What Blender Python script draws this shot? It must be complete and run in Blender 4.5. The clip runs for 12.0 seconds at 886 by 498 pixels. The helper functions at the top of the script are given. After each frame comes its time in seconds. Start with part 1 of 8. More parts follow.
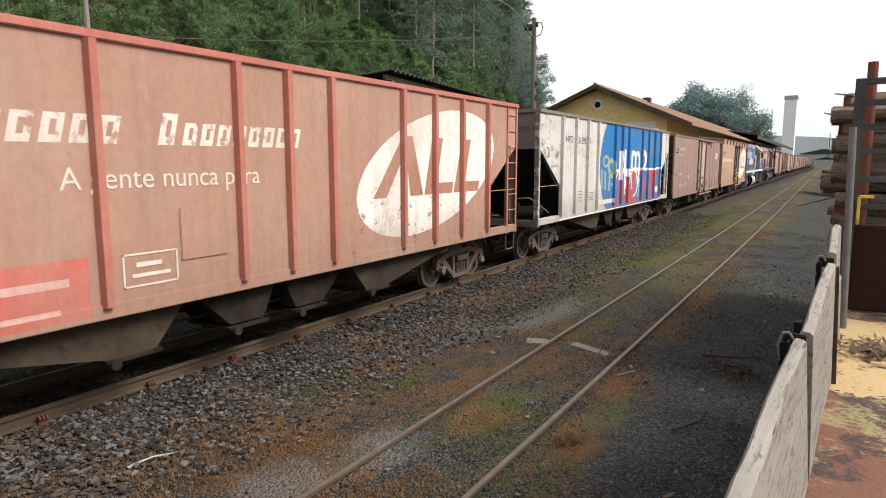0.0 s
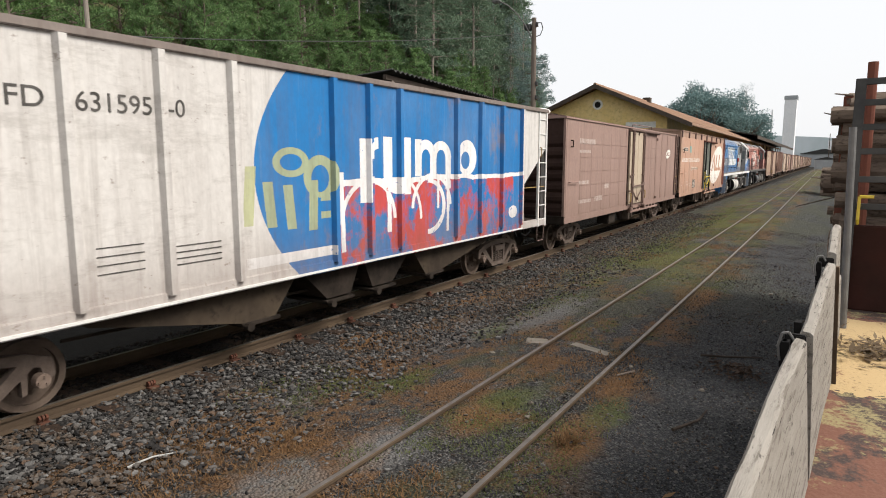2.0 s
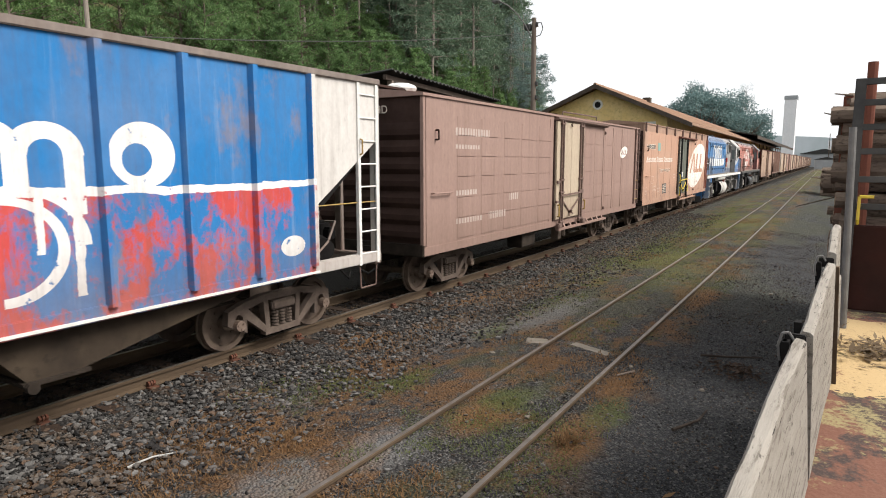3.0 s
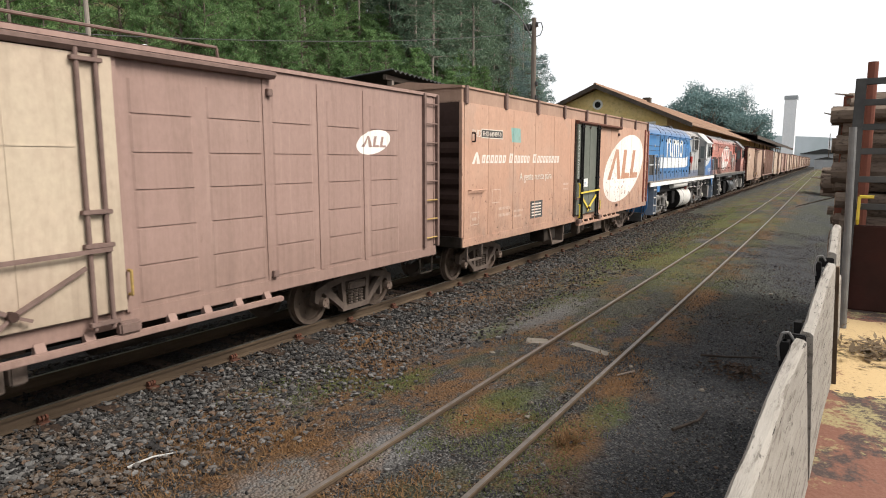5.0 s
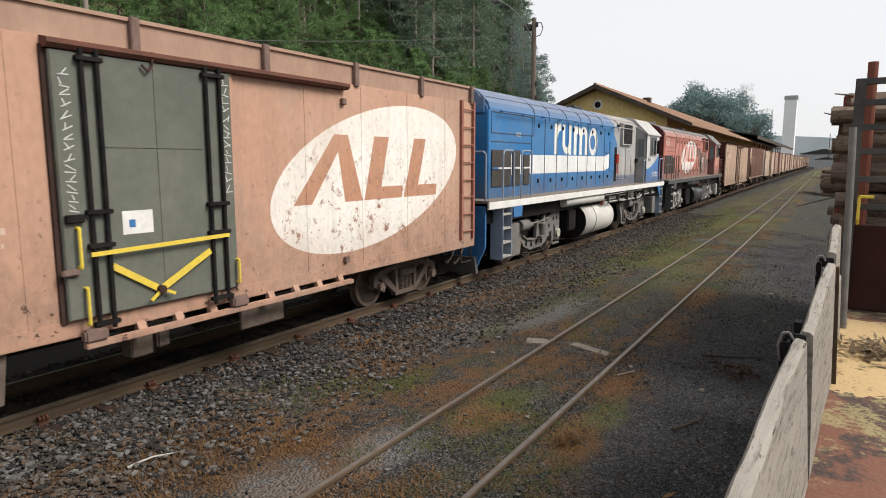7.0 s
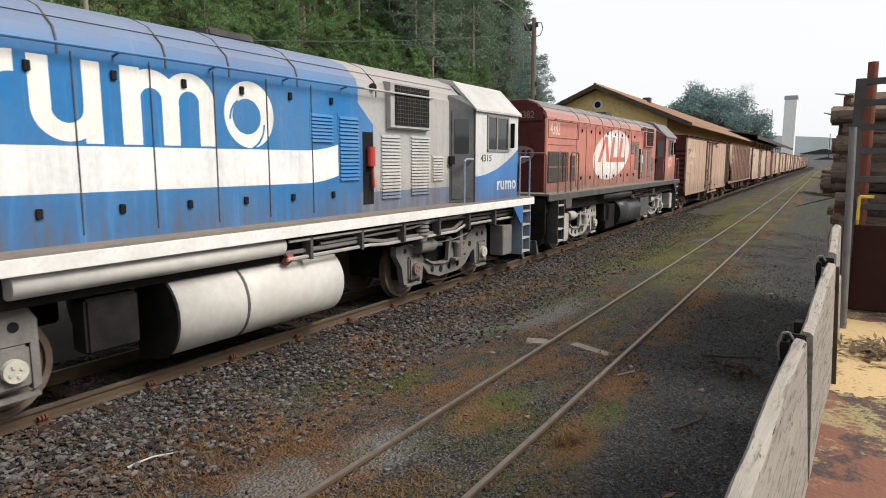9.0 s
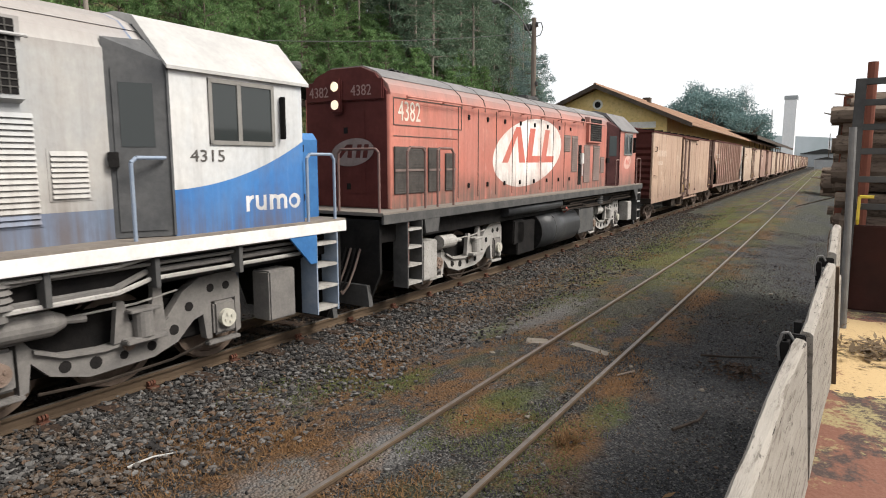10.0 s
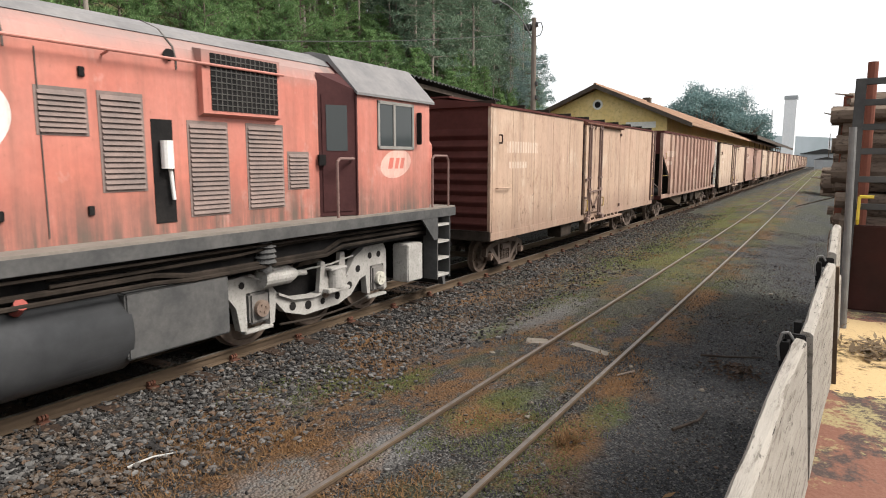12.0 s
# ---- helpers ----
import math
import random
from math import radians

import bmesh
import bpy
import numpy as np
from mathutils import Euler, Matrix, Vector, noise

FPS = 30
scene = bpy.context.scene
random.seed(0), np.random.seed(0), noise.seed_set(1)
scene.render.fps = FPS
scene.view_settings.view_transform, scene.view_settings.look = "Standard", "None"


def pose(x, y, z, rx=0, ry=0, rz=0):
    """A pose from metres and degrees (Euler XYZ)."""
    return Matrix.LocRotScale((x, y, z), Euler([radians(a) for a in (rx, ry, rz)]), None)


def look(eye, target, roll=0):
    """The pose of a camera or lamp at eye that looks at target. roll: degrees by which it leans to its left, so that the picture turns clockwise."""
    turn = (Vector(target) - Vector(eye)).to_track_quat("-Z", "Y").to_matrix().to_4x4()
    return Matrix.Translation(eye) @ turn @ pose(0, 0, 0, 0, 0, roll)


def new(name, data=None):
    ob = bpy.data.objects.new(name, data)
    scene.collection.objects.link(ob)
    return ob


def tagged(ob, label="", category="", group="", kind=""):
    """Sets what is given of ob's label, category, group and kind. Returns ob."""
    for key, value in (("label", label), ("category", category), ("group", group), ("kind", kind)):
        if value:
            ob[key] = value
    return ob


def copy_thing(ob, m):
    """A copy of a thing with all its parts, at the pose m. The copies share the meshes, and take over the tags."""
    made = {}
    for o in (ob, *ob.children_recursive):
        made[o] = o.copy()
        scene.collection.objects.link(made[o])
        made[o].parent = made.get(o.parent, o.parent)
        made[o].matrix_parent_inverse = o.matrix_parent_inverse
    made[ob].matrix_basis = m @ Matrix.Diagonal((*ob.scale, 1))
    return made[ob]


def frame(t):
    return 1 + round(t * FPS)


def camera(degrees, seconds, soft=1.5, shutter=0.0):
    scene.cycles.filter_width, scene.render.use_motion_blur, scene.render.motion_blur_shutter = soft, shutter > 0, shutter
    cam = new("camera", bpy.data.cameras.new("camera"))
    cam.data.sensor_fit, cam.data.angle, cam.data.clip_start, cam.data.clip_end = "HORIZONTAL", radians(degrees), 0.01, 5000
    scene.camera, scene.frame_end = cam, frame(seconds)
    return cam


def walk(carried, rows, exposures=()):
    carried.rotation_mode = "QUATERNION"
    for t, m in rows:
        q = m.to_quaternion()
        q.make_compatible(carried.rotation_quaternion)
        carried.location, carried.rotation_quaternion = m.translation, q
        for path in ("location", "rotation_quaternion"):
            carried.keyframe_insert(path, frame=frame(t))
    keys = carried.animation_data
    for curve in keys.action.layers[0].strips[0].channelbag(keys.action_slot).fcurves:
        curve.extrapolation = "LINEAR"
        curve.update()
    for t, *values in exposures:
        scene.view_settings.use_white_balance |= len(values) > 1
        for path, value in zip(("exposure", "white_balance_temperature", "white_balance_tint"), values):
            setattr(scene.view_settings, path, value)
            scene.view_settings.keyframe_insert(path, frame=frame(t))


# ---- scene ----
# ---- camera and light ----
FOCAL_DEG = 70.0
EYE = (0.0, 0.0, 2.568)
cam = camera(FOCAL_DEG, 12.0, soft=1.0, shutter=0.06)
CAM = Matrix.Translation(EYE) @ Euler((radians(90 - 7.93), 0, radians(31.8)), "XYZ").to_matrix().to_4x4() @ pose(0, 0, 0, 0, 0, 0.0)
walk(cam, [(0, CAM), (12, CAM)],
     exposures=[(0, -0.10), (1, -0.20), (1.5, -0.16), (2, -0.17), (2.5, -0.12), (3, 0.0), (5, 0.02), (5.5, -0.02), (6, -0.12), (6.5, -0.23), (7, -0.27), (9, -0.16), (9.5, -0.13),
                (10, 0.02), (10.5, 0.12), (11, 0.14), (11.5, 0.09), (12, 0.20)])

SUN_EL, SUN_AZ = 46.0, 74.0     # azimuth clockwise from +y
world = bpy.data.worlds.new("sky")
scene.world = world
world.use_nodes = True
wn = world.node_tree
sky = wn.nodes.new("ShaderNodeTexSky")
sky.sky_type, sky.sun_disc = "NISHITA", False
sky.sun_elevation, sky.sun_rotation = radians(SUN_EL), radians(SUN_AZ)
sky.air_density, sky.dust_density, sky.ozone_density = 1.0, 6.0, 1.0
haze = wn.nodes.new("ShaderNodeMix")
haze.data_type, haze.blend_type = "RGBA", "MIX"
haze.inputs[0].default_value = 0.75
haze.inputs[7].default_value = (13.7, 13.8, 14.0, 1)
bg = wn.nodes["Background"]
bg.inputs[1].default_value = 0.1
wn.links.new(sky.outputs[0], haze.inputs[6])
wn.links.new(haze.outputs[2], bg.inputs[0])
sun = new("sun", bpy.data.lights.new("sun", "SUN"))
sun.data.energy, sun.data.angle, sun.data.color = 5.0, radians(26), (1.0, 0.955, 0.895)
saz = radians(SUN_AZ)
sun_from = Vector((math.sin(saz) * math.cos(radians(SUN_EL)), math.cos(saz) * math.cos(radians(SUN_EL)), math.sin(radians(SUN_EL))))
sun.matrix_world = look(sun_from * 60, (0, 0, 0))


# ---- node helper ----
class V:
    """A value in a node tree with arithmetic."""
    def __init__(self, nt, s):
        self.nt, self.s = nt, s

    def op(self, kind, *others):
        n = self.nt.nodes.new("ShaderNodeMath")
        n.operation = kind
        for i, o in enumerate((self, *others)):
            if isinstance(o, V):
                self.nt.links.new(o.s, n.inputs[i])
            else:
                n.inputs[i].default_value = o
        return V(self.nt, n.outputs[0])

    def __add__(self, o): return self.op("ADD", o)
    def __sub__(self, o): return self.op("SUBTRACT", o)
    def __mul__(self, o): return self.op("MULTIPLY", o)
    def __truediv__(self, o): return self.op("DIVIDE", o)
    def gt(self, o): return self.op("GREATER_THAN", o)
    def lt(self, o): return self.op("LESS_THAN", o)
    def mx(self, o): return self.op("MAXIMUM", o)
    def mn(self, o): return self.op("MINIMUM", o)
    def absv(self): return self.op("ABSOLUTE")
    def between(self, a, b): return self.gt(a) * self.lt(b)

    def ramp(self, a, b):
        n = self.nt.nodes.new("ShaderNodeMapRange")
        self.nt.links.new(self.s, n.inputs[0])
        n.inputs[1].default_value, n.inputs[2].default_value = a, b
        return V(self.nt, n.outputs[0])


class Mat:
    def __init__(self, name, rough=0.8, metal=0.0, spec=0.3):
        self.m = bpy.data.materials.new(name)
        self.m.use_nodes = True
        self.nt = self.m.node_tree
        self.b = self.nt.nodes["Principled BSDF"]
        self.b.inputs["Roughness"].default_value = rough
        self.b.inputs["Metallic"].default_value = metal
        self.b.inputs["Specular IOR Level"].default_value = spec
        tc = self.nt.nodes.new("ShaderNodeTexCoord")
        self.obj = tc.outputs["Object"]
        sep = self.nt.nodes.new("ShaderNodeSeparateXYZ")
        self.nt.links.new(self.obj, sep.inputs[0])
        self.x, self.y, self.z = (V(self.nt, s) for s in sep.outputs)
        self.col = None

    def noise(self, scale, stretch=(1, 1, 1), detail=4, rough=0.6, offset=0.0):
        mp = self.nt.nodes.new("ShaderNodeMapping")
        mp.inputs["Scale"].default_value = stretch
        mp.inputs["Location"].default_value = (offset, offset * 1.7, offset * 0.3)
        self.nt.links.new(self.obj, mp.inputs[0])
        n = self.nt.nodes.new("ShaderNodeTexNoise")
        n.inputs["Scale"].default_value, n.inputs["Detail"].default_value = scale, detail
        n.inputs["Roughness"].default_value = rough
        self.nt.links.new(mp.outputs[0], n.inputs["Vector"])
        return V(self.nt, n.outputs[0])

    def voronoi(self, scale, out="Distance", feature="F1"):
        n = self.nt.nodes.new("ShaderNodeTexVoronoi")
        n.feature = feature
        n.inputs["Scale"].default_value = scale
        self.nt.links.new(self.obj, n.inputs["Vector"])
        return n.outputs[out]

    def rnd(self):
        n = self.nt.nodes.new("ShaderNodeObjectInfo")
        return V(self.nt, n.outputs["Random"])

    def island(self):
        n = self.nt.nodes.new("ShaderNodeNewGeometry")
        return V(self.nt, n.outputs["Random Per Island"])

    def base(self, c):
        n = self.nt.nodes.new("ShaderNodeRGB")
        n.outputs[0].default_value = (*c, 1)
        self.col = n.outputs[0]
        return self

    def mix(self, mask, c, blend="MIX"):
        n = self.nt.nodes.new("ShaderNodeMix")
        n.data_type, n.blend_type = "RGBA", blend
        if isinstance(mask, V):
            self.nt.links.new(mask.s, n.inputs[0])
        else:
            n.inputs[0].default_value = mask
        self.nt.links.new(self.col, n.inputs[6])
        if isinstance(c, tuple):
            n.inputs[7].default_value = (*c, 1)
        else:
            self.nt.links.new(c, n.inputs[7])
        self.col = n.outputs[2]
        return self

    def bump(self, v, strength=0.3, dist=0.02):
        n = self.nt.nodes.new("ShaderNodeBump")
        n.inputs["Strength"].default_value, n.inputs["Distance"].default_value = strength, dist
        self.nt.links.new(v.s, n.inputs["Height"])
        self.nt.links.new(n.outputs[0], self.b.inputs["Normal"])
        return self

    def done(self, rough_v=None):
        self.nt.links.new(self.col, self.b.inputs["Base Color"])
        if rough_v is not None:
            self.nt.links.new(rough_v.s, self.b.inputs["Roughness"])
        return self.m


def mottled(name, a, b, scale=3.0, rough=0.85, metal=0.0, bump=0.3, stretch=(1, 1, 1), dist=0.01, c=None):
    m = Mat(name, rough, metal, 0.3 if max(a) > 0.2 else 0.1)
    n1, n2 = m.noise(scale, stretch), m.noise(scale * 7, stretch, offset=3)
    m.base(a).mix(n1.ramp(0.35, 0.65), b)
    if c:
        m.mix(n2.ramp(0.55, 0.7), c)
    m.mix(n2.ramp(0.3, 0.75) * 0.35, tuple(x * 0.55 for x in a))
    m.bump(n2, bump, dist)
    return m.done()


# ---- mesh helpers ----
def part(name, bm, material, parent=None, label="", smooth=False, smooth_sides=False):
    me = bpy.data.meshes.new(name)
    bmesh.ops.recalc_face_normals(bm, faces=bm.faces)
    if smooth or smooth_sides:
        for f in bm.faces:
            f.smooth = smooth or len(f.verts) == 4
    bm.to_mesh(me)
    bm.free()
    me.materials.append(material)
    ob = new(name, me)
    if parent is not None:
        ob.parent = parent
    if label:
        ob["label"] = label
    return ob


def thing(name, m, label, category, group="", kind=""):
    e = new(name)
    e.matrix_basis = m
    e.empty_display_size = 0.2
    return tagged(e, label, category, group, kind)


def B():
    return bmesh.new()


def box(bm, x0, x1, y0, y1, z0, z1, bev=0.0):
    vs = [bm.verts.new((x, y, z)) for x in (x0, x1) for y in (y0, y1) for z in (z0, z1)]
    fs = [bm.faces.new([vs[i] for i in q]) for q in ((0, 1, 3, 2), (4, 6, 7, 5), (0, 4, 5, 1), (2, 3, 7, 6), (0, 2, 6, 4), (1, 5, 7, 3))]
    if bev:
        es = list({e for f in fs for e in f.edges})
        bmesh.ops.bevel(bm, geom=es, offset=bev, segments=2, affect="EDGES")
    return bm


def prism(bm, pts, axis, a, b):
    """Extrude a polygon (two coordinates a point) along an axis from a to b."""
    def at(p, k):
        return {"x": (k, p[0], p[1]), "y": (p[0], k, p[1]), "z": (p[0], p[1], k)}[axis]
    lo = [bm.verts.new(at(p, a)) for p in pts]
    hi = [bm.verts.new(at(p, b)) for p in pts]
    n = len(pts)
    bm.faces.new(lo)
    bm.faces.new(hi[::-1])
    for i in range(n):
        bm.faces.new((lo[i], lo[(i + 1) % n], hi[(i + 1) % n], hi[i]))
    return bm


def rod(bm, p, q, r, n=8, r2=None):
    p, q = Vector(p), Vector(q)
    d = q - p
    m = Matrix.Translation((p + q) / 2) @ d.to_track_quat("Z", "Y").to_matrix().to_4x4()
    bmesh.ops.create_cone(bm, cap_ends=True, segments=n, radius1=r, radius2=r if r2 is None else r2, depth=d.length, matrix=m)
    return bm


def pipe(bm, pts, r, n=6):
    for a, b in zip(pts, pts[1:]):
        rod(bm, a, b, r, n)
    return bm


def disc_ring(bm, c, axis_len, r0, r1, n=28):
    """A ring with its axis along x, centred at c."""
    x0, x1 = c[0] - axis_len / 2, c[0] + axis_len / 2
    rings = []
    for x, r in ((x0, r0), (x0, r1), (x1, r1), (x1, r0)):
        rings.append([bm.verts.new((x, c[1] + r * math.cos(a), c[2] + r * math.sin(a))) for a in (2 * math.pi * k / n for k in range(n))])
    for i in range(4):
        A, C = rings[i], rings[(i + 1) % 4]
        for k in range(n):
            bm.faces.new((A[k], A[(k + 1) % n], C[(k + 1) % n], C[k]))
    return bm


def lettering(text, size, m, material, parent, name="lettering", extrude=0.002, squeeze=1.0):
    """Painted characters as thin mesh, standing on the pose m."""
    cu = bpy.data.curves.new(name, "FONT")
    cu.body, cu.size, cu.extrude, cu.fill_mode = text, size, extrude, "BOTH"
    tmp = bpy.data.objects.new(name, cu)
    me = bpy.data.meshes.new_from_object(tmp)
    bpy.data.objects.remove(tmp)
    bpy.data.curves.remove(cu)
    me.transform(m @ Matrix.Diagonal((squeeze, 1, 1, 1)))
    me.materials.clear()
    me.materials.append(material)
    ob = new(name, me)
    ob.parent = parent
    return ob


def side_text(x, y, z):
    """Pose of writing on the side that faces +x; it reads towards +y."""
    return Matrix.Translation((x, y, z)) @ Matrix(((0, 0, 1, 0), (1, 0, 0, 0), (0, 1, 0, 0), (0, 0, 0, 1)))


def end_text(x, y, z):
    """Pose of writing on the end that faces -y; it reads towards +x."""
    return Matrix.Translation((x, y, z)) @ Euler((radians(90), 0, 0)).to_matrix().to_4x4()


# ---- the line of the tracks ----
def bend(y):
    d = y - 22.0
    return -0.0135 * (math.sqrt(d * d + 225.0) + d) / 2


def bend_angle(y):
    return math.degrees(math.atan2(-(bend(y + 0.5) - bend(y - 0.5)), 1.0))


MAIN, SIDING = -7.46, -2.80
RAIL_Y0, RAIL_Y1 = -14.0, 330.0


def travelled(t):
    return 6.8998 * t + 0.00643 * t * t


def ground_z(x, y):
    """Cess, ballast shoulder and cinder ground."""
    d = abs(x - bend(y) - MAIN)
    shoulder = -0.17 - 0.10 * min(1.0, max(0.0, (d - 1.3) / 1.5))
    s = abs(x - bend(y) - SIDING)
    k = min(1.0, max(0.0, (s - 1.0) / 1.6))
    return (-0.085) * (1 - k) + shoulder * k if x - bend(y) > MAIN else shoulder - 0.02 * min(1, d)


# ---- materials of the ground ----
def ground_material():
    m = Mat("ground", 0.95, 0, 0.15)
    big, mid, fine = m.noise(0.35, detail=5), m.noise(1.6, detail=5, offset=5), m.noise(28, detail=3, offset=9)
    v = V(m.nt, m.voronoi(34))
    cell, cell2 = V(m.nt, m.voronoi(34, "Color")), V(m.nt, m.voronoi(75, "Color"))
    patch = m.noise(1.25, (1, 0.65, 1), 8, 0.78, 21)
    grass = m.noise(1.05, (1, 0.6, 1), 8, 0.78, 33)
    m.base((0.038, 0.037, 0.037))
    m.mix(mid.ramp(0.38, 0.68), (0.070, 0.068, 0.065))
    # cinder ground darker and cooler towards the yard
    m.mix((m.x + big * 2.2 - 1.1).ramp(-2.4, -1.6) * 0.85, (0.040, 0.042, 0.046))
    # single grains: dark gaps, grey grains, a few pale chips
    m.mix(cell.ramp(0.52, 0.35) * 0.75, (0.016, 0.015, 0.015))
    m.mix(cell.ramp(0.62, 0.72) * 0.45, (0.14, 0.132, 0.12))
    m.mix(cell2.ramp(0.64, 0.70) * 0.5, (0.21, 0.20, 0.19))
    m.mix(cell2.ramp(0.36, 0.28) * 0.7, (0.016, 0.015, 0.014))
    m.mix(v.ramp(0.3, 0.7) * 0.5, (0.02, 0.018, 0.017))
    # same darker, cooler tint over the grains towards the yard
    m.mix((m.x + big * 2.2 - 1.1).ramp(-2.4, -1.5) * 0.35, (0.034, 0.037, 0.041))
    # rusty dry grass and thin moss along the siding, broken by the grains
    broken = cell2.ramp(0.25, 0.5) * 0.45 + 0.5
    along = (m.x + mid * 0.8 - 0.4).ramp(-6.3, -5.7) * (m.x + mid * 0.8 - 0.4).ramp(-1.5, -2.0)
    m.mix(patch.ramp(0.49, 0.56) * along * broken, (0.130, 0.070, 0.032))
    m.mix(grass.ramp(0.53, 0.62) * along * broken * 0.65, (0.060, 0.060, 0.024))
    strip = (m.x - m.y * 0.004).ramp(-6.2, -5.2) * (m.x + mid - 0.5).ramp(-1.9, -3.3) * 0.75 + 0.25
    m.mix(m.noise(0.5, (1, 0.3, 1), 7, 0.75, 50).ramp(0.46, 0.56) * m.y.ramp(9, 18) * strip * broken, (0.10, 0.105, 0.032))
    # patches that lie where they lie: rusty grass, green moss, pale chippings
    def spot(x, y, rx, ry, seed):
        e = m.noise(2.4, detail=6, rough=0.75, offset=seed) - 0.5
        dx, dy = (m.x - x) / rx + e * 1.6, (m.y - y) / ry + e * 1.3
        return (dx * dx + dy * dy).ramp(1.0, 0.25)
    for k, (x, y, rx, ry) in enumerate(((-5.2, 6.4, 0.45, 0.9), (-3.0, 5.55, 0.35, 0.6), (-2.0, 5.6, 0.35, 0.8), (-5.1, 4.2, 0.5, 0.7), (-6.0, 7.4, 0.4, 0.7), (-6.1, 10.9, 0.3, 1.4), (-2.05, 7.3, 0.25, 0.6), (-2.05, 12.8, 0.25, 1.2), (-4.3, 4.2, 0.5, 0.5))):
        m.mix(spot(x, y, rx, ry, 100 + k) * broken * 0.95, (0.150, 0.078, 0.032))
    for k, (x, y, rx, ry) in enumerate(((-4.4, 6.2, 0.3, 0.6), (-2.95, 6.2, 0.35, 0.5), (-5.15, 5.7, 0.25, 0.5), (-1.9, 6.4, 0.25, 0.6), (-4.8, 25.0, 0.9, 5.0), (-4.8, 19.0, 0.6, 4.0), (-4.6, 9.0, 0.3, 0.8))):
        m.mix(spot(x, y, rx, ry, 120 + k) * broken * 0.8, (0.078, 0.090, 0.028))
    for k, (x, y, rx, ry) in enumerate(((-5.2, 8.3, 0.7, 1.4), (-4.2, 10.3, 0.5, 1.6), (-3.4, 4.5, 0.4, 0.6), (-3.8, 3.5, 0.5, 0.5))):
        m.mix(spot(x, y, rx, ry, 140 + k) * broken * 0.7, (0.16, 0.153, 0.147))
    # pale worn gravel beside the siding
    m.mix(m.noise(0.55, (1, 0.7, 1), 7, 0.75, 67).ramp(0.55, 0.66) * (m.x + mid - 0.5).ramp(-5.9, -5.2) * (m.x + mid - 0.5).ramp(-2.4, -3.2) * broken * 0.7, (0.15, 0.142, 0.135))
    # ground under and beyond the train near-black: its shade put into the colour
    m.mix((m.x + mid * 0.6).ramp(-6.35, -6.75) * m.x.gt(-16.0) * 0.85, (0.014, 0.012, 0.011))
    m.bump(fine * 0.5 - v * 1.2 + cell2 * 0.5, 1.0, 0.03)
    return m.done()


M_GROUND = ground_material()
M_RAIL = mottled("rail_steel", (0.115, 0.082, 0.054), (0.070, 0.050, 0.035), 2.5, 0.75, 0.1, 0.3, (1, 0.3, 3))
M_RAILTOP = mottled("worn_railhead", (0.17, 0.148, 0.13), (0.11, 0.094, 0.08), 6, 0.45, 0.4, 0.1)
M_SLEEPER = mottled("old_sleeper_wood", (0.055, 0.036, 0.026), (0.035, 0.025, 0.02), 5, 0.9, 0, 0.6, (1, 6, 6))


def stone_material():
    m = Mat("ballast_stone", 0.9, 0, 0.1)
    r = m.island()
    m.base((0.020, 0.019, 0.019)).mix(r.ramp(0.30, 1.0), (0.150, 0.143, 0.136)).mix((r * 7.3).op("FRACT").gt(0.90), (0.10, 0.066, 0.046))
    # stones past the near rail darkened, shade of the train in their colour
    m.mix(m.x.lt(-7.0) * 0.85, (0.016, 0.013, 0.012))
    m.mix(m.noise(0.9, (1, 0.6, 1), 6, 0.75, 15).ramp(0.48, 0.58) * (r * 3.1).op("FRACT").gt(0.35) * 0.65, (0.085, 0.058, 0.038))
    m.mix(m.noise(0.7, (1, 0.6, 1), 6, 0.75, 25).ramp(0.56, 0.64) * (r * 4.3).op("FRACT").gt(0.4) * 0.6, (0.025, 0.023, 0.022))
    n = m.noise(40)
    m.mix(n.ramp(0.4, 0.7) * 0.4, (0.05, 0.045, 0.04)).bump(n, 0.4, 0.01)
    return m.done()


M_STONE = stone_material()


# ---- ground sheet ----
def build_ground():
    def axis(*spans):
        out = []
        for a, b, s in spans:
            n = max(1, round((b - a) / s))
            out += [a + (b - a) * k / n for k in range(n)]
        return out + [spans[-1][1]]
    xs = axis((-900, -60, 105), (-60, -14, 4), (-14, -9.2, 0.8), (-9.2, 3.0, 0.16), (3.0, 20, 2), (20, 900, 110))
    ys = axis((-900, -20, 110), (-20, 0, 1.0), (0, 30, 0.18), (30, 110, 1.6), (110, 400, 10), (400, 2600, 200))
    verts = []
    for y in ys:
        for x in xs:
            z = ground_z(x, y)
            if -14 < x < 12 and -10 < y < 120:
                z += (noise.noise((x * 0.9, y * 0.9, 0)) * 0.02 + noise.noise((x * 3.3, y * 3.3, 4)) * 0.014)
            verts.append((x, y, z))
    nx = len(xs)
    faces = [(j * nx + i, j * nx + i + 1, (j + 1) * nx + i + 1, (j + 1) * nx + i) for j in range(len(ys) - 1) for i in range(nx - 1)]
    me = bpy.data.meshes.new("ground")
    me.from_pydata(verts, [], faces)
    me.polygons.foreach_set("use_smooth", [True] * len(faces))
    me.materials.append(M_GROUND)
    return tagged(new("ground", me), "dark cinder and gravel ground with patchy dry grass and moss", "ground", kind="structure")


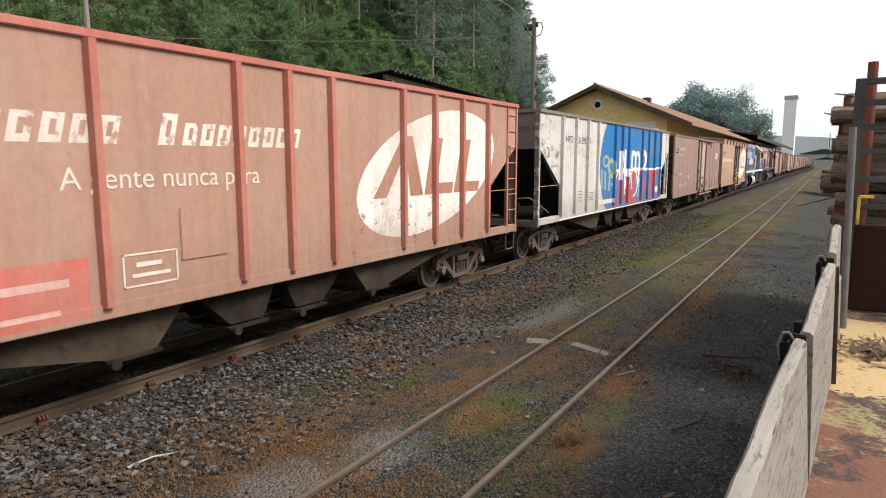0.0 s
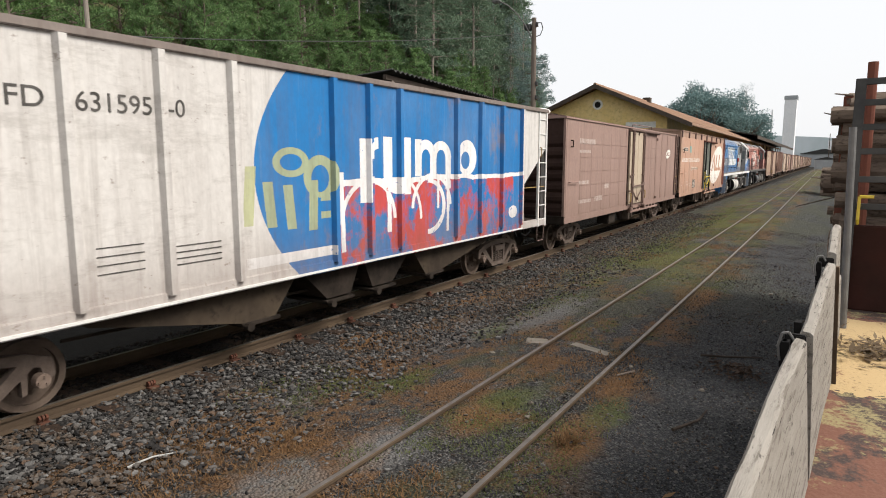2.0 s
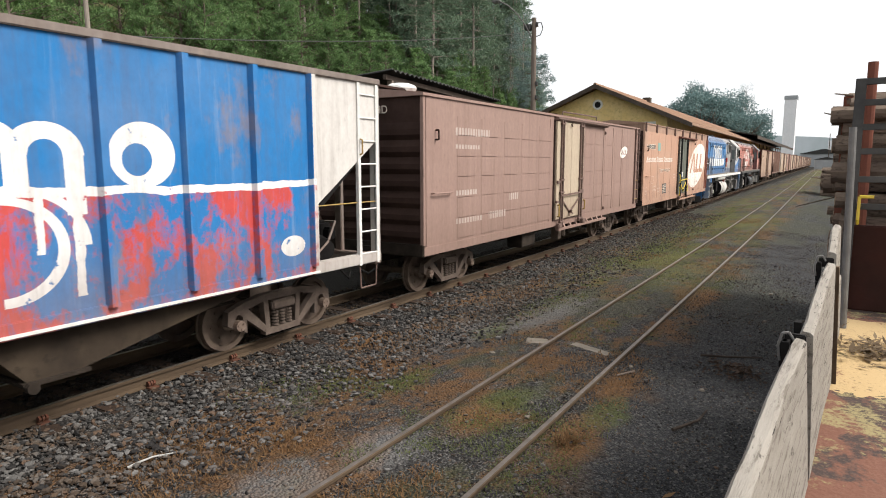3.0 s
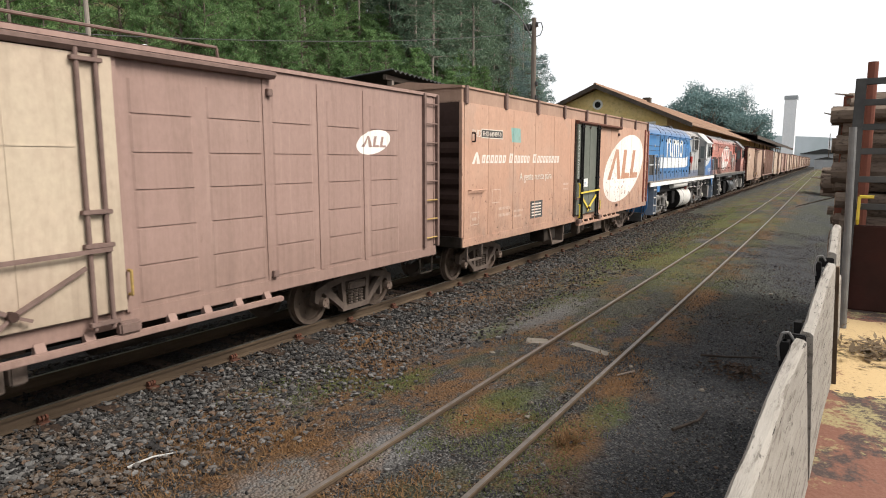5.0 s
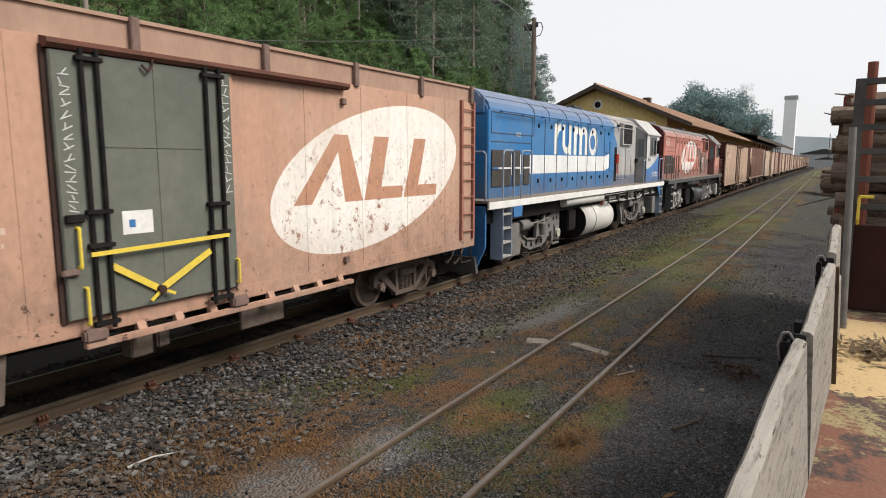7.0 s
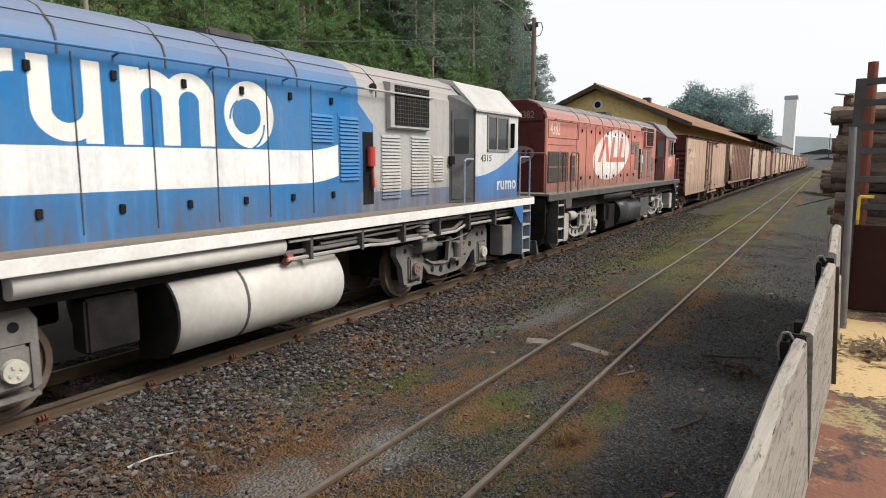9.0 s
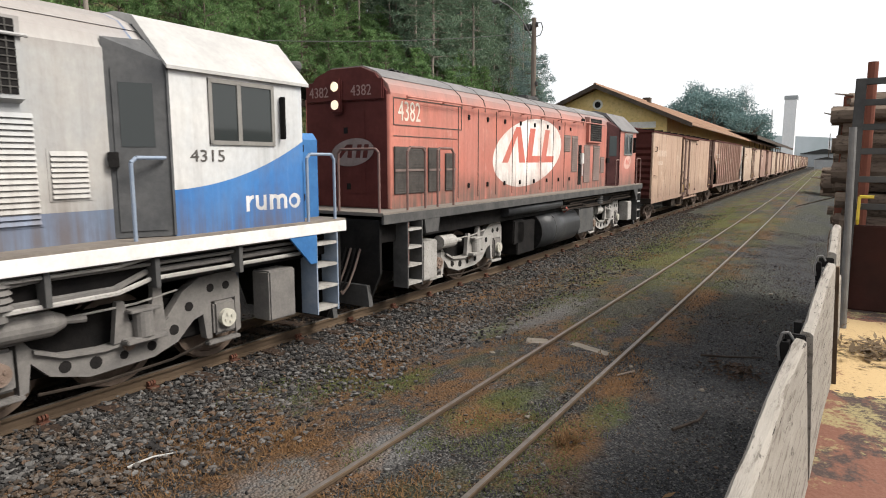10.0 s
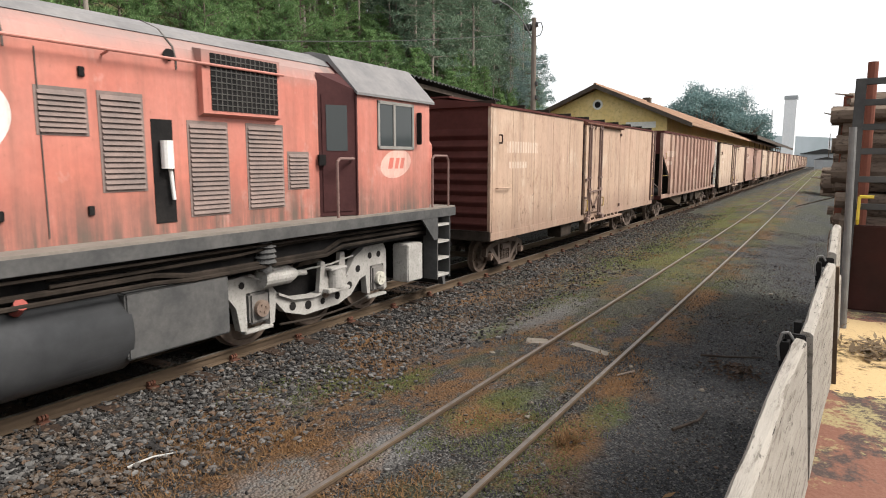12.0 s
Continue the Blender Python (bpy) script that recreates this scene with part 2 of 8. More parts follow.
def build_rail(name, x, top, height, parent, head=0.035):
    """One rail swept along the bend: head, web and foot."""
    prof = [(-0.062, top - height), (0.062, top - height), (0.062, top - height + 0.012), (0.011, top - height + 0.03), (0.011, top - 0.042),
            (head, top - 0.034), (head, top - 0.006), (head - 0.008, top), (-head + 0.008, top), (-head, top - 0.006), (-head, top - 0.034), (-0.011, top - 0.042),
            (-0.011, top - height + 0.03), (-0.062, top - height + 0.012)]
    ys = [RAIL_Y0 + 2.0 * k for k in range(int((RAIL_Y1 - RAIL_Y0) / 2) + 1)]
    verts, faces = [], []
    n = len(prof)
    for y in ys:
        verts += [(x + bend(y) + px, y, pz) for px, pz in prof]
    for j in range(len(ys) - 1):
        for i in range(n):
            faces.append((j * n + i, j * n + (i + 1) % n, (j + 1) * n + (i + 1) % n, (j + 1) * n + i))
    me = bpy.data.meshes.new(name)
    me.from_pydata(verts, [], faces)
    me.materials.append(M_RAIL)
    me.materials.append(M_RAILTOP)
    for k, p in enumerate(me.polygons):
        if k % n == 7:
            p.material_index = 1
    ob = new(name, me)
    ob.parent = parent
    return ob


def build_tracks():
    main = thing("main_track", pose(0, 0, 0), "worn metre-gauge main line on dark ballast and sleepers", "railway track", kind="structure")
    for dx in (-0.53, 0.53):
        build_rail("rail", MAIN + dx, 0.0, 0.155, main)
    side = thing("siding_track", pose(0, 0, 0), "rusty siding rails sunk in cinders and grass", "railway track", kind="structure")
    for dx in (-0.545, 0.545):
        build_rail("rail", SIDING + dx, -0.03, 0.12, side, 0.03)
    # sleepers of the main line, all on one mesh
    bm = box(B(), -1.0, 1.0, -0.11, 0.11, -0.29, -0.150, 0.012)
    first = part("sleeper", bm, M_SLEEPER, main)
    for k in range(150):
        y = -8 + k * 0.62
        s = first if k == 0 else new("sleeper", first.data)
        s.parent = main
        s.matrix_basis = pose(MAIN + bend(y) + random.uniform(-.06, .06), y, random.uniform(-0.01, 0.005), 0, 0, random.uniform(-2, 2))
    # rail fastenings on the side that is seen
    bm = B()
    box(bm, 0.03, 0.15, -0.06, 0.06, -0.152, -0.135, 0.004)
    for dy in (-0.035, 0.0, 0.035):
        rod(bm, (0.075, dy - 0.012, -0.10), (0.075, dy + 0.012, -0.10), 0.032, 8)
    clip = part("rail_clip", bm, M_CLIP, main)
    for k in range(60):
        y = -8 + k * 1.24
        s = clip if k == 0 else new("rail_clip", clip.data)
        s.parent = main
        s.matrix_basis = pose(MAIN + 0.53 + bend(y), y, 0)
    return main, side


M_CLIP = mottled("rusty_clip", (0.14, 0.055, 0.035), (0.10, 0.06, 0.045), 20, 0.8, 0.2)


def stone_shape(bm, c, r, rnd):
    """A broken stone of a few faces."""
    ret = bmesh.ops.create_icosphere(bm, subdivisions=1, radius=r)
    s = (rnd.uniform(0.7, 1.3), rnd.uniform(0.6, 1.2), rnd.uniform(0.45, 0.8))
    a = rnd.uniform(0, 6.3)
    for v in ret["verts"]:
        k = rnd.uniform(0.6, 1.25)
        x, y, z = v.co.x * s[0] * k, v.co.y * s[1] * k, v.co.z * s[2] * k
        v.co = (c[0] + x * math.cos(a) - y * math.sin(a), c[1] + x * math.sin(a) + y * math.cos(a), c[2] + z)


def scatter_mesh(name, protos, places, material, label, category):
    """Many small pieces of one stuff in a single mesh. protos: (verts, faces); places: (x, y, z, scale, turn)."""
    V_, F_ = [], []
    for k, (x, y, z, s, a) in enumerate(places):
        pv, pf = protos[k % len(protos)]
        b, ca, sa = len(V_), math.cos(a) * s, math.sin(a) * s
        V_ += [(x + p[0] * ca - p[1] * sa, y + p[0] * sa + p[1] * ca, z + p[2] * s) for p in pv]
        F_ += [tuple(b + i for i in f) for f in pf]
    me = bpy.data.meshes.new(name)
    me.from_pydata(V_, [], F_)
    me.materials.append(material)
    return tagged(new(name, me), label, category, kind="stuff")


def stone_protos(rnd, n=14):
    out = []
    for _ in range(n):
        bm = B()
        stone_shape(bm, (0, 0, 0), 1.0, rnd)
        bm.verts.ensure_lookup_table()
        out.append(([tuple(v.co) for v in bm.verts], [tuple(v.index for v in f.verts) for f in bm.faces]))
        bm.free()
    return out


def build_ballast():
    rnd = random.Random(4)
    protos = stone_protos(rnd)
    places = []
    while len(places) < 38000:
        y = 1.2 + 34 * rnd.random() ** 1.6
        x = rnd.uniform(-6.80, -3.9) if rnd.random() < 0.75 else rnd.uniform(-8.9, -6.8)
        d = abs(x + 6.7)
        thin = 1.0 if d < 1.1 else max(0.0, 1 - (d - 1.1) / 1.5)
        n = noise.noise((x * 0.7, y * 0.5, 7)) * 0.5 + 0.55
        if x > -6.8 and rnd.random() > thin * min(1, n + 0.15):
            continue
        s = 0.012 + 0.030 * rnd.random() ** 1.5
        places.append((x + bend(y), y, ground_z(x + bend(y), y) + s * 0.35 + rnd.uniform(0, 0.012), s, rnd.uniform(0, 6.28)))
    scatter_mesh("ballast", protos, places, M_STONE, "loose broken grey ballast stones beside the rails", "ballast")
    places = []
    for k in range(38000):
        y = 1.5 + 26 * rnd.random() ** 1.5
        x = rnd.uniform(-5.6, 0.2) if k % 3 else rnd.uniform(-2.5, 0.2)
        s = rnd.uniform(0.005, 0.015) if rnd.random() < 0.93 else rnd.uniform(0.016, 0.026)
        places.append((x, y, ground_z(x, y) + s * 0.3, s, rnd.uniform(0, 6.28)))
    scatter_mesh("gravel", protos, places, M_STONE, "fine scattered gravel on the cinder ground", "gravel")


# ---- materials of the train ----
def oval(m, cy, cz, a, b, lean=0.0):
    dz = (m.z - cz)
    dy = (m.y - cy - dz * lean) / a
    dz = dz / b
    return (dy * dy + dz * dz).lt(1.0)


def bar(m, y0, y1, z0, z1, lean=0.0):
    yy = m.y - (m.z - z0) * lean
    return yy.between(y0, y1) * m.z.between(z0, z1)


def any_of(*vs):
    out = vs[0]
    for v in vs[1:]:
        out = out.mx(v)
    return out


def quad(m, bl, br, tl, tr, z0, z1):
    """A painted stroke with straight slanting sides."""
    f = (m.z - z0) / (z1 - z0)
    return (m.y - f * (tl - bl)).gt(bl) * (m.y - f * (tr - br)).lt(br) * m.z.between(z0, z1)


def oval_emblem(m, oval_at, radii, lean, strokes_at, ink, paper=(0.80, 0.76, 0.70), worn=0.0):
    """A leaning pale oval with slanted strokes in it; strokes_at: start, width, foot and top."""
    wear = m.noise(3.0, (1, 1, 0.6), 5, 0.7, 11).ramp(0.30, 0.34) if worn else 1.0
    side = m.x.gt(0.3)
    m.mix(oval(m, *oval_at, *radii, lean) * wear * side, paper)
    y, w, z0, z1 = strokes_at
    zf = z0 + 0.2 * (z1 - z0)
    strokes = any_of(*(quad(m, y + a * w, y + b * w, y + c * w, y + d * w, p, q) for a, b, c, d, p, q in (
        (0.0, 0.10, 0.235, 0.31, z0, z1), (0.295, 0.41, 0.245, 0.32, z0, z1), (0.42, 0.525, 0.495, 0.60, z0, z1), (0.42, 0.695, 0.435, 0.705, z0, zf),
        (0.71, 0.815, 0.80, 0.90, z0, z1), (0.71, 0.99, 0.725, 1.0, z0, zf))))
    m.mix(strokes * side, ink)


def arch(m, cy, cz, ry, rz, iy, iz, up):
    """Half of a ring, the upper or the lower half."""
    half = m.z.gt(cz) if up else m.z.lt(cz)
    return oval(m, cy, cz, ry, rz) * (oval(m, cy, cz, iy, iz) * -1.0 + 1.0) * half


def round_logo(m, y, z, h, k=1.0, swirl=True):
    """A row of rounded stems and arches with a swirling ring at its end; h: height, k: stretch along the side."""
    Y = lambda v: y + v * h * k
    Z = lambda v: z + v * h
    stem = lambda a, b, c=0.0, d=1.0: bar(m, Y(a), Y(b), Z(c), Z(d))
    bow = lambda c, cz, r, i, up: arch(m, Y(c), Z(cz), r * h * k, r * h * 0.95, i * h * k, i * h * 0.95, up)
    ring = oval(m, Y(3.92), Z(0.5), 0.49 * h * k, 0.51 * h) * (oval(m, Y(3.86), Z(0.47), 0.28 * h * k, 0.27 * h) * -1.0 + 1.0)
    if swirl:
        cut = any_of(arch(m, Y(3.80), Z(0.36), 0.42 * h * k, 0.42 * h, 0.385 * h * k, 0.385 * h, False) * m.y.gt(Y(3.95)),
                     arch(m, Y(3.86), Z(0.42), 0.34 * h * k, 0.34 * h, 0.305 * h * k, 0.30 * h, True) * m.y.lt(Y(3.7)))
        ring = ring * (cut * -1.0 + 1.0)
    return any_of(stem(0, 0.25), arch(m, Y(0.56), Z(0.56), 0.48 * h * k, 0.46 * h, 0.26 * h * k, 0.22 * h, True) * m.y.lt(Y(0.58)),
                  stem(0.72, 0.955, 0.4), stem(1.335, 1.56, 0.0), bow(1.14, 0.42, 0.42, 0.19, False),
                  stem(1.82, 2.09), stem(2.40, 2.66, 0.0, 0.62), stem(2.99, 3.26, 0.0, 0.62), bow(2.245, 0.60, 0.415, 0.16, True), bow(2.83, 0.60, 0.43, 0.165, True), ring)


def word_shapes(m, y0, y1, z0, z1, letters, lean=0.25):
    """A row of plain hollow shapes in place of a maker's words."""
    f = ((m.y - (m.z - z0) * lean - y0) * (letters / (y1 - y0))).op("FRACT")
    h = z1 - z0
    hollow = f.between(0.28, 0.50) * m.z.between(z0 + h * 0.26, z0 + h * 0.78)
    return bar(m, y0, y1, z0, z1, lean) * f.lt(0.74) * (hollow * -1.0 + 1.0)


def weather(m, rust=0.5, dirt=0.5, spots=0.5, grime=0.0, fade=(0.52, 0.34, 0.26), pale=(0.6, 0.45, 0.36), blots=0.35):
    streak = m.noise(1.0, (1, 7, 0.35), 5, 0.65, 2)
    blot = m.noise(0.8, (1, 1, 1), 5, 0.6, 8)
    fine = m.noise(14, (1, 1, 0.7), 4, 0.6, 5)
    m.mix(blot.ramp(0.42, 0.75) * blots, fade)
    m.mix(m.noise(0.5, (1, 2.2, 0.25), 5, 0.7, 61).ramp(0.50, 0.66) * dirt * 0.40, (0.16, 0.11, 0.085))
    m.mix(streak.ramp(0.50, 0.72) * dirt * 0.60, (0.12, 0.08, 0.06))
    m.mix(streak.ramp(0.42, 0.2) * 0.22, pale)
    m.mix(fine.ramp(0.66, 0.74) * blot.ramp(0.45, 0.62) * spots, (0.07, 0.035, 0.022))
    m.mix((m.z * -1.0 + blot * 0.5).ramp(-1.5, -0.9) * dirt * 0.7, (0.16, 0.10, 0.075))
    m.mix(fine.ramp(0.3, 0.7) * 0.15, (0.05, 0.03, 0.025))
    if grime:
        m.mix((m.z + blot * 0.7 - 0.35).ramp(2.35, 1.75) * streak.ramp(0.3, 0.6) * grime, (0.11, 0.085, 0.07))
        m.mix((m.z - blot * 0.5 + 0.25).ramp(3.6, 3.95) * grime * 0.8, (0.20, 0.17, 0.155))
    m.bump(fine * 0.5 + blot * 1.2, 0.25, 0.02)
    return m


def paint(name, colour, deco=None, rough=0.75, **w):
    m = Mat(name, rough, 0, 0.25)
    m.base(colour)
    if deco:
        deco(m)
    weather(m, **w)
    return m.done()


TAN_RED = (0.41, 0.232, 0.168)


def deco_red_hopper(m):
    oval_emblem(m, (10.95, 2.40), (2.1, 1.12), 0.8, (9.07, 3.52, 1.965, 2.985), (0.40, 0.19, 0.13))
    worn = (m.z + m.noise(1.2, offset=51) * 1.2 - 0.6).ramp(2.6, 1.7)
    m.mix(m.noise(7, (1, 1, 1), 6, 0.8, 53).ramp(0.58, 0.63) * worn * m.y.gt(8.4), (0.13, 0.07, 0.05))
    m.mix(m.noise(1.6, (1, 1.4, 0.8), 6, 0.75, 57).ramp(0.55, 0.64) * worn * 0.5, (0.30, 0.20, 0.16))
    side = m.x.gt(0.3)
    words = any_of(word_shapes(m, 0.3, 2.9, 2.74, 3.02, 7), word_shapes(m, 3.3, 4.95, 2.74, 3.02, 6), word_shapes(m, 5.34, 5.6, 2.74, 3.08, 1), word_shapes(m, 5.64, 7.5, 2.74, 2.99, 8))
    m.mix(words * side * m.noise(5, offset=14).ramp(0.35, 0.45), (0.72, 0.66, 0.58))
    m.mix(bar(m, 0.9, 4.5, 1.02, 1.62) * side * 0.8, (0.62, 0.12, 0.10))
    for a, b, c, d in ((2.3, 4.3, 1.36, 1.44), (2.5, 3.6, 1.22, 1.29), (2.5, 4.2, 1.1, 1.15)):
        m.mix(bar(m, a, b, c, d) * side * 0.7, (0.75, 0.55, 0.5))


def deco_white_hopper(m):
    m.y = m.y * 0.982
    n = m.noise(1.3, (1, 1, 1), 5, 0.6, 4)
    side = m.x.gt(0.3)
    edge = m.y + (m.z - 2.6) * (m.z - 2.6) * -0.35 + (m.z - 2.4) * -0.12
    blue = edge.gt(4.75) * m.y.lt(12.55) * side
    m.mix(blue, (0.014, 0.168, 0.43))
    m.mix(blue * m.noise(0.9, (1, 1.5, 0.8), 5, 0.7, 17).ramp(0.57, 0.68) * 0.55, (0.24, 0.165, 0.135))
    wob = (n - 0.5) * 0.18
    low = (m.z + wob).lt(2.29) * m.y.between(6.35, 12.6) * side
    ragged = m.noise(1.1, (1, 1.2, 0.9), 6, 0.7, 23)
    m.mix(low * ragged.ramp(0.44, 0.52) * (m.noise(2.2, (1, 2.5, 0.5), 6, 0.75, 27).ramp(0.36, 0.46) * 0.6 + 0.4), (0.52, 0.065, 0.06))
    line = (m.z + wob).between(2.22, 2.31) * m.y.between(6.35, 12.6)
    post = any_of((m.y + wob * 0.6).between(6.36, 6.46) * m.z.between(1.2, 2.4), (m.y + wob).between(7.5, 7.6) * m.z.between(1.4, 2.3),
                  (m.y + wob).between(9.35, 9.44) * m.z.between(1.25, 2.3), (m.y + wob).between(9.0, 9.08) * m.z.between(1.7, 2.3))
    post = any_of(post, arch(m, 7.05, 1.62, 0.70, 0.68, 0.62, 0.60, True), arch(m, 7.9, 1.55, 0.62, 0.75, 0.55, 0.68, True) * m.y.gt(8.1), arch(m, 8.85, 1.75, 0.66, 0.60, 0.58, 0.52, True),
                  oval(m, 8.75, 1.75, 0.55, 0.5) * (oval(m, 8.72, 1.76, 0.47, 0.42) * -1.0 + 1.0) * m.y.gt(8.7), oval(m, 12.2, 1.42, 0.22, 0.14))
    foot = bar(m, 4.6, 6.2, 1.2, 1.34, 0.0)
    m.mix(any_of(line, post, foot) * side * m.noise(9, offset=3).ramp(0.30, 0.36), (0.80, 0.78, 0.76))
    keep = m.y
    m.y = m.y / 0.982
    dy = lambda a, b, c, d: bar(m, a, b, c, d)
    glyph = any_of(dy(6.95, 7.16, 1.92, 2.91), arch(m, 7.42, 2.60, 0.34, 0.34, 0.17, 0.16, True) * m.y.lt(7.42), dy(7.55, 7.79, 2.1, 2.955), dy(8.11, 8.33, 2.0, 2.96), arch(m, 7.94, 2.32, 0.39, 0.30, 0.17, 0.12, False),
                   dy(8.46, 8.66, 2.3, 2.94), dy(8.94, 9.15, 2.27, 2.7), dy(9.47, 9.66, 2.05, 2.66), arch(m, 8.80, 2.62, 0.35, 0.32, 0.14, 0.15, True), arch(m, 9.31, 2.62, 0.36, 0.31, 0.155, 0.15, True))
    ring = oval(m, 10.29, 2.63, 0.38, 0.345) * (oval(m, 10.22, 2.58, 0.17, 0.17) * -1.0 + 1.0)
    m.mix(any_of(glyph, ring) * side * m.noise(9, offset=3).ramp(0.27, 0.33), (0.82, 0.80, 0.78))
    m.y = keep
    tag = any_of(bar(m, 4.55, 4.72, 1.75, 2.5, 0.1), bar(m, 4.95, 5.12, 1.7, 2.3, -0.1), bar(m, 5.3, 5.47, 1.65, 2.25, -0.1), bar(m, 5.7, 5.87, 1.6, 2.3, 0.05), bar(m, 5.95, 6.15, 2.0, 2.12),
                 bar(m, 5.95, 6.15, 1.75, 1.85), oval(m, 5.4, 2.55, 0.33, 0.2) * (oval(m, 5.4, 2.55, 0.2, 0.11) * -1.0 + 1.0),
                 oval(m, 5.95, 2.35, 0.33, 0.3) * (oval(m, 5.95, 2.32, 0.18, 0.19) * -1.0 + 1.0))
    m.mix(tag * side * 0.8, (0.42, 0.44, 0.20))
    # flaked paint at the old end panel and dark end
    flake = m.noise(3.2, (1, 1, 1.4), 6, 0.75, 31)
    m.mix(flake.ramp(0.54, 0.60) * m.y.lt(1.7) * m.z.gt(2.4), (0.22, 0.17, 0.14))
    smear = m.noise(1.6, (1, 0.5, 1.6), 6, 0.75, 71)
    m.mix(smear.ramp(0.52, 0.62) * m.y.lt(4.7) * 0.4, (0.36, 0.33, 0.30))
    m.mix(m.noise(6, (1, 1, 1.5), 5, 0.7, 81).ramp(0.64, 0.70) * m.y.lt(4.7) * 0.6, (0.18, 0.13, 0.10))
    m.mix(flake.ramp(0.40, 0.5) * m.y.lt(0.05) * 0.9, (0.13, 0.10, 0.085))
    m.y = m.y / 0.982


def deco_box_one(m):
    side = m.x.gt(0.3)
    oval_emblem(m, (12.58, 2.86), (0.40, 0.195), 0.8, (12.28, 0.62, 2.78, 2.95), (0.30, 0.20, 0.17))
    for a, b, c, d in ((1.2, 2.6, 3.05, 3.2), (1.2, 2.2, 2.8, 2.88), (1.25, 2.1, 1.9, 2.0), (1.25, 2.3, 1.35, 1.45), (2.6, 3.4, 1.35, 1.5), (3.6, 4.1, 1.7, 1.85)):
        gaps = (m.y * 9.0).op("FRACT").lt(0.65)
        m.mix(bar(m, a, b, c, d) * side * gaps * 0.6, (0.62, 0.55, 0.5))


def deco_box_two(m):
    side = m.x.gt(0.3)
    # dirty lower half with rust specks, grey-brown bare patches
    low = (m.z + m.noise(0.9, (1, 1, 1), 6, 0.75, 91) * 1.6 - 0.8).ramp(2.3, 1.1)
    m.mix(low * m.noise(2.2, (1, 1.3, 0.9), 7, 0.8, 93).ramp(0.44, 0.58) * 0.6, (0.24, 0.155, 0.115))
    m.mix(m.noise(0.7, (1, 1, 0.8), 6, 0.7, 95).ramp(0.54, 0.62) * 0.4, (0.36, 0.26, 0.205))
    m.mix(m.noise(8, (1, 1, 1), 4, 0.7, 97).ramp(0.62, 0.67) * (low * 0.8 + 0.2), (0.06, 0.035, 0.025))
    oval_emblem(m, (11.45, 2.34), (2.2, 1.14), 0.78, (9.49, 3.64, 1.96, 2.95), (0.46, 0.24, 0.15), worn=1.0)
    m.mix(m.noise(5, (1, 1, 1), 7, 0.8, 99).ramp(0.56, 0.60) * m.y.gt(9.2) * m.z.ramp(3.2, 1.9), (0.30, 0.16, 0.105))
    m.mix(m.noise(11, (1, 1, 1), 4, 0.7, 101).ramp(0.64, 0.68) * m.y.gt(9.2) * m.z.ramp(3.4, 2.2), (0.08, 0.045, 0.033))
    words = any_of(quad(m, 0.49, 0.60, 0.66, 0.72, 2.51, 2.74), quad(m, 0.70, 0.84, 0.66, 0.74, 2.51, 2.74), word_shapes(m, 0.90, 2.06, 2.52, 2.69, 6), word_shapes(m, 2.19, 2.42, 2.52, 2.73, 1), word_shapes(m, 2.45, 3.34, 2.52, 2.69, 5),
                   word_shapes(m, 3.5, 3.74, 2.52, 2.73, 1), word_shapes(m, 3.77, 5.24, 2.52, 2.69, 8))
    m.mix(words * side * 0.92, (0.72, 0.68, 0.62))
    m.mix(any_of(stencil_frame(m, 0.45, 0.80, 1.27, 1.53), stencil_frame(m, 1.39, 1.78, 1.67, 1.96)) * side * 0.6, (0.66, 0.56, 0.48))
    m.mix(any_of(bar(m, 2.34, 2.83, 2.98, 3.3, -0.15)) * side, (0.16, 0.36, 0.33))
    for a, b, c, d in ((1.7, 2.3, 1.35, 1.42), (1.7, 2.3, 1.5, 1.56), (2.5, 3.0, 1.4, 1.45), (2.5, 2.9, 1.28, 1.33), (0.52, 0.72, 1.36, 1.42), (5.55, 6.0, 1.92, 1.98), (5.6, 5.95, 1.8, 1.84)):
        m.mix(bar(m, a, b, c, d) * side * (m.y * 14.0).op("FRACT").lt(0.6) * 0.6, (0.62, 0.5, 0.42))


def stencil_frame(m, y0, y1, z0, z1, w=0.012):
    """Thin painted outline of a data field."""
    return bar(m, y0, y1, z0, z1) * (bar(m, y0 + w, y1 - w, z0 + w, z1 - w) * -1.0 + 1.0)


def deco_far(m):
    side = m.x.gt(0.3)
    patch = m.noise(0.35, (1, 1, 0.7), 3, 0.5, 9)
    m.mix(patch.ramp(0.5, 0.6) * 0.55, (0.50, 0.38, 0.28))
    m.mix(m.noise(1.4, (1, 1.2, 0.7), 7, 0.78, 63).ramp(0.52, 0.62) * 0.55, (0.26, 0.155, 0.105))
    m.mix(m.noise(0.9, (1, 1.5, 0.6), 7, 0.78, 65).ramp(0.56, 0.64) * 0.5, (0.56, 0.47, 0.37))
    m.mix(m.noise(6, (1, 1, 0.8), 5, 0.75, 66).ramp(0.60, 0.66) * m.z.ramp(3.2, 1.2) * 0.8, (0.10, 0.06, 0.045))
    m.mix(any_of(bar(m, 0.9, 2.6, 2.75, 3.0), bar(m, 1.0, 2.0, 2.4, 2.55)) * side * (m.y * 7).op("FRACT").lt(0.6) * 0.5, (0.68, 0.58, 0.48))


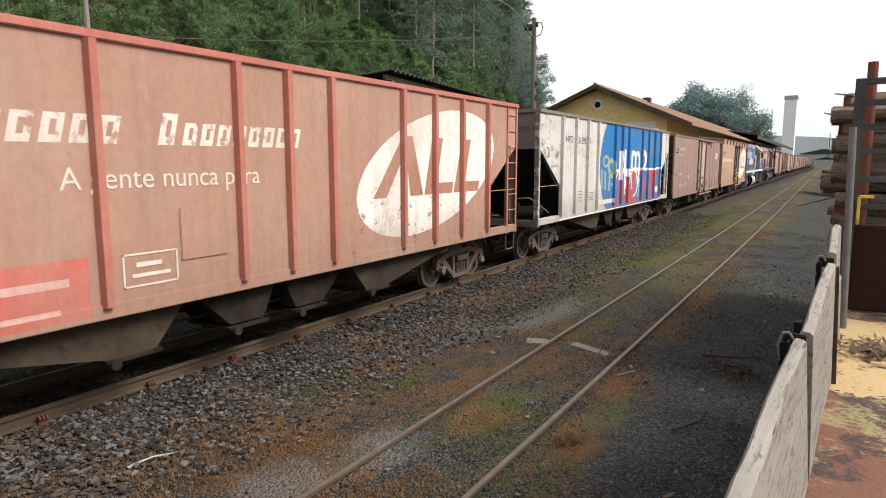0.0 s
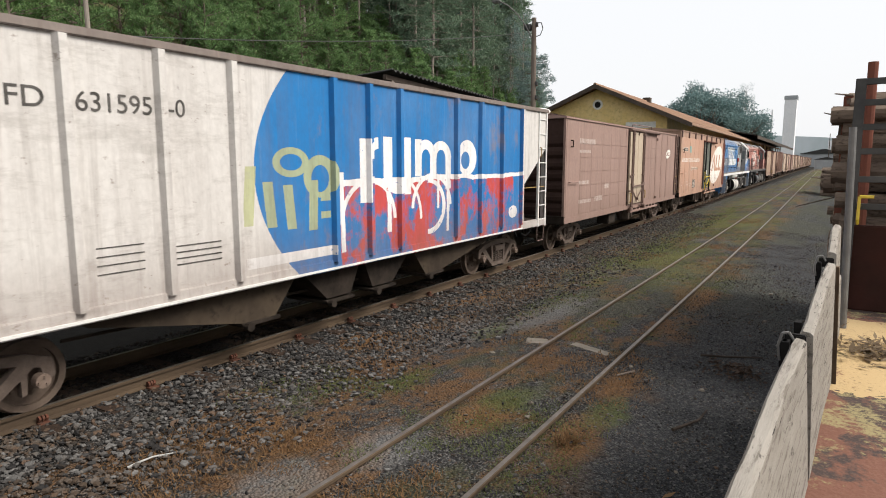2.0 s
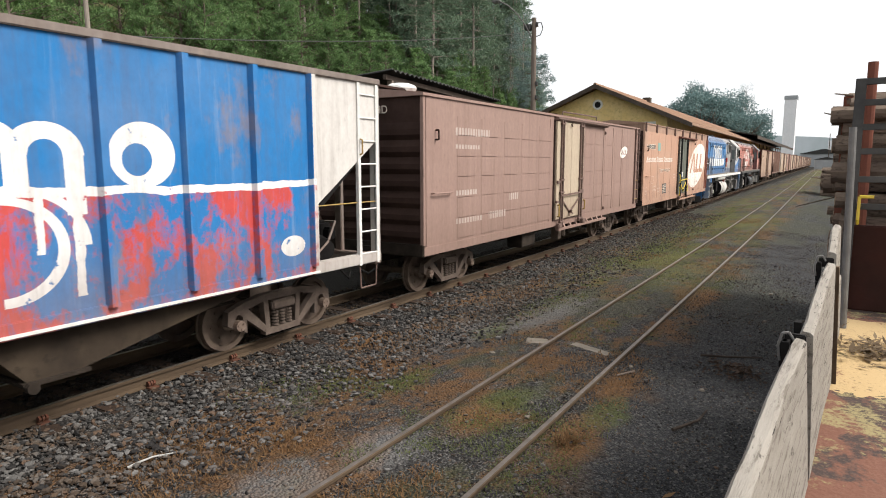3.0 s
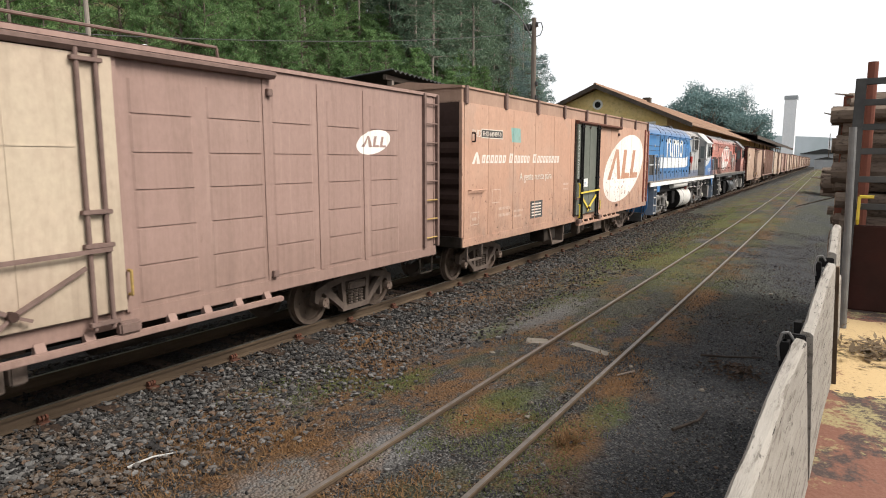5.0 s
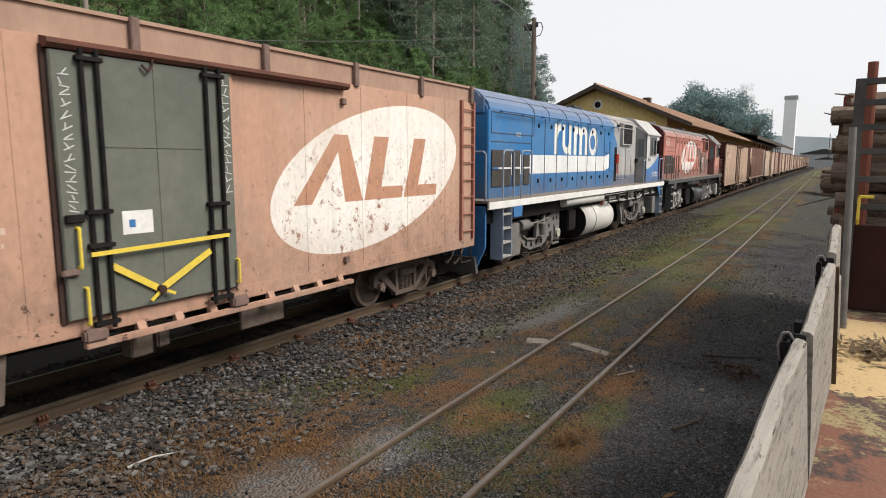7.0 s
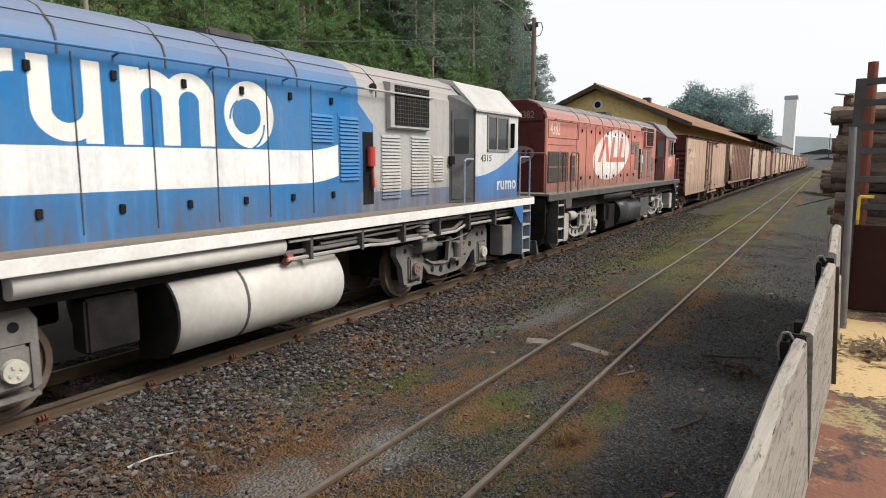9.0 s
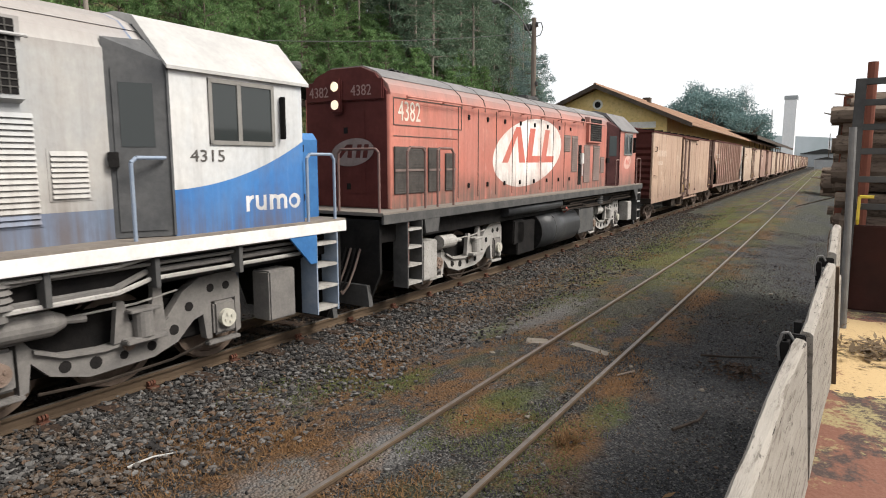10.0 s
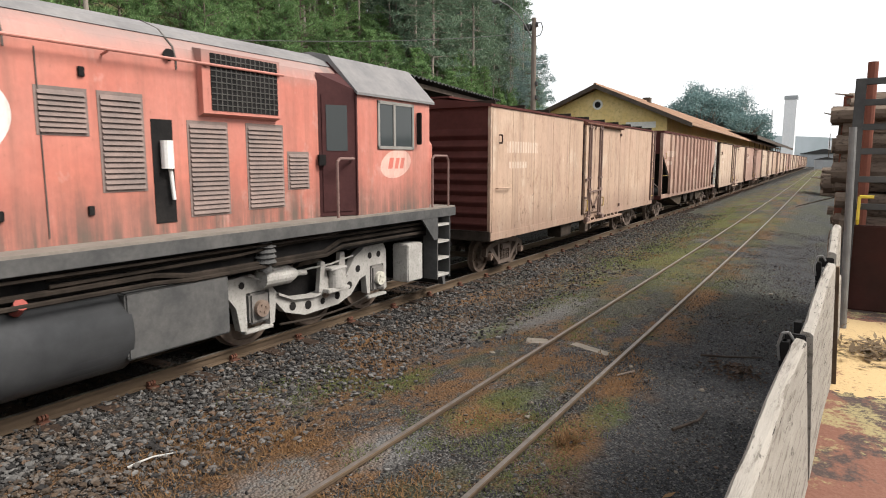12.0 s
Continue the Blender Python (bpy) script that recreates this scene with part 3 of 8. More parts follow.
def deco_loco_blue(m):
    diag = (m.z + (m.y - 9.6) * 0.85).gt(3.45) * m.z.gt(1.6) * m.y.gt(9.55)
    m.mix(diag * (m.z - 2.2).gt(0.0) * m.y.lt(12.75), (0.40, 0.385, 0.36))
    m.mix(m.y.between(9.55, 12.75) * m.z.between(2.05, 4.3) * (m.z + (m.y - 9.6) * 0.85).gt(3.45), (0.40, 0.385, 0.36))
    m.mix(m.y.between(9.94, 12.75) * m.z.gt(2.05), (0.40, 0.385, 0.36))
    lift = (m.y - 8.3).mx(0.0)
    band = (m.z - lift * lift * 0.18).between(2.24, 2.72) * m.y.between(0.5, 9.05)
    m.mix(band, (0.78, 0.78, 0.76))
    side = m.x.gt(0.3)
    m.mix(round_logo(m, 4.0, 2.745, 0.845) * side, (0.80, 0.78, 0.72))
    cab = m.y.gt(12.78)
    m.mix(cab, (0.62, 0.61, 0.585))
    m.mix(cab * (m.z - (m.y - 12.8) * (m.y - 12.8) * 0.125).lt(2.24) * m.z.gt(1.7), (0.02, 0.16, 0.45))
    m.mix(m.y.between(9.6, 12.78) * m.z.lt(2.05), (0.14, 0.18, 0.26))
    m.mix(round_logo(m, 13.95, 1.93, 0.2, 1.08, False) * side, (0.8, 0.8, 0.78))


def deco_loco_red(m):
    oval_emblem(m, (6.12, 2.787), (2.03, 0.85), 0.65, (4.486, 3.2, 2.525, 3.38), (0.55, 0.13, 0.09), (0.86, 0.82, 0.77))
    side = m.x.gt(0.3)
    m.mix(oval(m, 13.95, 2.52, 0.42, 0.24, 0.4) * side * 0.8, (0.72, 0.5, 0.42))
    for a, b in ((13.72, 13.84), (13.9, 14.0), (14.05, 14.15)):
        m.mix(bar(m, a, b, 2.44, 2.62, 0.3) * side, (0.52, 0.10, 0.07))
    m.mix((m.noise(0.8, offset=41)).ramp(0.5, 0.62) * 0.45, (0.58, 0.20, 0.14))
    soot = (m.z + m.noise(0.9, (1, 0.8, 1), 6, 0.75, 43) * 1.4 - 0.7).ramp(2.7, 1.7)
    m.mix(soot * m.noise(2.0, (1, 1.5, 0.8), 6, 0.75, 44).ramp(0.42, 0.62) * 0.6, (0.17, 0.085, 0.07))
    m.mix(m.noise(3.0, (1, 1, 1), 6, 0.8, 46).ramp(0.66, 0.72) * 0.6, (0.12, 0.07, 0.06))
    m.mix(m.noise(1.3, (1, 1, 0.7), 5, 0.7, 48).ramp(0.60, 0.68) * 0.35, (0.62, 0.42, 0.36))
    # emblem on the dark hood end
    end = m.y.lt(0.2)
    dx, dz = m.x / 0.42, (m.z - 2.95) / 0.24
    m.mix((dx * dx + dz * dz).lt(1.0) * end * 0.45, (0.45, 0.42, 0.40))
    # narrow darker strip on the hood before the cab
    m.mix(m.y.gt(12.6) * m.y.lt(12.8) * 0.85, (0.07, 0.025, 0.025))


M_REDHOP = paint("faded_red_wagon_paint", TAN_RED, deco_red_hopper, dirt=0.35, blots=0.5)
M_REDRIB = paint("pink_red_rib_paint", (0.46, 0.155, 0.115), dirt=0.4)
M_WHITEHOP = paint("dirty_white_wagon_paint", (0.62, 0.59, 0.555), deco_white_hopper, dirt=0.5, spots=0.3, fade=(0.55, 0.53, 0.50), pale=(0.6, 0.58, 0.55), blots=0.12)
M_BOX1 = paint("brown_pink_wagon_paint", (0.30, 0.198, 0.165), deco_box_one, dirt=0.45, spots=0.3, fade=(0.36, 0.25, 0.21))
M_BOX2 = paint("orange_rust_wagon_paint", (0.47, 0.275, 0.19), deco_box_two, dirt=0.25, spots=1.0, fade=(0.56, 0.39, 0.29))
M_BOXFAR = [paint("tan_wagon_paint", (0.41, 0.285, 0.205), deco_far, dirt=0.7), paint("rust_wagon_paint", (0.31, 0.19, 0.15), deco_far, dirt=0.7),
            paint("pale_wagon_paint", (0.47, 0.36, 0.27), deco_far, dirt=0.6)]
M_LADDER_B = mottled("brown_ladder", (0.20, 0.135, 0.115), (0.14, 0.095, 0.08), 5, 0.8)
# wagon ends and dark fittings; the shade of the ends is in the colour
M_DARKEND = mottled("shaded_end_and_fitting", (0.040, 0.024, 0.020), (0.062, 0.038, 0.031), 1.5, 0.85, 0, 0.3)
M_REDEND = mottled("shaded_red_wagon_end", (0.065, 0.022, 0.019), (0.09, 0.032, 0.027), 1.5, 0.85, 0, 0.3)
# grimy underframe, its colour lowered further for the shade below the body
M_UNDER = mottled("shaded_grimy_underframe", (0.020, 0.016, 0.013), (0.045, 0.035, 0.028), 3, 0.9, 0.1, 0.4)
M_CHUTE = mottled("dusty_chute_steel", (0.085, 0.064, 0.044), (0.03, 0.023, 0.019), 1.1, 0.85, 0.1, 0.4, c=(0.03, 0.024, 0.02))
M_TRUCK = mottled("dusty_bogie_steel", (0.115, 0.088, 0.073), (0.165, 0.128, 0.105), 6, 0.85, 0.2, 0.4)
M_WHEEL = mottled("wheel_steel", (0.17, 0.128, 0.10), (0.11, 0.082, 0.065), 5, 0.7, 0.15, 0.2)
M_CAP = mottled("bearing_cap", (0.22, 0.16, 0.125), (0.28, 0.21, 0.17), 10, 0.6, 0.4, 0.2)
M_CAPPALE = mottled("pale_axle_cap", (0.52, 0.50, 0.42), (0.40, 0.38, 0.33), 8, 0.7, 0, 0.2)
# near-black fittings; on frames and in recesses the shade is put in too
M_BLACK = mottled("near_black", (0.010, 0.0095, 0.0095), (0.02, 0.018, 0.017), 4, 0.8, 0.0, 0.4)
M_DOOR = mottled("dark_green_grey_door", (0.115, 0.122, 0.102), (0.15, 0.155, 0.13), 1.2, 0.7, 0, 0.2)
M_YELLOW = mottled("yellow_paint", (0.72, 0.55, 0.06), (0.62, 0.45, 0.08), 12, 0.6, 0, 0.1)
M_STIRRUP = mottled("dusty_yellow_rung", (0.42, 0.28, 0.08), (0.26, 0.17, 0.07), 9, 0.8, 0, 0.2)
M_WHITE = mottled("white_paint", (0.74, 0.73, 0.70), (0.62, 0.60, 0.57), 3, 0.6, 0, 0.1)
M_INK = mottled("dark_lettering", (0.06, 0.055, 0.05), (0.13, 0.12, 0.11), 6, 0.8, 0, 0.0)
M_PALEINK = mottled("pale_lettering", (0.70, 0.62, 0.53), (0.6, 0.52, 0.44), 6, 0.8, 0, 0.0)
M_GREYEND = paint("grey_brown_end_paint", (0.20, 0.165, 0.145), dirt=0.6, fade=(0.29, 0.25, 0.22))
M_LBLUE = paint("blue_loco_paint", (0.012, 0.155, 0.385), deco_loco_blue, rough=0.45, dirt=0.3, grime=0.7, spots=0.15, fade=(0.20, 0.28, 0.37), pale=(0.42, 0.47, 0.52))
M_LRED = paint("faded_red_loco_paint", (0.46, 0.155, 0.115), deco_loco_red, rough=0.45, dirt=0.55, grime=0.95, spots=0.4, fade=(0.54, 0.27, 0.22), pale=(0.62, 0.44, 0.38), blots=0.4)
# cab fronts darkened: the shade they stand in is put into the colour
M_LDARKRED = mottled("shaded_red_cab_front", (0.045, 0.018, 0.018), (0.065, 0.026, 0.025), 2, 0.7)
M_LDARKGREY = mottled("shaded_grey_cab_front", (0.065, 0.067, 0.07), (0.11, 0.11, 0.11), 2, 0.7)
M_LGREY = mottled("grey_roof_paint", (0.155, 0.15, 0.15), (0.21, 0.20, 0.195), 1.5, 0.7)
M_LFRAME = mottled("dark_loco_frame", (0.06, 0.06, 0.06), (0.10, 0.097, 0.093), 2.5, 0.8)
M_LTRUCK_W = mottled("pale_grey_bogie", (0.38, 0.365, 0.34), (0.28, 0.265, 0.245), 4, 0.75, 0, 0.3, c=(0.2, 0.18, 0.16))
M_LTRUCK_B = mottled("dusty_grey_bogie", (0.14, 0.132, 0.125), (0.19, 0.178, 0.165), 4, 0.8, 0, 0.3)
M_TANKW = mottled("dusty_white_tank", (0.60, 0.585, 0.55), (0.48, 0.455, 0.415), 1.4, 0.7, 0, 0.2)
M_TANKD = mottled("dark_grey_tank", (0.035, 0.036, 0.038), (0.055, 0.056, 0.058), 1.4, 0.3, 0, 0.2)
M_LOUVRE = mottled("grey_louvre", (0.20, 0.19, 0.175), (0.25, 0.238, 0.218), 4, 0.7)
M_LOUVRE_R = mottled("dull_grey_louvre", (0.17, 0.135, 0.122), (0.23, 0.17, 0.15), 4, 0.75)
M_SCREEN = mottled("dusty_grille", (0.070, 0.062, 0.057), (0.095, 0.084, 0.076), 8, 0.8, 0, 0.3)
M_EXT = mottled("red_extinguisher", (0.55, 0.05, 0.04), (0.45, 0.05, 0.04), 5, 0.4)


def glass_material(name, tint=(0.03, 0.035, 0.035)):
    m = Mat(name, 0.06, 0, 0.5)
    m.base(tint)
    return m.done()


M_CABGLASS = glass_material("cab_glass")


def lamp_material():
    m = Mat("headlight_glow", 0.2)
    m.base((0.9, 0.85, 0.7))
    m.b.inputs["Emission Color"].default_value = (1.0, 0.82, 0.55, 1)
    m.b.inputs["Emission Strength"].default_value = 0.7
    return m.done()


M_LAMP = lamp_material()

W = 1.27          # half width of a wagon body


# ---- running gear ----
def wheelset(parent, y, r=0.38, cap=M_CAP, face=0.53):
    """An axle with two wheels that turns about x."""
    ob = new("wheelset")
    ob.parent = parent
    ob.matrix_basis = pose(0, y, r)
    ob.empty_display_size = 0.1
    for s in (-1, 1):
        bm = B()
        disc_ring(bm, (s * (face - 0.01), 0, 0), 0.10, r - 0.07, r)
        disc_ring(bm, (s * (face - 0.065), 0, 0), 0.025, r - 0.07, r + 0.026)
        disc_ring(bm, (s * (face - 0.03), 0, 0), 0.03, 0.09, r - 0.06)
        disc_ring(bm, (s * (face + 0.02), 0, 0), 0.14, 0.0, 0.10, 16)
        for k in range(6):
            a = k * math.pi / 3
            rod(bm, (s * (face - 0.012), 0.2 * math.cos(a), 0.2 * math.sin(a)), (s * (face + 0.004), 0.2 * math.cos(a), 0.2 * math.sin(a)), 0.022, 6)
        part("wheel", bm, M_WHEEL, ob)
        bm = B()
        disc_ring(bm, (s * (face + 0.30), 0, 0), 0.10, 0.0, 0.075, 14)
        for k in range(3):
            a = 0.5 + k * 2.094
            rod(bm, (s * (face + 0.34), 0.045 * math.cos(a), 0.045 * math.sin(a)), (s * (face + 0.366), 0.045 * math.cos(a), 0.045 * math.sin(a)), 0.016, 6)
        part("bearing_cap", bm, cap, ob)
    part("axle", rod(B(), (-face, 0, 0), (face, 0, 0), 0.065, 10), M_WHEEL, ob)
    return ob


def bogie(parent, yc, base=1.70):
    """A two-axle freight bogie: cast side frames, springs, bolster and wheelsets."""
    b = new("bogie")
    b.parent = parent
    b.matrix_basis = pose(0, yc, 0)
    b.empty_display_size = 0.1
    hb = base / 2
    for s in (-1, 1):
        x0, x1 = s * 0.69, s * 0.80
        bm = B()
        top = [(-hb - 0.16, 0.40), (-hb - 0.14, 0.58), (-hb + 0.10, 0.66), (-0.35, 0.72), (0.35, 0.72), (hb - 0.10, 0.66), (hb + 0.14, 0.58), (hb + 0.16, 0.40),
               (hb + 0.06, 0.34), (hb + 0.02, 0.50), (hb - 0.16, 0.56), (0.36, 0.62), (-0.36, 0.62), (-hb + 0.16, 0.56), (-hb - 0.02, 0.50), (-hb - 0.06, 0.34)]
        prism(bm, top, "x", x0, x1)
        for d in (-1, 1):
            prism(bm, [(d * (hb - 0.16), 0.60), (d * (hb - 0.04), 0.52), (d * 0.34, 0.17), (d * 0.22, 0.17)], "x", x0 + s * 0.004, x1 - s * 0.004)
            prism(bm, [(d * 0.36, 0.64), (d * 0.27, 0.64), (d * 0.24, 0.18), (d * 0.32, 0.18)], "x", x0 + s * 0.006, x1 - s * 0.006)
            prism(bm, [(d * (hb - 0.17), 0.54), (d * (hb - 0.10), 0.54), (d * (hb - 0.12), 0.26), (d * (hb - 0.17), 0.24)], "x", x0 + s * 0.008, x1 - s * 0.008)
        box(bm, min(x0, x1), max(x0, x1), -0.34, 0.34, 0.13, 0.22)
        part("side_frame", bm, M_TRUCK, b)
        for dy in (-0.13, 0.0, 0.13):
            bm = B()
            for k in range(5):
                disc = disc_ring(B(), (0, 0, 0), 0.02, 0.02, 0.055, 12)
                disc.transform(Matrix.Translation((s * 0.765, dy, 0.245 + k * 0.045)) @ Euler((0, radians(90), 0)).to_matrix().to_4x4())
                tmp = bpy.data.meshes.new("tmp")
                disc.to_mesh(tmp)
                disc.free()
                bm.from_mesh(tmp)
                bpy.data.meshes.remove(tmp)
            part("spring", bm, M_TRUCK, b)
    bm = box(B(), -0.84, 0.84, -0.22, 0.22, 0.47, 0.60, 0.02)
    box(bm, -0.35, 0.35, -0.2, 0.2, 0.6, 0.86)
    part("bolster", bm, M_TRUCK, b)
    return b


SPINNERS = []      # wheelsets that turn, with their radius


def freight_gear(parent, ya, yb, base=1.70):
    for yc in (ya, yb):
        bogie(parent, yc, base)
        for d in (-1, 1):
            SPINNERS.append((wheelset(parent, yc + d * base / 2), 0.38))


def coupler(parent, y, d):
    bm = B()
    box(bm, -0.07, 0.07, min(y, y + d * 0.32), max(y, y + d * 0.32), 0.68, 0.86, 0.02)
    box(bm, -0.14, 0.14, min(y + d * 0.30, y + d * 0.46), max(y + d * 0.30, y + d * 0.46), 0.64, 0.92, 0.03)
    part("coupler", bm, M_UNDER, parent)
    part("air_hose", pipe(B(), [(0.35, y, 0.78), (0.36, y + d * 0.18, 0.6), (0.3, y + d * 0.34, 0.52), (0.22, y + d * 0.46, 0.6)], 0.022), M_BLACK, parent)


def ladder(parent, x, y0, y1, z0, z1, rungs, material, rung_material=None, feet=True):
    bm = B()
    for y in (y0, y1):
        box(bm, x - 0.02, x + 0.035, y - 0.03, y + 0.03, z0, z1)
    part("ladder_rail", bm, material, parent)
    for k in range(rungs):
        z = z0 + (z1 - z0) * (k + 0.5) / rungs
        part("rung", rod(B(), (x + 0.02, y0, z), (x + 0.02, y1, z), 0.013), rung_material if rung_material and k < 3 else material, parent)


# ---- hopper wagon ----
def hopper(name, m, length, ribs, body, rib_mat, end_mat, label, rung_mat):
    t = thing(name, m, label, "hopper wagon", "wagons of the train")
    L, zb, zt = length, 1.09, 3.74
    cut = 1.50
    # side sheets with the slanted corner cut away at both ends
    prof = [(cut, zb + 0.02), (cut, 1.91), (0.10, 2.86), (0.10, zt), (L - 0.10, zt), (L - 0.10, 2.86), (L - cut, 1.91), (L - cut, zb + 0.02)]
    for s in (-1, 1):
        part("side_sheet", prism(B(), prof, "x", s * (W - 0.045), s * (W - 0.01)), body, t)
        for y in (0.0, L - 0.11):
            part("corner_post", box(B(), min(s * (W - 0.12), s * W), max(s * (W - 0.12), s * W), y, y + 0.11, zb, zt, 0.008), body, t)
        bm = box(B(), min(s * (W - 0.14), s * (W + 0.01)), max(s * (W - 0.14), s * (W + 0.01)), 0, L, zb - 0.13, zb + 0.03, 0.01)
        part("side_sill", bm, body, t, "" if body is not M_WHITEHOP else "pale sill with a white edge")
        part("top_rim", box(B(), min(s * (W - 0.10), s * (W + 0.03)), max(s * (W - 0.10), s * (W + 0.03)), 0, L, zt, zt + 0.09, 0.012), rib_mat if rib_mat is M_REDRIB else end_mat, t)
        for y in ribs:
            part("rib", prism(B(), [(s * (W - 0.012), y - 0.065), (s * (W + 0.07), y - 0.04), (s * (W + 0.07), y + 0.04), (s * (W - 0.012), y + 0.065)], "z", zb, zt), rib_mat, t)
    for y, d in ((0.06, 1), (L - 0.06, -1)):
        part("end_sheet", box(B(), -W + 0.1, W - 0.1, min(y, y + d * 0.04), max(y, y + d * 0.04), 2.86, zt), end_mat, t)
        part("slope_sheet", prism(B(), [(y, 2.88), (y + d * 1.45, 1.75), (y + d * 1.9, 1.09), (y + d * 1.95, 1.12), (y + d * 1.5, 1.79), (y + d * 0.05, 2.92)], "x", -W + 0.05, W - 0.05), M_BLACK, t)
        part("end_rim", box(B(), -W, W, y - 0.07, y + 0.07, zt, zt + 0.09, 0.01), end_mat, t)
        for x in (-0.45, 0.42):
            part("end_post", box(B(), x - 0.07, x + 0.07, min(y - d * 0.06, y), max(y - d * 0.06, y) + 0.02, 0.95, zt - 0.05, 0.01), end_mat, t)
        part("end_sill", box(B(), -W, W, y - 0.08, y + 0.08, 0.92, 1.08, 0.01), end_mat, t)
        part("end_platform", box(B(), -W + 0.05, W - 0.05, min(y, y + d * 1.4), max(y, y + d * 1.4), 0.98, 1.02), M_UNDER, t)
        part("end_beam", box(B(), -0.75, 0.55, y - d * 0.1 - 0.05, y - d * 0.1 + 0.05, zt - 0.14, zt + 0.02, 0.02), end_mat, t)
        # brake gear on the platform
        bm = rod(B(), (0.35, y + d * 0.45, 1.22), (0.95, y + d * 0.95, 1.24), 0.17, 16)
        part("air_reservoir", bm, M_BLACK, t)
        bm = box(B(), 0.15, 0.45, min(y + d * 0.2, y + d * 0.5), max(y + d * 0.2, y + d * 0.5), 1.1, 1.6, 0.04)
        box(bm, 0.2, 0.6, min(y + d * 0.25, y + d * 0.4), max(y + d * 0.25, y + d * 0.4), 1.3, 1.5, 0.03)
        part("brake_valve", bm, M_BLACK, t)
        part("brake_pipe", pipe(B(), [(0.5, y + d * 0.4, 1.6), (0.8, y + d * 0.5, 1.62), (1.0, y + d * 0.9, 1.35), (1.05, y + d * 1.2, 1.2)], 0.018), M_GREYEND, t)
        part("grab_bar", rod(B(), (W - 0.02, min(y, y + d * 1.4), 1.93), (W - 0.02, max(y, y + d * 1.4), 1.93), 0.010), M_STIRRUP, t)
        part("side_grab", pipe(B(), [(W, y + d * 0.44, 2.66), (W + 0.06, y + d * 0.44, 2.68), (W + 0.06, y + d * 0.44, 2.88), (W, y + d * 0.44, 2.9)], 0.013), M_STIRRUP, t)
    # cargo bay floor, discharge chutes and centre sill below
    part("bay_roof", box(B(), -W + 0.1, W - 0.1, 0.1, L - 0.1, zt - 0.25, zt - 0.2), end_mat, t)
    part("centre_sill", box(B(), -0.2, 0.2, 0.0, L, 0.72, 1.06), M_UNDER, t)
    chutes = ([(2.5, 1.0), (2.76, 0.86), (4.75, 0.47), (5.3, 0.47), (5.75, 1.0)], [(5.8, 1.0), (6.35, 0.50), (6.9, 0.50), (7.15, 1.0)])
    for prof in chutes + tuple([(L - y, z) for y, z in p[::-1]] for p in chutes):
        low = [y for y, z in prof if z < 0.6]
        for s in (-1, 1):
            part("chute", prism(B(), prof, "x", s * 0.28, s * (W - 0.20)), M_CHUTE if len(prof) == 5 else M_UNDER, t)
            bm = rod(B(), (s * 0.25, low[0], 0.44), (s * (W - 0.1), low[0], 0.44), 0.03)
            rod(bm, (s * (W - 0.13), low[0], 0.44), (s * (W - 0.06), low[0], 0.44), 0.06, 10)
            box(bm, min(s * 0.3, s * (W - 0.16)), max(s * 0.3, s * (W - 0.16)), min(low) - 0.05, max(low) + 0.05, 0.43, 0.47)
            part("chute_gate", bm, M_UNDER, t)
    for s in (-1, 1):
        part("brake_rigging", pipe(B(), [(s * 0.8, 2.6, 0.72), (s * 0.8, L / 2, 0.6), (s * 0.8, L - 2.6, 0.72)], 0.02), M_UNDER, t)
    ladder(t, W - 0.02, L - 0.52, L - 0.08, 0.95, zt, 8, rib_mat if rib_mat is M_REDRIB else M_WHITE, rung_mat)
    part("foot_stirrup", pipe(B(), [(W - 0.03, L - 0.5, 0.95), (W - 0.03, L - 0.48, 0.58), (W - 0.03, L - 0.1, 0.58), (W - 0.03, L - 0.08, 0.95)], 0.012), M_LADDER_B, t)
    coupler(t, 0.0, -1)
    coupler(t, L, 1)
    freight_gear(t, 1.54, L - 1.73, 1.66)
    return t


# ---- sliding door of a box wagon ----
def flat_bar(x, a, b, half, thick):
    """A flat bar on the side, from (y, z) a to b."""
    v = Vector((b[0] - a[0], b[1] - a[1])).normalized() * half
    return prism(B(), [(a[0] - v.y, a[1] + v.x), (b[0] - v.y, b[1] + v.x), (b[0] + v.y, b[1] - v.x), (a[0] + v.y, a[1] - v.x)], "x", x, x + thick)


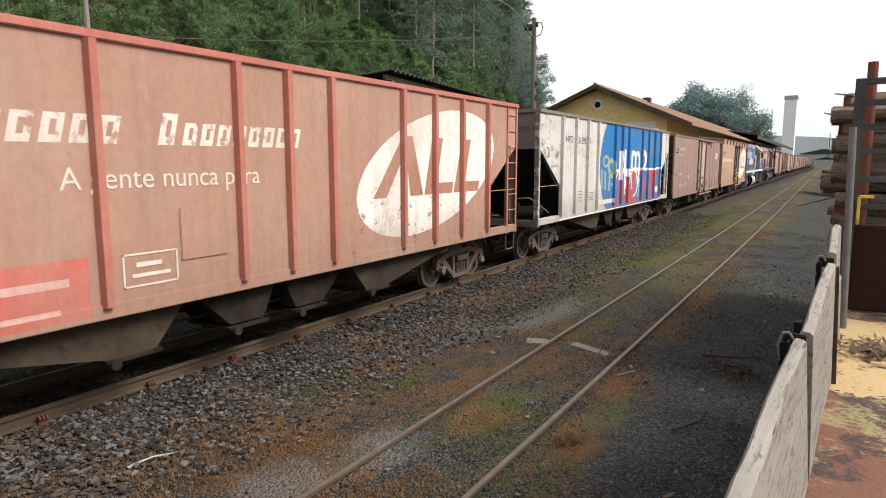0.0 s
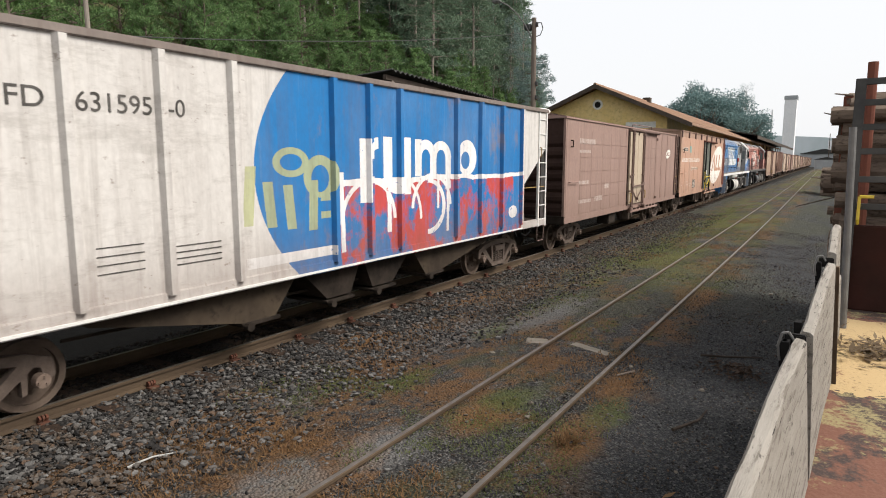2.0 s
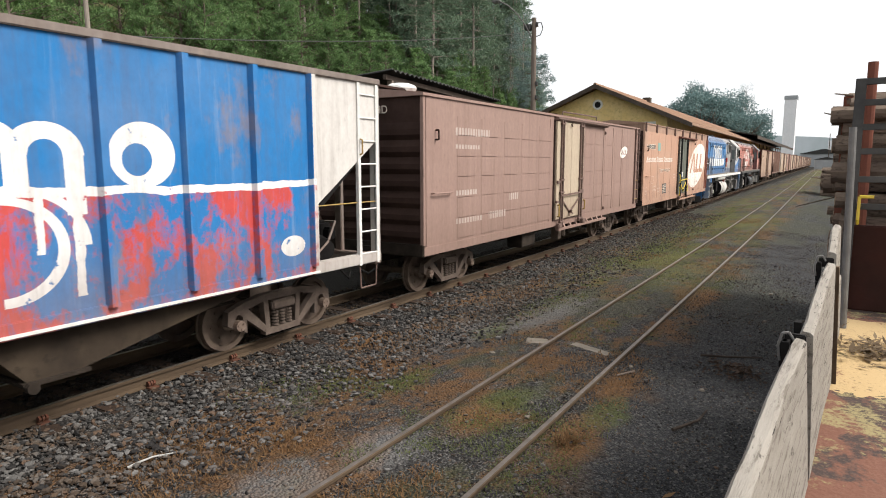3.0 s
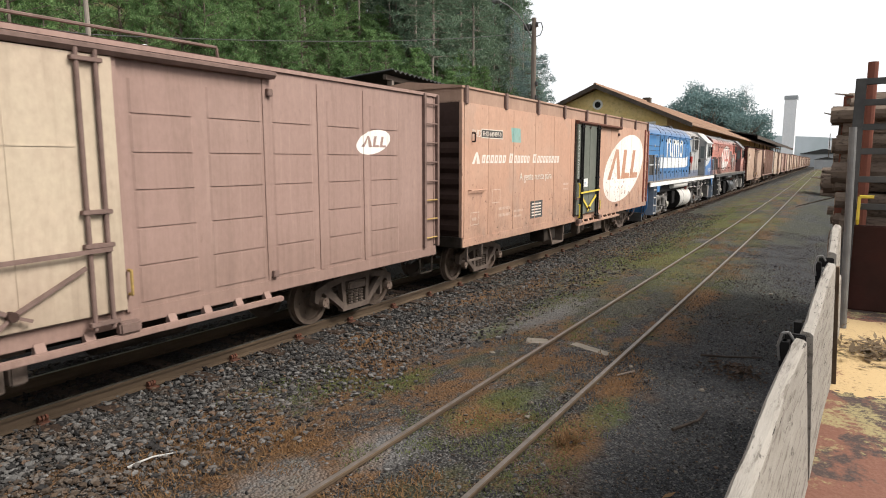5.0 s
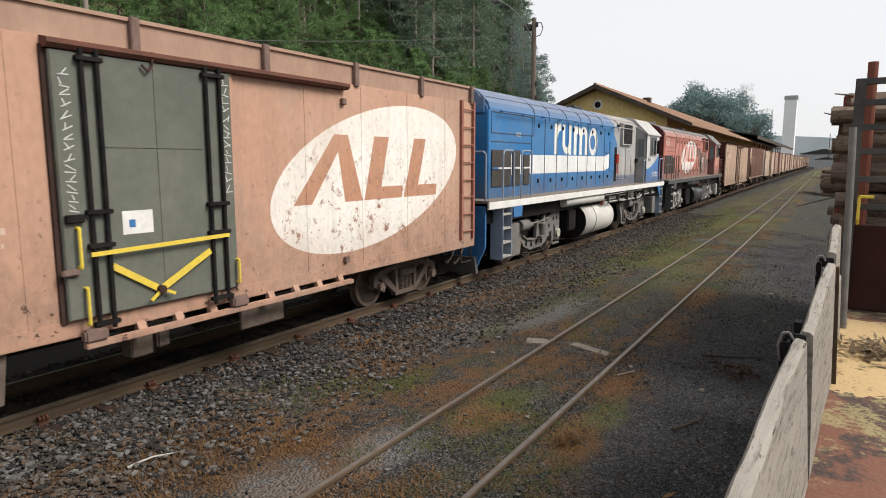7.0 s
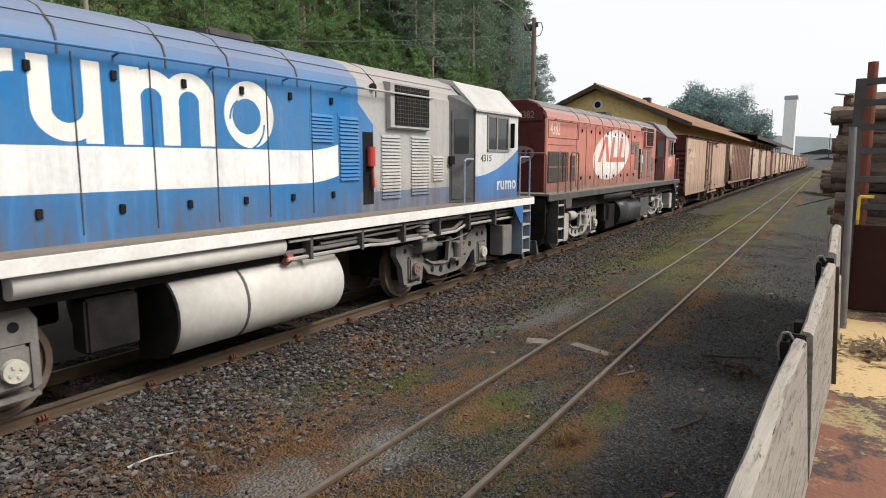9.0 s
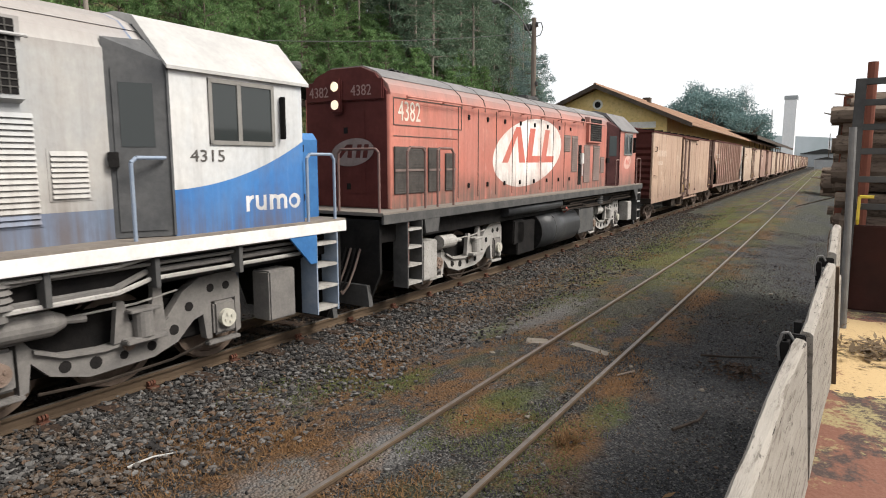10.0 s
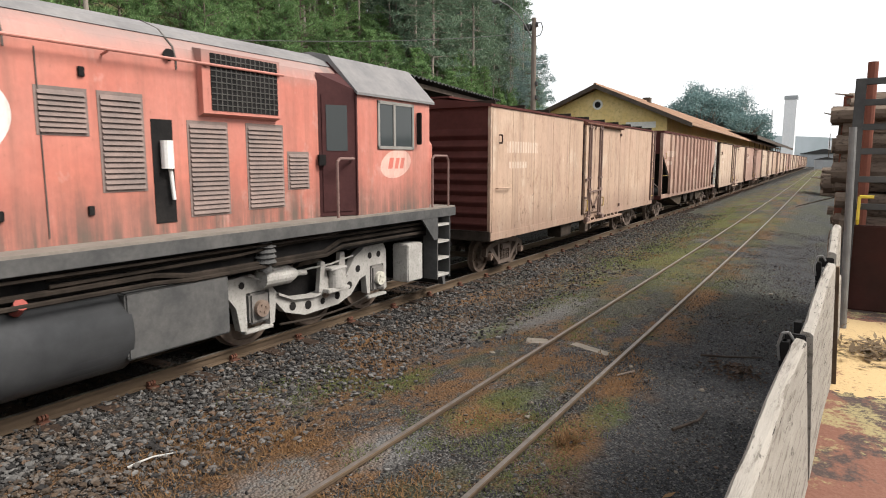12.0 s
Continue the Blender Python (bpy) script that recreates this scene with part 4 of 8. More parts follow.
def sliding_door(t, L, zb, zt, y0, y1, dm, body, green, tracks_brown):
    """Sheet door with two pairs of lock bars, its upper track, and the lower rail on brackets."""
    dx, ym = W + 0.03, (y0 + y1) / 2
    bars = M_BLACK if green else M_LADDER_B
    fit = M_YELLOW if green else M_LADDER_B
    d = part("door", box(B(), dx, dx + 0.045, y0, y1, zb + 0.04, zt - 0.12, 0.006), dm, t, "dark grey-green sliding door" if green else "faded tan sheet door" if dm is M_DOORTAN else "")
    x = dx + 0.045
    for y in (y0 + 0.275, y0 + 0.425, y1 - 0.365, y1 - 0.18):
        part("lock_bar", rod(B(), (x + 0.03, y, zb - 0.1), (x + 0.03, y, zt - 0.08), 0.024, 10), bars, d)
    for a, b in ((y0 + 0.22, y0 + 0.48), (y1 - 0.42, y1 - 0.12)):
        for z in (zb - 0.06, zb + 0.72, 2.05, zt - 0.2):
            part("bar_guide", box(B(), x - 0.004, x + 0.062, a, b, z, z + 0.045, 0.006), bars, d)
    # edges of the sheets
    for a, b, c, e in ((y0 + 0.47, y1 - 0.42, 2.70, 2.715), (ym + 0.02, ym + 0.032, zb + 0.06, zt - 0.14), (y0 + 0.01, y0 + 0.03, zb + 0.06, zt - 0.14)):
        part("door_seam", box(B(), x - 0.003, x + 0.007, a, b, c, e), dm, d)
    part("hanging_hook", pipe(B(), [(x + 0.02, ym + 0.02, zt - 0.02), (x + 0.03, ym, zt - 0.16), (x + 0.04, ym - 0.06, zt - 0.22), (x + 0.03, ym - 0.12, zt - 0.16)], 0.013), M_DARKEND, d)
    part("locking_strap", flat_bar(x + 0.06, (y0 + 0.22, 1.665), (y1 - 0.16, 1.70), 0.022, 0.012), fit, d, "yellow painted locking strap" if green else "")
    vm = (ym - 0.06, 1.20)
    part("door_lever", flat_bar(x + 0.01, (y0 + 0.45, 1.52), vm, 0.034 if green else 0.02, 0.02), fit, d, "yellow painted lever" if green else "")
    part("door_lever", flat_bar(x + 0.032, (y1 - 0.42, 1.54), vm, 0.034 if green else 0.02, 0.02), fit, d, "yellow painted lever" if green else "")
    for q in ((vm[0] - 0.13, 1.10), (vm[0] + 0.16, 1.13)):
        part("lever_end", flat_bar(x + 0.054, vm, q, 0.016, 0.014), fit, d)
    part("lever_hub", rod(B(), (x, vm[0], vm[1]), (x + 0.085, vm[0], vm[1]), 0.045, 12), M_DARKEND, d)
    part("side_latch", box(B(), x - 0.002, x + 0.05, y0 - 0.05, y0 + 0.12, 1.48, 1.54, 0.01), M_LADDER_B, d)
    part("side_latch", box(B(), x - 0.002, x + 0.05, y0 + 0.02, y0 + 0.20, 1.98, 2.06, 0.01), bars, d)
    for y, z, h in ((y0 + 0.13, 1.55, 0.38), (y0 + 0.17, 0.98, 0.36), (y1 - 0.02, 1.10, 0.28)) if green else ((y0 + 0.13, 1.12, 0.3), (y1 + 0.03, 1.2, 0.25)):
        part("grab_iron", pipe(B(), [(x - 0.005, y, z), (x + 0.05, y, z), (x + 0.05, y, z + h), (x - 0.005, y, z + h)], 0.018), M_YELLOW if green else M_STIRRUP, d)
    if green:
        part("paper_notice", box(B(), x - 0.001, x + 0.004, ym - 0.42, ym - 0.08, 1.82, 2.06), M_WHITE, d, "white paper notice with a blue mark")
        part("notice_mark", box(B(), x + 0.004, x + 0.006, ym - 0.35, ym - 0.28, 1.89, 1.97), M_NOSEBLUE, d)
        rnd = random.Random(8)
        for yy, za, zb_ in ((y0 + 0.12, 2.1, 3.42), (y1 - 0.08, 2.2, 3.45)):
            z = za
            while z < zb_:
                h = rnd.uniform(0.05, 0.09)
                part("chalk_mark", flat_bar(x, (yy - 0.05 + rnd.uniform(-.01, .01), z), (yy + 0.05, z + h * rnd.uniform(-0.5, 0.8)), 0.005, 0.004), M_CHALK, d)
                part("chalk_mark", flat_bar(x, (yy + rnd.uniform(-.05, .05), z + 0.01), (yy + rnd.uniform(-.05, .05), z + h), 0.005, 0.004), M_CHALK, d)
                z += h + 0.03
    # jambs, upper track, lower rail on brackets
    part("door_jamb", box(B(), W - 0.004, W + 0.03, y0 - 0.05, y0 + 0.0, zb, zt - 0.08, 0.004), M_DARKEND, t)
    part("door_jamb", box(B(), W - 0.004, W + 0.045, y1 + 0.005, y1 + 0.06, zb, zt - 0.08, 0.004), body, t)
    ye = min(L - 0.2, y1 + 2.13)
    part("door_track", prism(B(), [(W - 0.004, zt - 0.11), (W + 0.09, zt - 0.11), (W + 0.13, zt - 0.07), (W + 0.13, zt - 0.03), (W - 0.004, zt + 0.0)], "y", y0 - 0.03, ye), M_LADDER_B if tracks_brown else M_TRACK, t)
    part("door_rail", box(B(), W + 0.05, W + 0.13, y0 + 0.12, ye, 0.735, 0.80, 0.008), body, t)
    n = 9
    for k in range(n):
        y = y0 + 0.3 + (ye - y0 - 0.5) * k / (n - 1)
        part("rail_bracket", prism(B(), [(W - 0.02, 0.88), (W + 0.02, 0.88), (W + 0.06, 0.80), (W + 0.06, 0.75), (W - 0.02, 0.75)], "y", y - 0.05, y + 0.05), body, t)
    for y in (y0 + 0.22, y1 - 0.02):
        part("door_roller", box(B(), W + 0.05, W + 0.15, y - 0.12, y + 0.12, 0.80, 0.93, 0.02), M_LADDER_B, t)
    for z in (3.38, 1.05):
        part("door_stop", box(B(), W, W + 0.06, ye - 0.09, ye, z, z + 0.09, 0.008), M_LADDER_B, t)
    bm = box(B(), 0.95, 1.15, y0 + 0.72, y0 + 0.98, 0.44, 0.80, 0.015)
    box(bm, 1.0, 1.2, y0 + 1.0, y0 + 1.16, 0.50, 0.70, 0.02)
    box(bm, 0.9, 1.1, y0 + 0.62, y0 + 1.2, 0.76, 0.84, 0.01)
    part("brake_valve", bm, M_TRUCK, t)


M_DOORTAN = paint("faded_tan_door_paint", (0.47, 0.385, 0.285), dirt=0.45, spots=0.25, fade=(0.46, 0.33, 0.26), pale=(0.54, 0.46, 0.36), blots=0.5)
M_TRACK = mottled("rust_red_track", (0.17, 0.075, 0.055), (0.12, 0.06, 0.045), 4, 0.8)
M_CHALK = mottled("chalk", (0.62, 0.62, 0.60), (0.5, 0.5, 0.48), 9, 0.9, 0, 0)


# ---- box wagon ----
def boxcar(name, m, length, body, end_mat, label, door=(6.0, 7.6), door_mat=None, upper=False, panels=True, stacked=False):
    t = thing(name, m, label, "box wagon", "wagons of the train")
    L, zb, zt = length, 1.0, 3.70
    bm = B()
    box(bm, -W, W, 0.17, L - 0.17, zb, zt, 0.015)
    part("body", bm, body, t)
    # corrugated ends
    for y, d in ((0.17, -1), (L - 0.17, 1)):
        for s in (-1, 1):
            part("corner_post", box(B(), min(s * W, s * (W - 0.07)), max(s * W, s * (W - 0.07)), min(y, y + d * 0.08), max(y, y + d * 0.08), zb, zt, 0.006), body, t)
        n = 9 if stacked else 7
        outer = [(y, zb)]
        for k in range(n):
            z0 = zb + 0.1 + (zt - zb - 0.55) * k / n
            z1 = z0 + (zt - zb - 0.55) / n
            outer += [(y + d * 0.01, z0), (y + d * 0.07, z0 + 0.09), (y + d * 0.07, z1 - 0.12)]
        outer += [(y + d * 0.05, zt - 0.45), (y + d * 0.05, zt + 0.02), (y - d * 0.03, zt + 0.02), (y - d * 0.03, zb)]
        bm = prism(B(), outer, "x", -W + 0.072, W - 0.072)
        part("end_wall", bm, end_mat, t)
        part("end_sill", box(B(), -W, W, min(y, y + d * 0.1), max(y, y + d * 0.1), zb - 0.16, zb + 0.06, 0.012), M_UNDER, t)
    if upper:
        # set-back upper side strip with stubs, then the roof
        box_top = 4.02
        part("upper_side", box(B(), -W + 0.03, W - 0.03, 0.12, L - 0.12, zt, box_top - 0.05), M_UPPER, t)
        for k in range(9):
            y = 0.25 + (L - 0.5) * k / 8
            for s in (-1, 1):
                part("roof_stub", box(B(), min(s * (W - 0.04), s * (W + 0.035)), max(s * (W - 0.04), s * (W + 0.035)), y - 0.05, y + 0.05, zt - 0.03, box_top, 0.008), M_LADDER_B, t)
        part("roof", prism(B(), [(-W, box_top - 0.05), (W, box_top - 0.05), (W, box_top - 0.01), (0, box_top + 0.12), (-W, box_top - 0.01)], "y", 0.08, L - 0.08), M_UPPER, t)
        zr = box_top
    else:
        part("roof", prism(B(), [(-W - 0.03, zt), (W + 0.03, zt), (W + 0.03, zt + 0.05), (0, zt + 0.2), (-W - 0.03, zt + 0.05)], "y", 0.05, L - 0.05), body if panels else end_mat, t)
        zr = zt + 0.06
        part("running_board", box(B(), -0.25, 0.25, 0.1, L - 0.1, zr + 0.16, zr + 0.2), end_mat, t)
        if stacked:
            for k in range(10):
                y = 0.4 + (L - 0.8) * k / 9
                part("roof_bracket", box(B(), 0.5, W - 0.05, y - 0.03, y + 0.03, zr, zr + 0.09), M_UNDER, t)
    y0, y1 = door
    if panels:
        rows = [1.06, 1.46, 1.86, 2.26, 2.65, 3.05, 3.42]
        far_half = [(8.52, 9.28), (9.47, 10.29), (10.47, 11.2), (11.5, 12.25), (12.48, 13.24)]
        for a, b in [(L - d, L - c) for c, d in far_half] + far_half:
            for j in range(len(rows) - 1):
                bm = prism(B(), [(W - 0.001, a), (W + 0.011, a + 0.03), (W + 0.011, b - 0.03), (W - 0.001, b)], "z", rows[j] + 0.012, rows[j + 1] - 0.012)
                part("pressed_panel", bm, body, t)
        for y in (5.98, 7.5, 10.36, 11.35, 12.36):
            if not y0 - 0.2 < y < y1 + 0.1:
                part("side_post", box(B(), W - 0.004, W + 0.012, y - 0.04, y + 0.04, zb + 0.02, zt - 0.08, 0.003), body, t)
    else:
        for k in range(1, 12):
            y = L * k / 12
            if y0 - 0.2 < y < y1 + 0.4:
                continue
            part("seam_strip", box(B(), W - 0.004, W + 0.006, y - 0.02, y + 0.02, zb + 0.02, zt - 0.02), body, t)
    sliding_door(t, L, zb, zt, y0, y1, door_mat or body, body, door_mat is M_DOOR, panels)
    # ladder at the far end, grab irons at the near one
    ladder(t, W + 0.02, L - (0.66 if upper else 0.5), L - (0.2 if upper else 0.08), zb + 0.02, zr - 0.03 if not upper else 3.72, 8, M_LADDER_B if not upper else M_LADDER, M_STIRRUP if not upper else None)
    part("grab_iron", pipe(B(), [(W, 0.5, 2.95), (W + 0.07, 0.5, 2.95), (W + 0.07, 0.5, 3.12), (W, 0.5, 3.12)], 0.016), M_DARKEND, t)
    part("grab_iron", pipe(B(), [(W, 0.35, 1.98), (W + 0.07, 0.35, 1.98), (W + 0.07, 1.0, 1.98), (W, 1.0, 1.98)], 0.014), body, t)
    part("foot_stirrup", pipe(B(), [(W - 0.03, L - 0.6, zb), (W - 0.03, L - 0.58, 0.55), (W - 0.03, L - 0.2, 0.55), (W - 0.03, L - 0.18, zb)], 0.016), M_UNDER, t)
    # underframe
    for s in (-1, 1):
        part("side_sill", box(B(), min(s * (W - 0.1), s * (W + 0.012)), max(s * (W - 0.1), s * (W + 0.012)), 0.1, L - 0.1, zb - 0.15, zb + 0.02, 0.008), body, t)
        bm = prism(B(), [(3.3, 0.85), (L - 3.3, 0.85), (L - 4.3, 0.62), (4.3, 0.62)], "x", s * 0.5, s * 0.56)
        part("truss_beam", bm, M_UNDER, t)
        part("battery_box", box(B(), min(s * 0.75, s * 1.15), max(s * 0.75, s * 1.15), 4.6, 5.4, 0.48, 0.86, 0.02), M_UNDER, t)
        part("brake_tank", rod(B(), (s * 0.8, 8.2, 0.66), (s * 0.8, 9.3, 0.66), 0.17, 14), M_UNDER, t)
    part("centre_sill", box(B(), -0.2, 0.2, 0.0, L, 0.66, 0.98), M_UNDER, t)
    for k in range(8):
        y = 0.9 + (L - 1.8) * k / 7
        part("cross_bearer", box(B(), -W + 0.1, W - 0.1, y - 0.06, y + 0.06, 0.8, 0.9), M_UNDER, t)
    coupler(t, 0.05, -1)
    coupler(t, L - 0.05, 1)
    freight_gear(t, 1.8, L - 1.84, 1.66)
    return t


M_UPPER = mottled("brown_upper_strip", (0.31, 0.195, 0.14), (0.40, 0.26, 0.19), 1.6, 0.8, 0, 0.3, (1, 1, 0.5))
M_LADDER = mottled("rusty_ladder", (0.26, 0.10, 0.075), (0.33, 0.14, 0.10), 4, 0.8)


# ---- diesel locomotive ----
def louvre(parent, x, y0, y1, z0, z1, material):
    p = part("louvre_panel", box(B(), x - 0.002, x + 0.006, y0, y1, z0, z1), material, parent)
    n = max(4, int((z1 - z0) / 0.06))
    bm = B()
    for k in range(n):
        z = z0 + 0.03 + (z1 - z0 - 0.06) * k / n
        h = (z1 - z0) / n
        prism(bm, [(x + 0.006, z), (x + 0.030, z), (x + 0.006, z + h * 0.8)], "y", y0 + 0.03, y1 - 0.03)
    part("louvre_slats", bm, material, p)


def loco_bogie(parent, yc, material):
    b = new("bogie")
    b.parent = parent
    b.matrix_basis = pose(0, yc, 0)
    b.empty_display_size = 0.1
    for s in (-1, 1):
        x0, x1 = s * 0.74, s * 0.86
        bm = B()
        # swan-necked cast frame with a pedestal about each axle box
        prism(bm, [(-1.90, 1.02), (-1.45, 1.05), (-1.20, 0.98), (-1.00, 0.72), (-0.72, 0.60), (-0.30, 0.56), (0.25, 0.60), (0.50, 0.74), (0.72, 1.00), (0.98, 1.14), (1.50, 1.16), (1.58, 1.02),
                   (1.58, 0.36), (1.50, 0.32), (1.50, 0.80), (1.12, 0.80), (1.12, 0.32), (1.04, 0.34), (1.00, 0.66), (0.86, 0.62), (0.62, 0.40), (0.30, 0.30), (-0.45, 0.28), (-0.85, 0.40), (-1.02, 0.58),
                   (-1.06, 0.30), (-1.14, 0.28), (-1.14, 0.80), (-1.55, 0.80), (-1.55, 0.28), (-1.66, 0.30), (-1.72, 0.62), (-1.90, 0.86)], "x", x0, x1)
        f = part("side_frame", bm, material, b)
        # holes drawn as black discs on the frame, their shade in the colour
        for y, z, r in ((-0.70, 0.46, 0.065), (-0.38, 0.42, 0.07), (-0.06, 0.42, 0.05), (0.28, 0.44, 0.06), (0.58, 0.56, 0.065), (0.80, 0.80, 0.06), (1.12, 0.98, 0.055), (1.36, 0.98, 0.055), (-1.62, 0.92, 0.05)):
            part("frame_hole", rod(B(), (x1 - s * 0.004, y, z), (x1 + s * 0.005, y, z), r, 10), M_BLACK, f)
        # raised lip along the neck
        part("frame_rib", prism(B(), [(-1.00, 0.72), (-0.72, 0.60), (-0.30, 0.56), (0.25, 0.60), (0.50, 0.74), (0.50, 0.70), (0.25, 0.565), (-0.30, 0.525), (-0.72, 0.565), (-1.00, 0.68)], "x", x1, x1 + s * 0.05), material, f)
        for y in (-1.345, 1.31):
            bm = box(B(), min(s * 0.78, s * 0.90), max(s * 0.78, s * 0.90), y - 0.17, y + 0.17, 0.36, 0.79, 0.03)
            part("axle_box", bm, M_LTRUCK_B, b)
            bm = disc_ring(B(), (s * 0.93, y, 0.57), 0.07, 0.0, 0.115, 18)
            for k in range(4):
                a = 0.4 + k * 1.571
                rod(bm, (s * 0.96, y + 0.055 * math.cos(a), 0.57 + 0.055 * math.sin(a)), (s * 0.978, y + 0.055 * math.cos(a), 0.57 + 0.055 * math.sin(a)), 0.020, 6)
            part("axle_cap", bm, M_CAPPALE if y > 0 else M_CAP, b)
            part("pedestal_tie", box(B(), min(s * 0.77, s * 0.88), max(s * 0.77, s * 0.88), y - 0.25, y + 0.25, 0.24, 0.29, 0.01), material, b)
        bm = rod(B(), (s * 0.94, -1.36, 0.98), (s * 0.94, -0.86, 0.97), 0.135, 18)
        rod(bm, (s * 0.94, -0.86, 0.97), (s * 0.94, -0.72, 0.965), 0.135, 18, 0.07)
        rod(bm, (s * 0.94, -0.72, 0.965), (s * 0.94, -0.50, 0.94), 0.04, 8)
        part("brake_cylinder", bm, material, b)
        bm = prism(B(), [(-0.20, 0.58), (0.44, 0.62), (0.40, 1.14), (0.30, 1.14), (0.26, 0.80), (0.0, 0.78), (-0.06, 1.04), (-0.14, 1.04)], "x", s * 0.84, s * 0.92)
        part("bolster_bracket", bm, material, b)
        bm = rod(B(), (s * 0.96, 0.13, 0.62), (s * 0.96, 0.13, 0.90), 0.11, 16)
        box(bm, min(s * 0.84, s * 1.05), max(s * 0.84, s * 1.05), -0.12, 0.38, 0.56, 0.62, 0.01)
        box(bm, min(s * 0.84, s * 1.05), max(s * 0.84, s * 1.05), -0.06, 0.32, 0.90, 0.94, 0.01)
        part("spring_pot", bm, material, b)
        part("brake_lever", pipe(B(), [(s * 0.9, -1.0, 0.26), (s * 0.9, -0.3, 0.20), (s * 0.9, 0.5, 0.22), (s * 0.9, 0.95, 0.30)], 0.018), M_UNDER, b)
        part("sand_pipe", pipe(B(), [(s * 0.9, -1.55, 1.05), (s * 0.92, -1.2, 0.9), (s * 0.92, -0.8, 0.98), (s * 0.9, 0.1, 0.98), (s * 0.92, 0.6, 1.05)], 0.014), M_LTRUCK_W, b)
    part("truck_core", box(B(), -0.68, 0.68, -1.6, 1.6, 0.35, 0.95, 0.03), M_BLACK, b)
    return b


def locomotive(name, m, paint_mat, dark, frame_mat, stripe_mat, bogie_mat, tank_mat, louvre_mat, label, number, number_mat, tank, side_box, ladder_mat, lit):
    t = thing(name, m, label, "locomotive", "locomotives of the train")
    H, D = 0.86, 1.26
    y0, yc0, yc1, ye = 0.13, 12.93, 14.98, 15.74
    red = dark is M_LDARKRED
    # frame and walkway
    part("frame", box(B(), -D + 0.25, D - 0.25, -0.6, ye - 0.05, 1.18, 1.60, 0.01), M_BLACK, t)
    part("walkway", box(B(), -D, D, -0.65, ye, 1.66, 1.72, 0.006), M_WALK, t)
    for s in (-1, 1):
        part("edge_beam", box(B(), min(s * (D - 0.04), s * (D + 0.012)), max(s * (D - 0.04), s * (D + 0.012)), -0.65, ye, 1.53, 1.69, 0.006), stripe_mat, t)
    # long hood with rounded shoulders
    G = 1.10      # the hood reaches further over on its other side
    prof = [(-G, 1.72), (-G, 3.74), (-G + 0.05, 3.88), (-0.80, 4.10), (-0.45, 4.22), (0.25, 4.22), (0.56, 4.10), (H - 0.05, 3.88), (H, 3.74), (H, 1.72)]
    part("long_hood", prism(B(), prof, "y", y0, yc0), paint_mat, t)
    part("hood_roof", prism(B(), [(-0.90, 4.03), (-0.80, 4.112), (-0.45, 4.235), (0.25, 4.235), (0.56, 4.112), (0.68, 4.01), (0.5, 3.98), (-0.5, 3.98)], "y", y0 + 0.02, yc0 - 0.02), M_LGREY if red else paint_mat, t)
    end = [(-G + 0.05, 1.74), (-G + 0.05, 3.76), (-0.80, 4.08), (-0.45, 4.20), (0.25, 4.20), (0.56, 4.08), (H - 0.05, 3.76), (H - 0.05, 1.74)]
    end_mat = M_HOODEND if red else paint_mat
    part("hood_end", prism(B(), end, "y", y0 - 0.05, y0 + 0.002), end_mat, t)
    # rounded corner between the end and the side
    for x, d in ((H, -1), (-G, 1)):
        arc = [(x + d * 0.06 * (1 - math.cos(k * math.pi / 12)), y0 - 0.05 * math.sin(k * math.pi / 12)) for k in range(7)]
        part("hood_corner", prism(B(), [(x + d * 0.06, y0)] + arc, "z", 1.73, 3.70), paint_mat, t)
    ye0 = y0 - 0.05
    nb = part("number_board", box(B(), -G + 0.08, H - 0.10, ye0 - 0.05, ye0 + 0.01, 3.62, 3.98, 0.02), end_mat, t)
    for x in (-0.92, 0.06):
        lettering(number, 0.26, end_text(x, ye0 - 0.052, 3.71), M_DIMINK, nb, squeeze=0.9)
    part("headlight_case", box(B(), -0.40, -0.12, ye0 - 0.11, ye0 - 0.04, 3.40, 4.04, 0.04), end_mat if red else dark, t)
    for z in (3.88, 3.56):
        bm = rod(B(), (-0.26, ye0 - 0.105, z), (-0.26, ye0 - 0.12, z), 0.085, 18)
        part("headlight", bm, M_LAMP if lit else M_CABGLASS, t, "lit round headlight" if lit else "")
    for x, z in ((-0.1, 3.05), (-0.05, 2.05)):
        part("end_latch", box(B(), x - 0.05, x + 0.05, ye0 - 0.02, ye0 + 0.002, z, z + 0.12, 0.008), M_BLACK, t)
    part("end_door", box(B(), -0.14, 0.34, ye0 - 0.012, ye0 + 0.002, 1.98, 3.45, 0.006), end_mat, t)
    if lit:
        ell = [(0.04 + 0.48 * math.cos(a) + 0.10 * math.sin(a), 2.72 + 0.25 * math.sin(a)) for a in (2 * math.pi * k / 28 for k in range(28))]
        em = part("end_emblem", prism(B(), ell, "y", ye0 - 0.018, ye0 - 0.012), M_ENDOVAL, t, "dim pale oval emblem")
        for a, b, c in ((-0.32, -0.22, 0.24), (-0.07, 0.03, 0.03), (0.12, 0.22, 0.05), (0.28, 0.38, 0.05)):
            part("emblem_stroke", prism(B(), [(a, 2.62), (b, 2.62), (b + c, 2.86), (a + c, 2.86)], "y", ye0 - 0.022, ye0 - 0.018), M_HOODEND, em)
    # hood doors: seams, hinges and latches
    for k in range(8):
        y = 2.45 + 0.86 * k
        for s in (1, -1):
            part("door_seam", box(B(), min(s * H, s * (H + 0.012)), max(s * H, s * (H + 0.012)), y - 0.006, y + 0.006, 1.8, 3.66), M_SEAM, t)
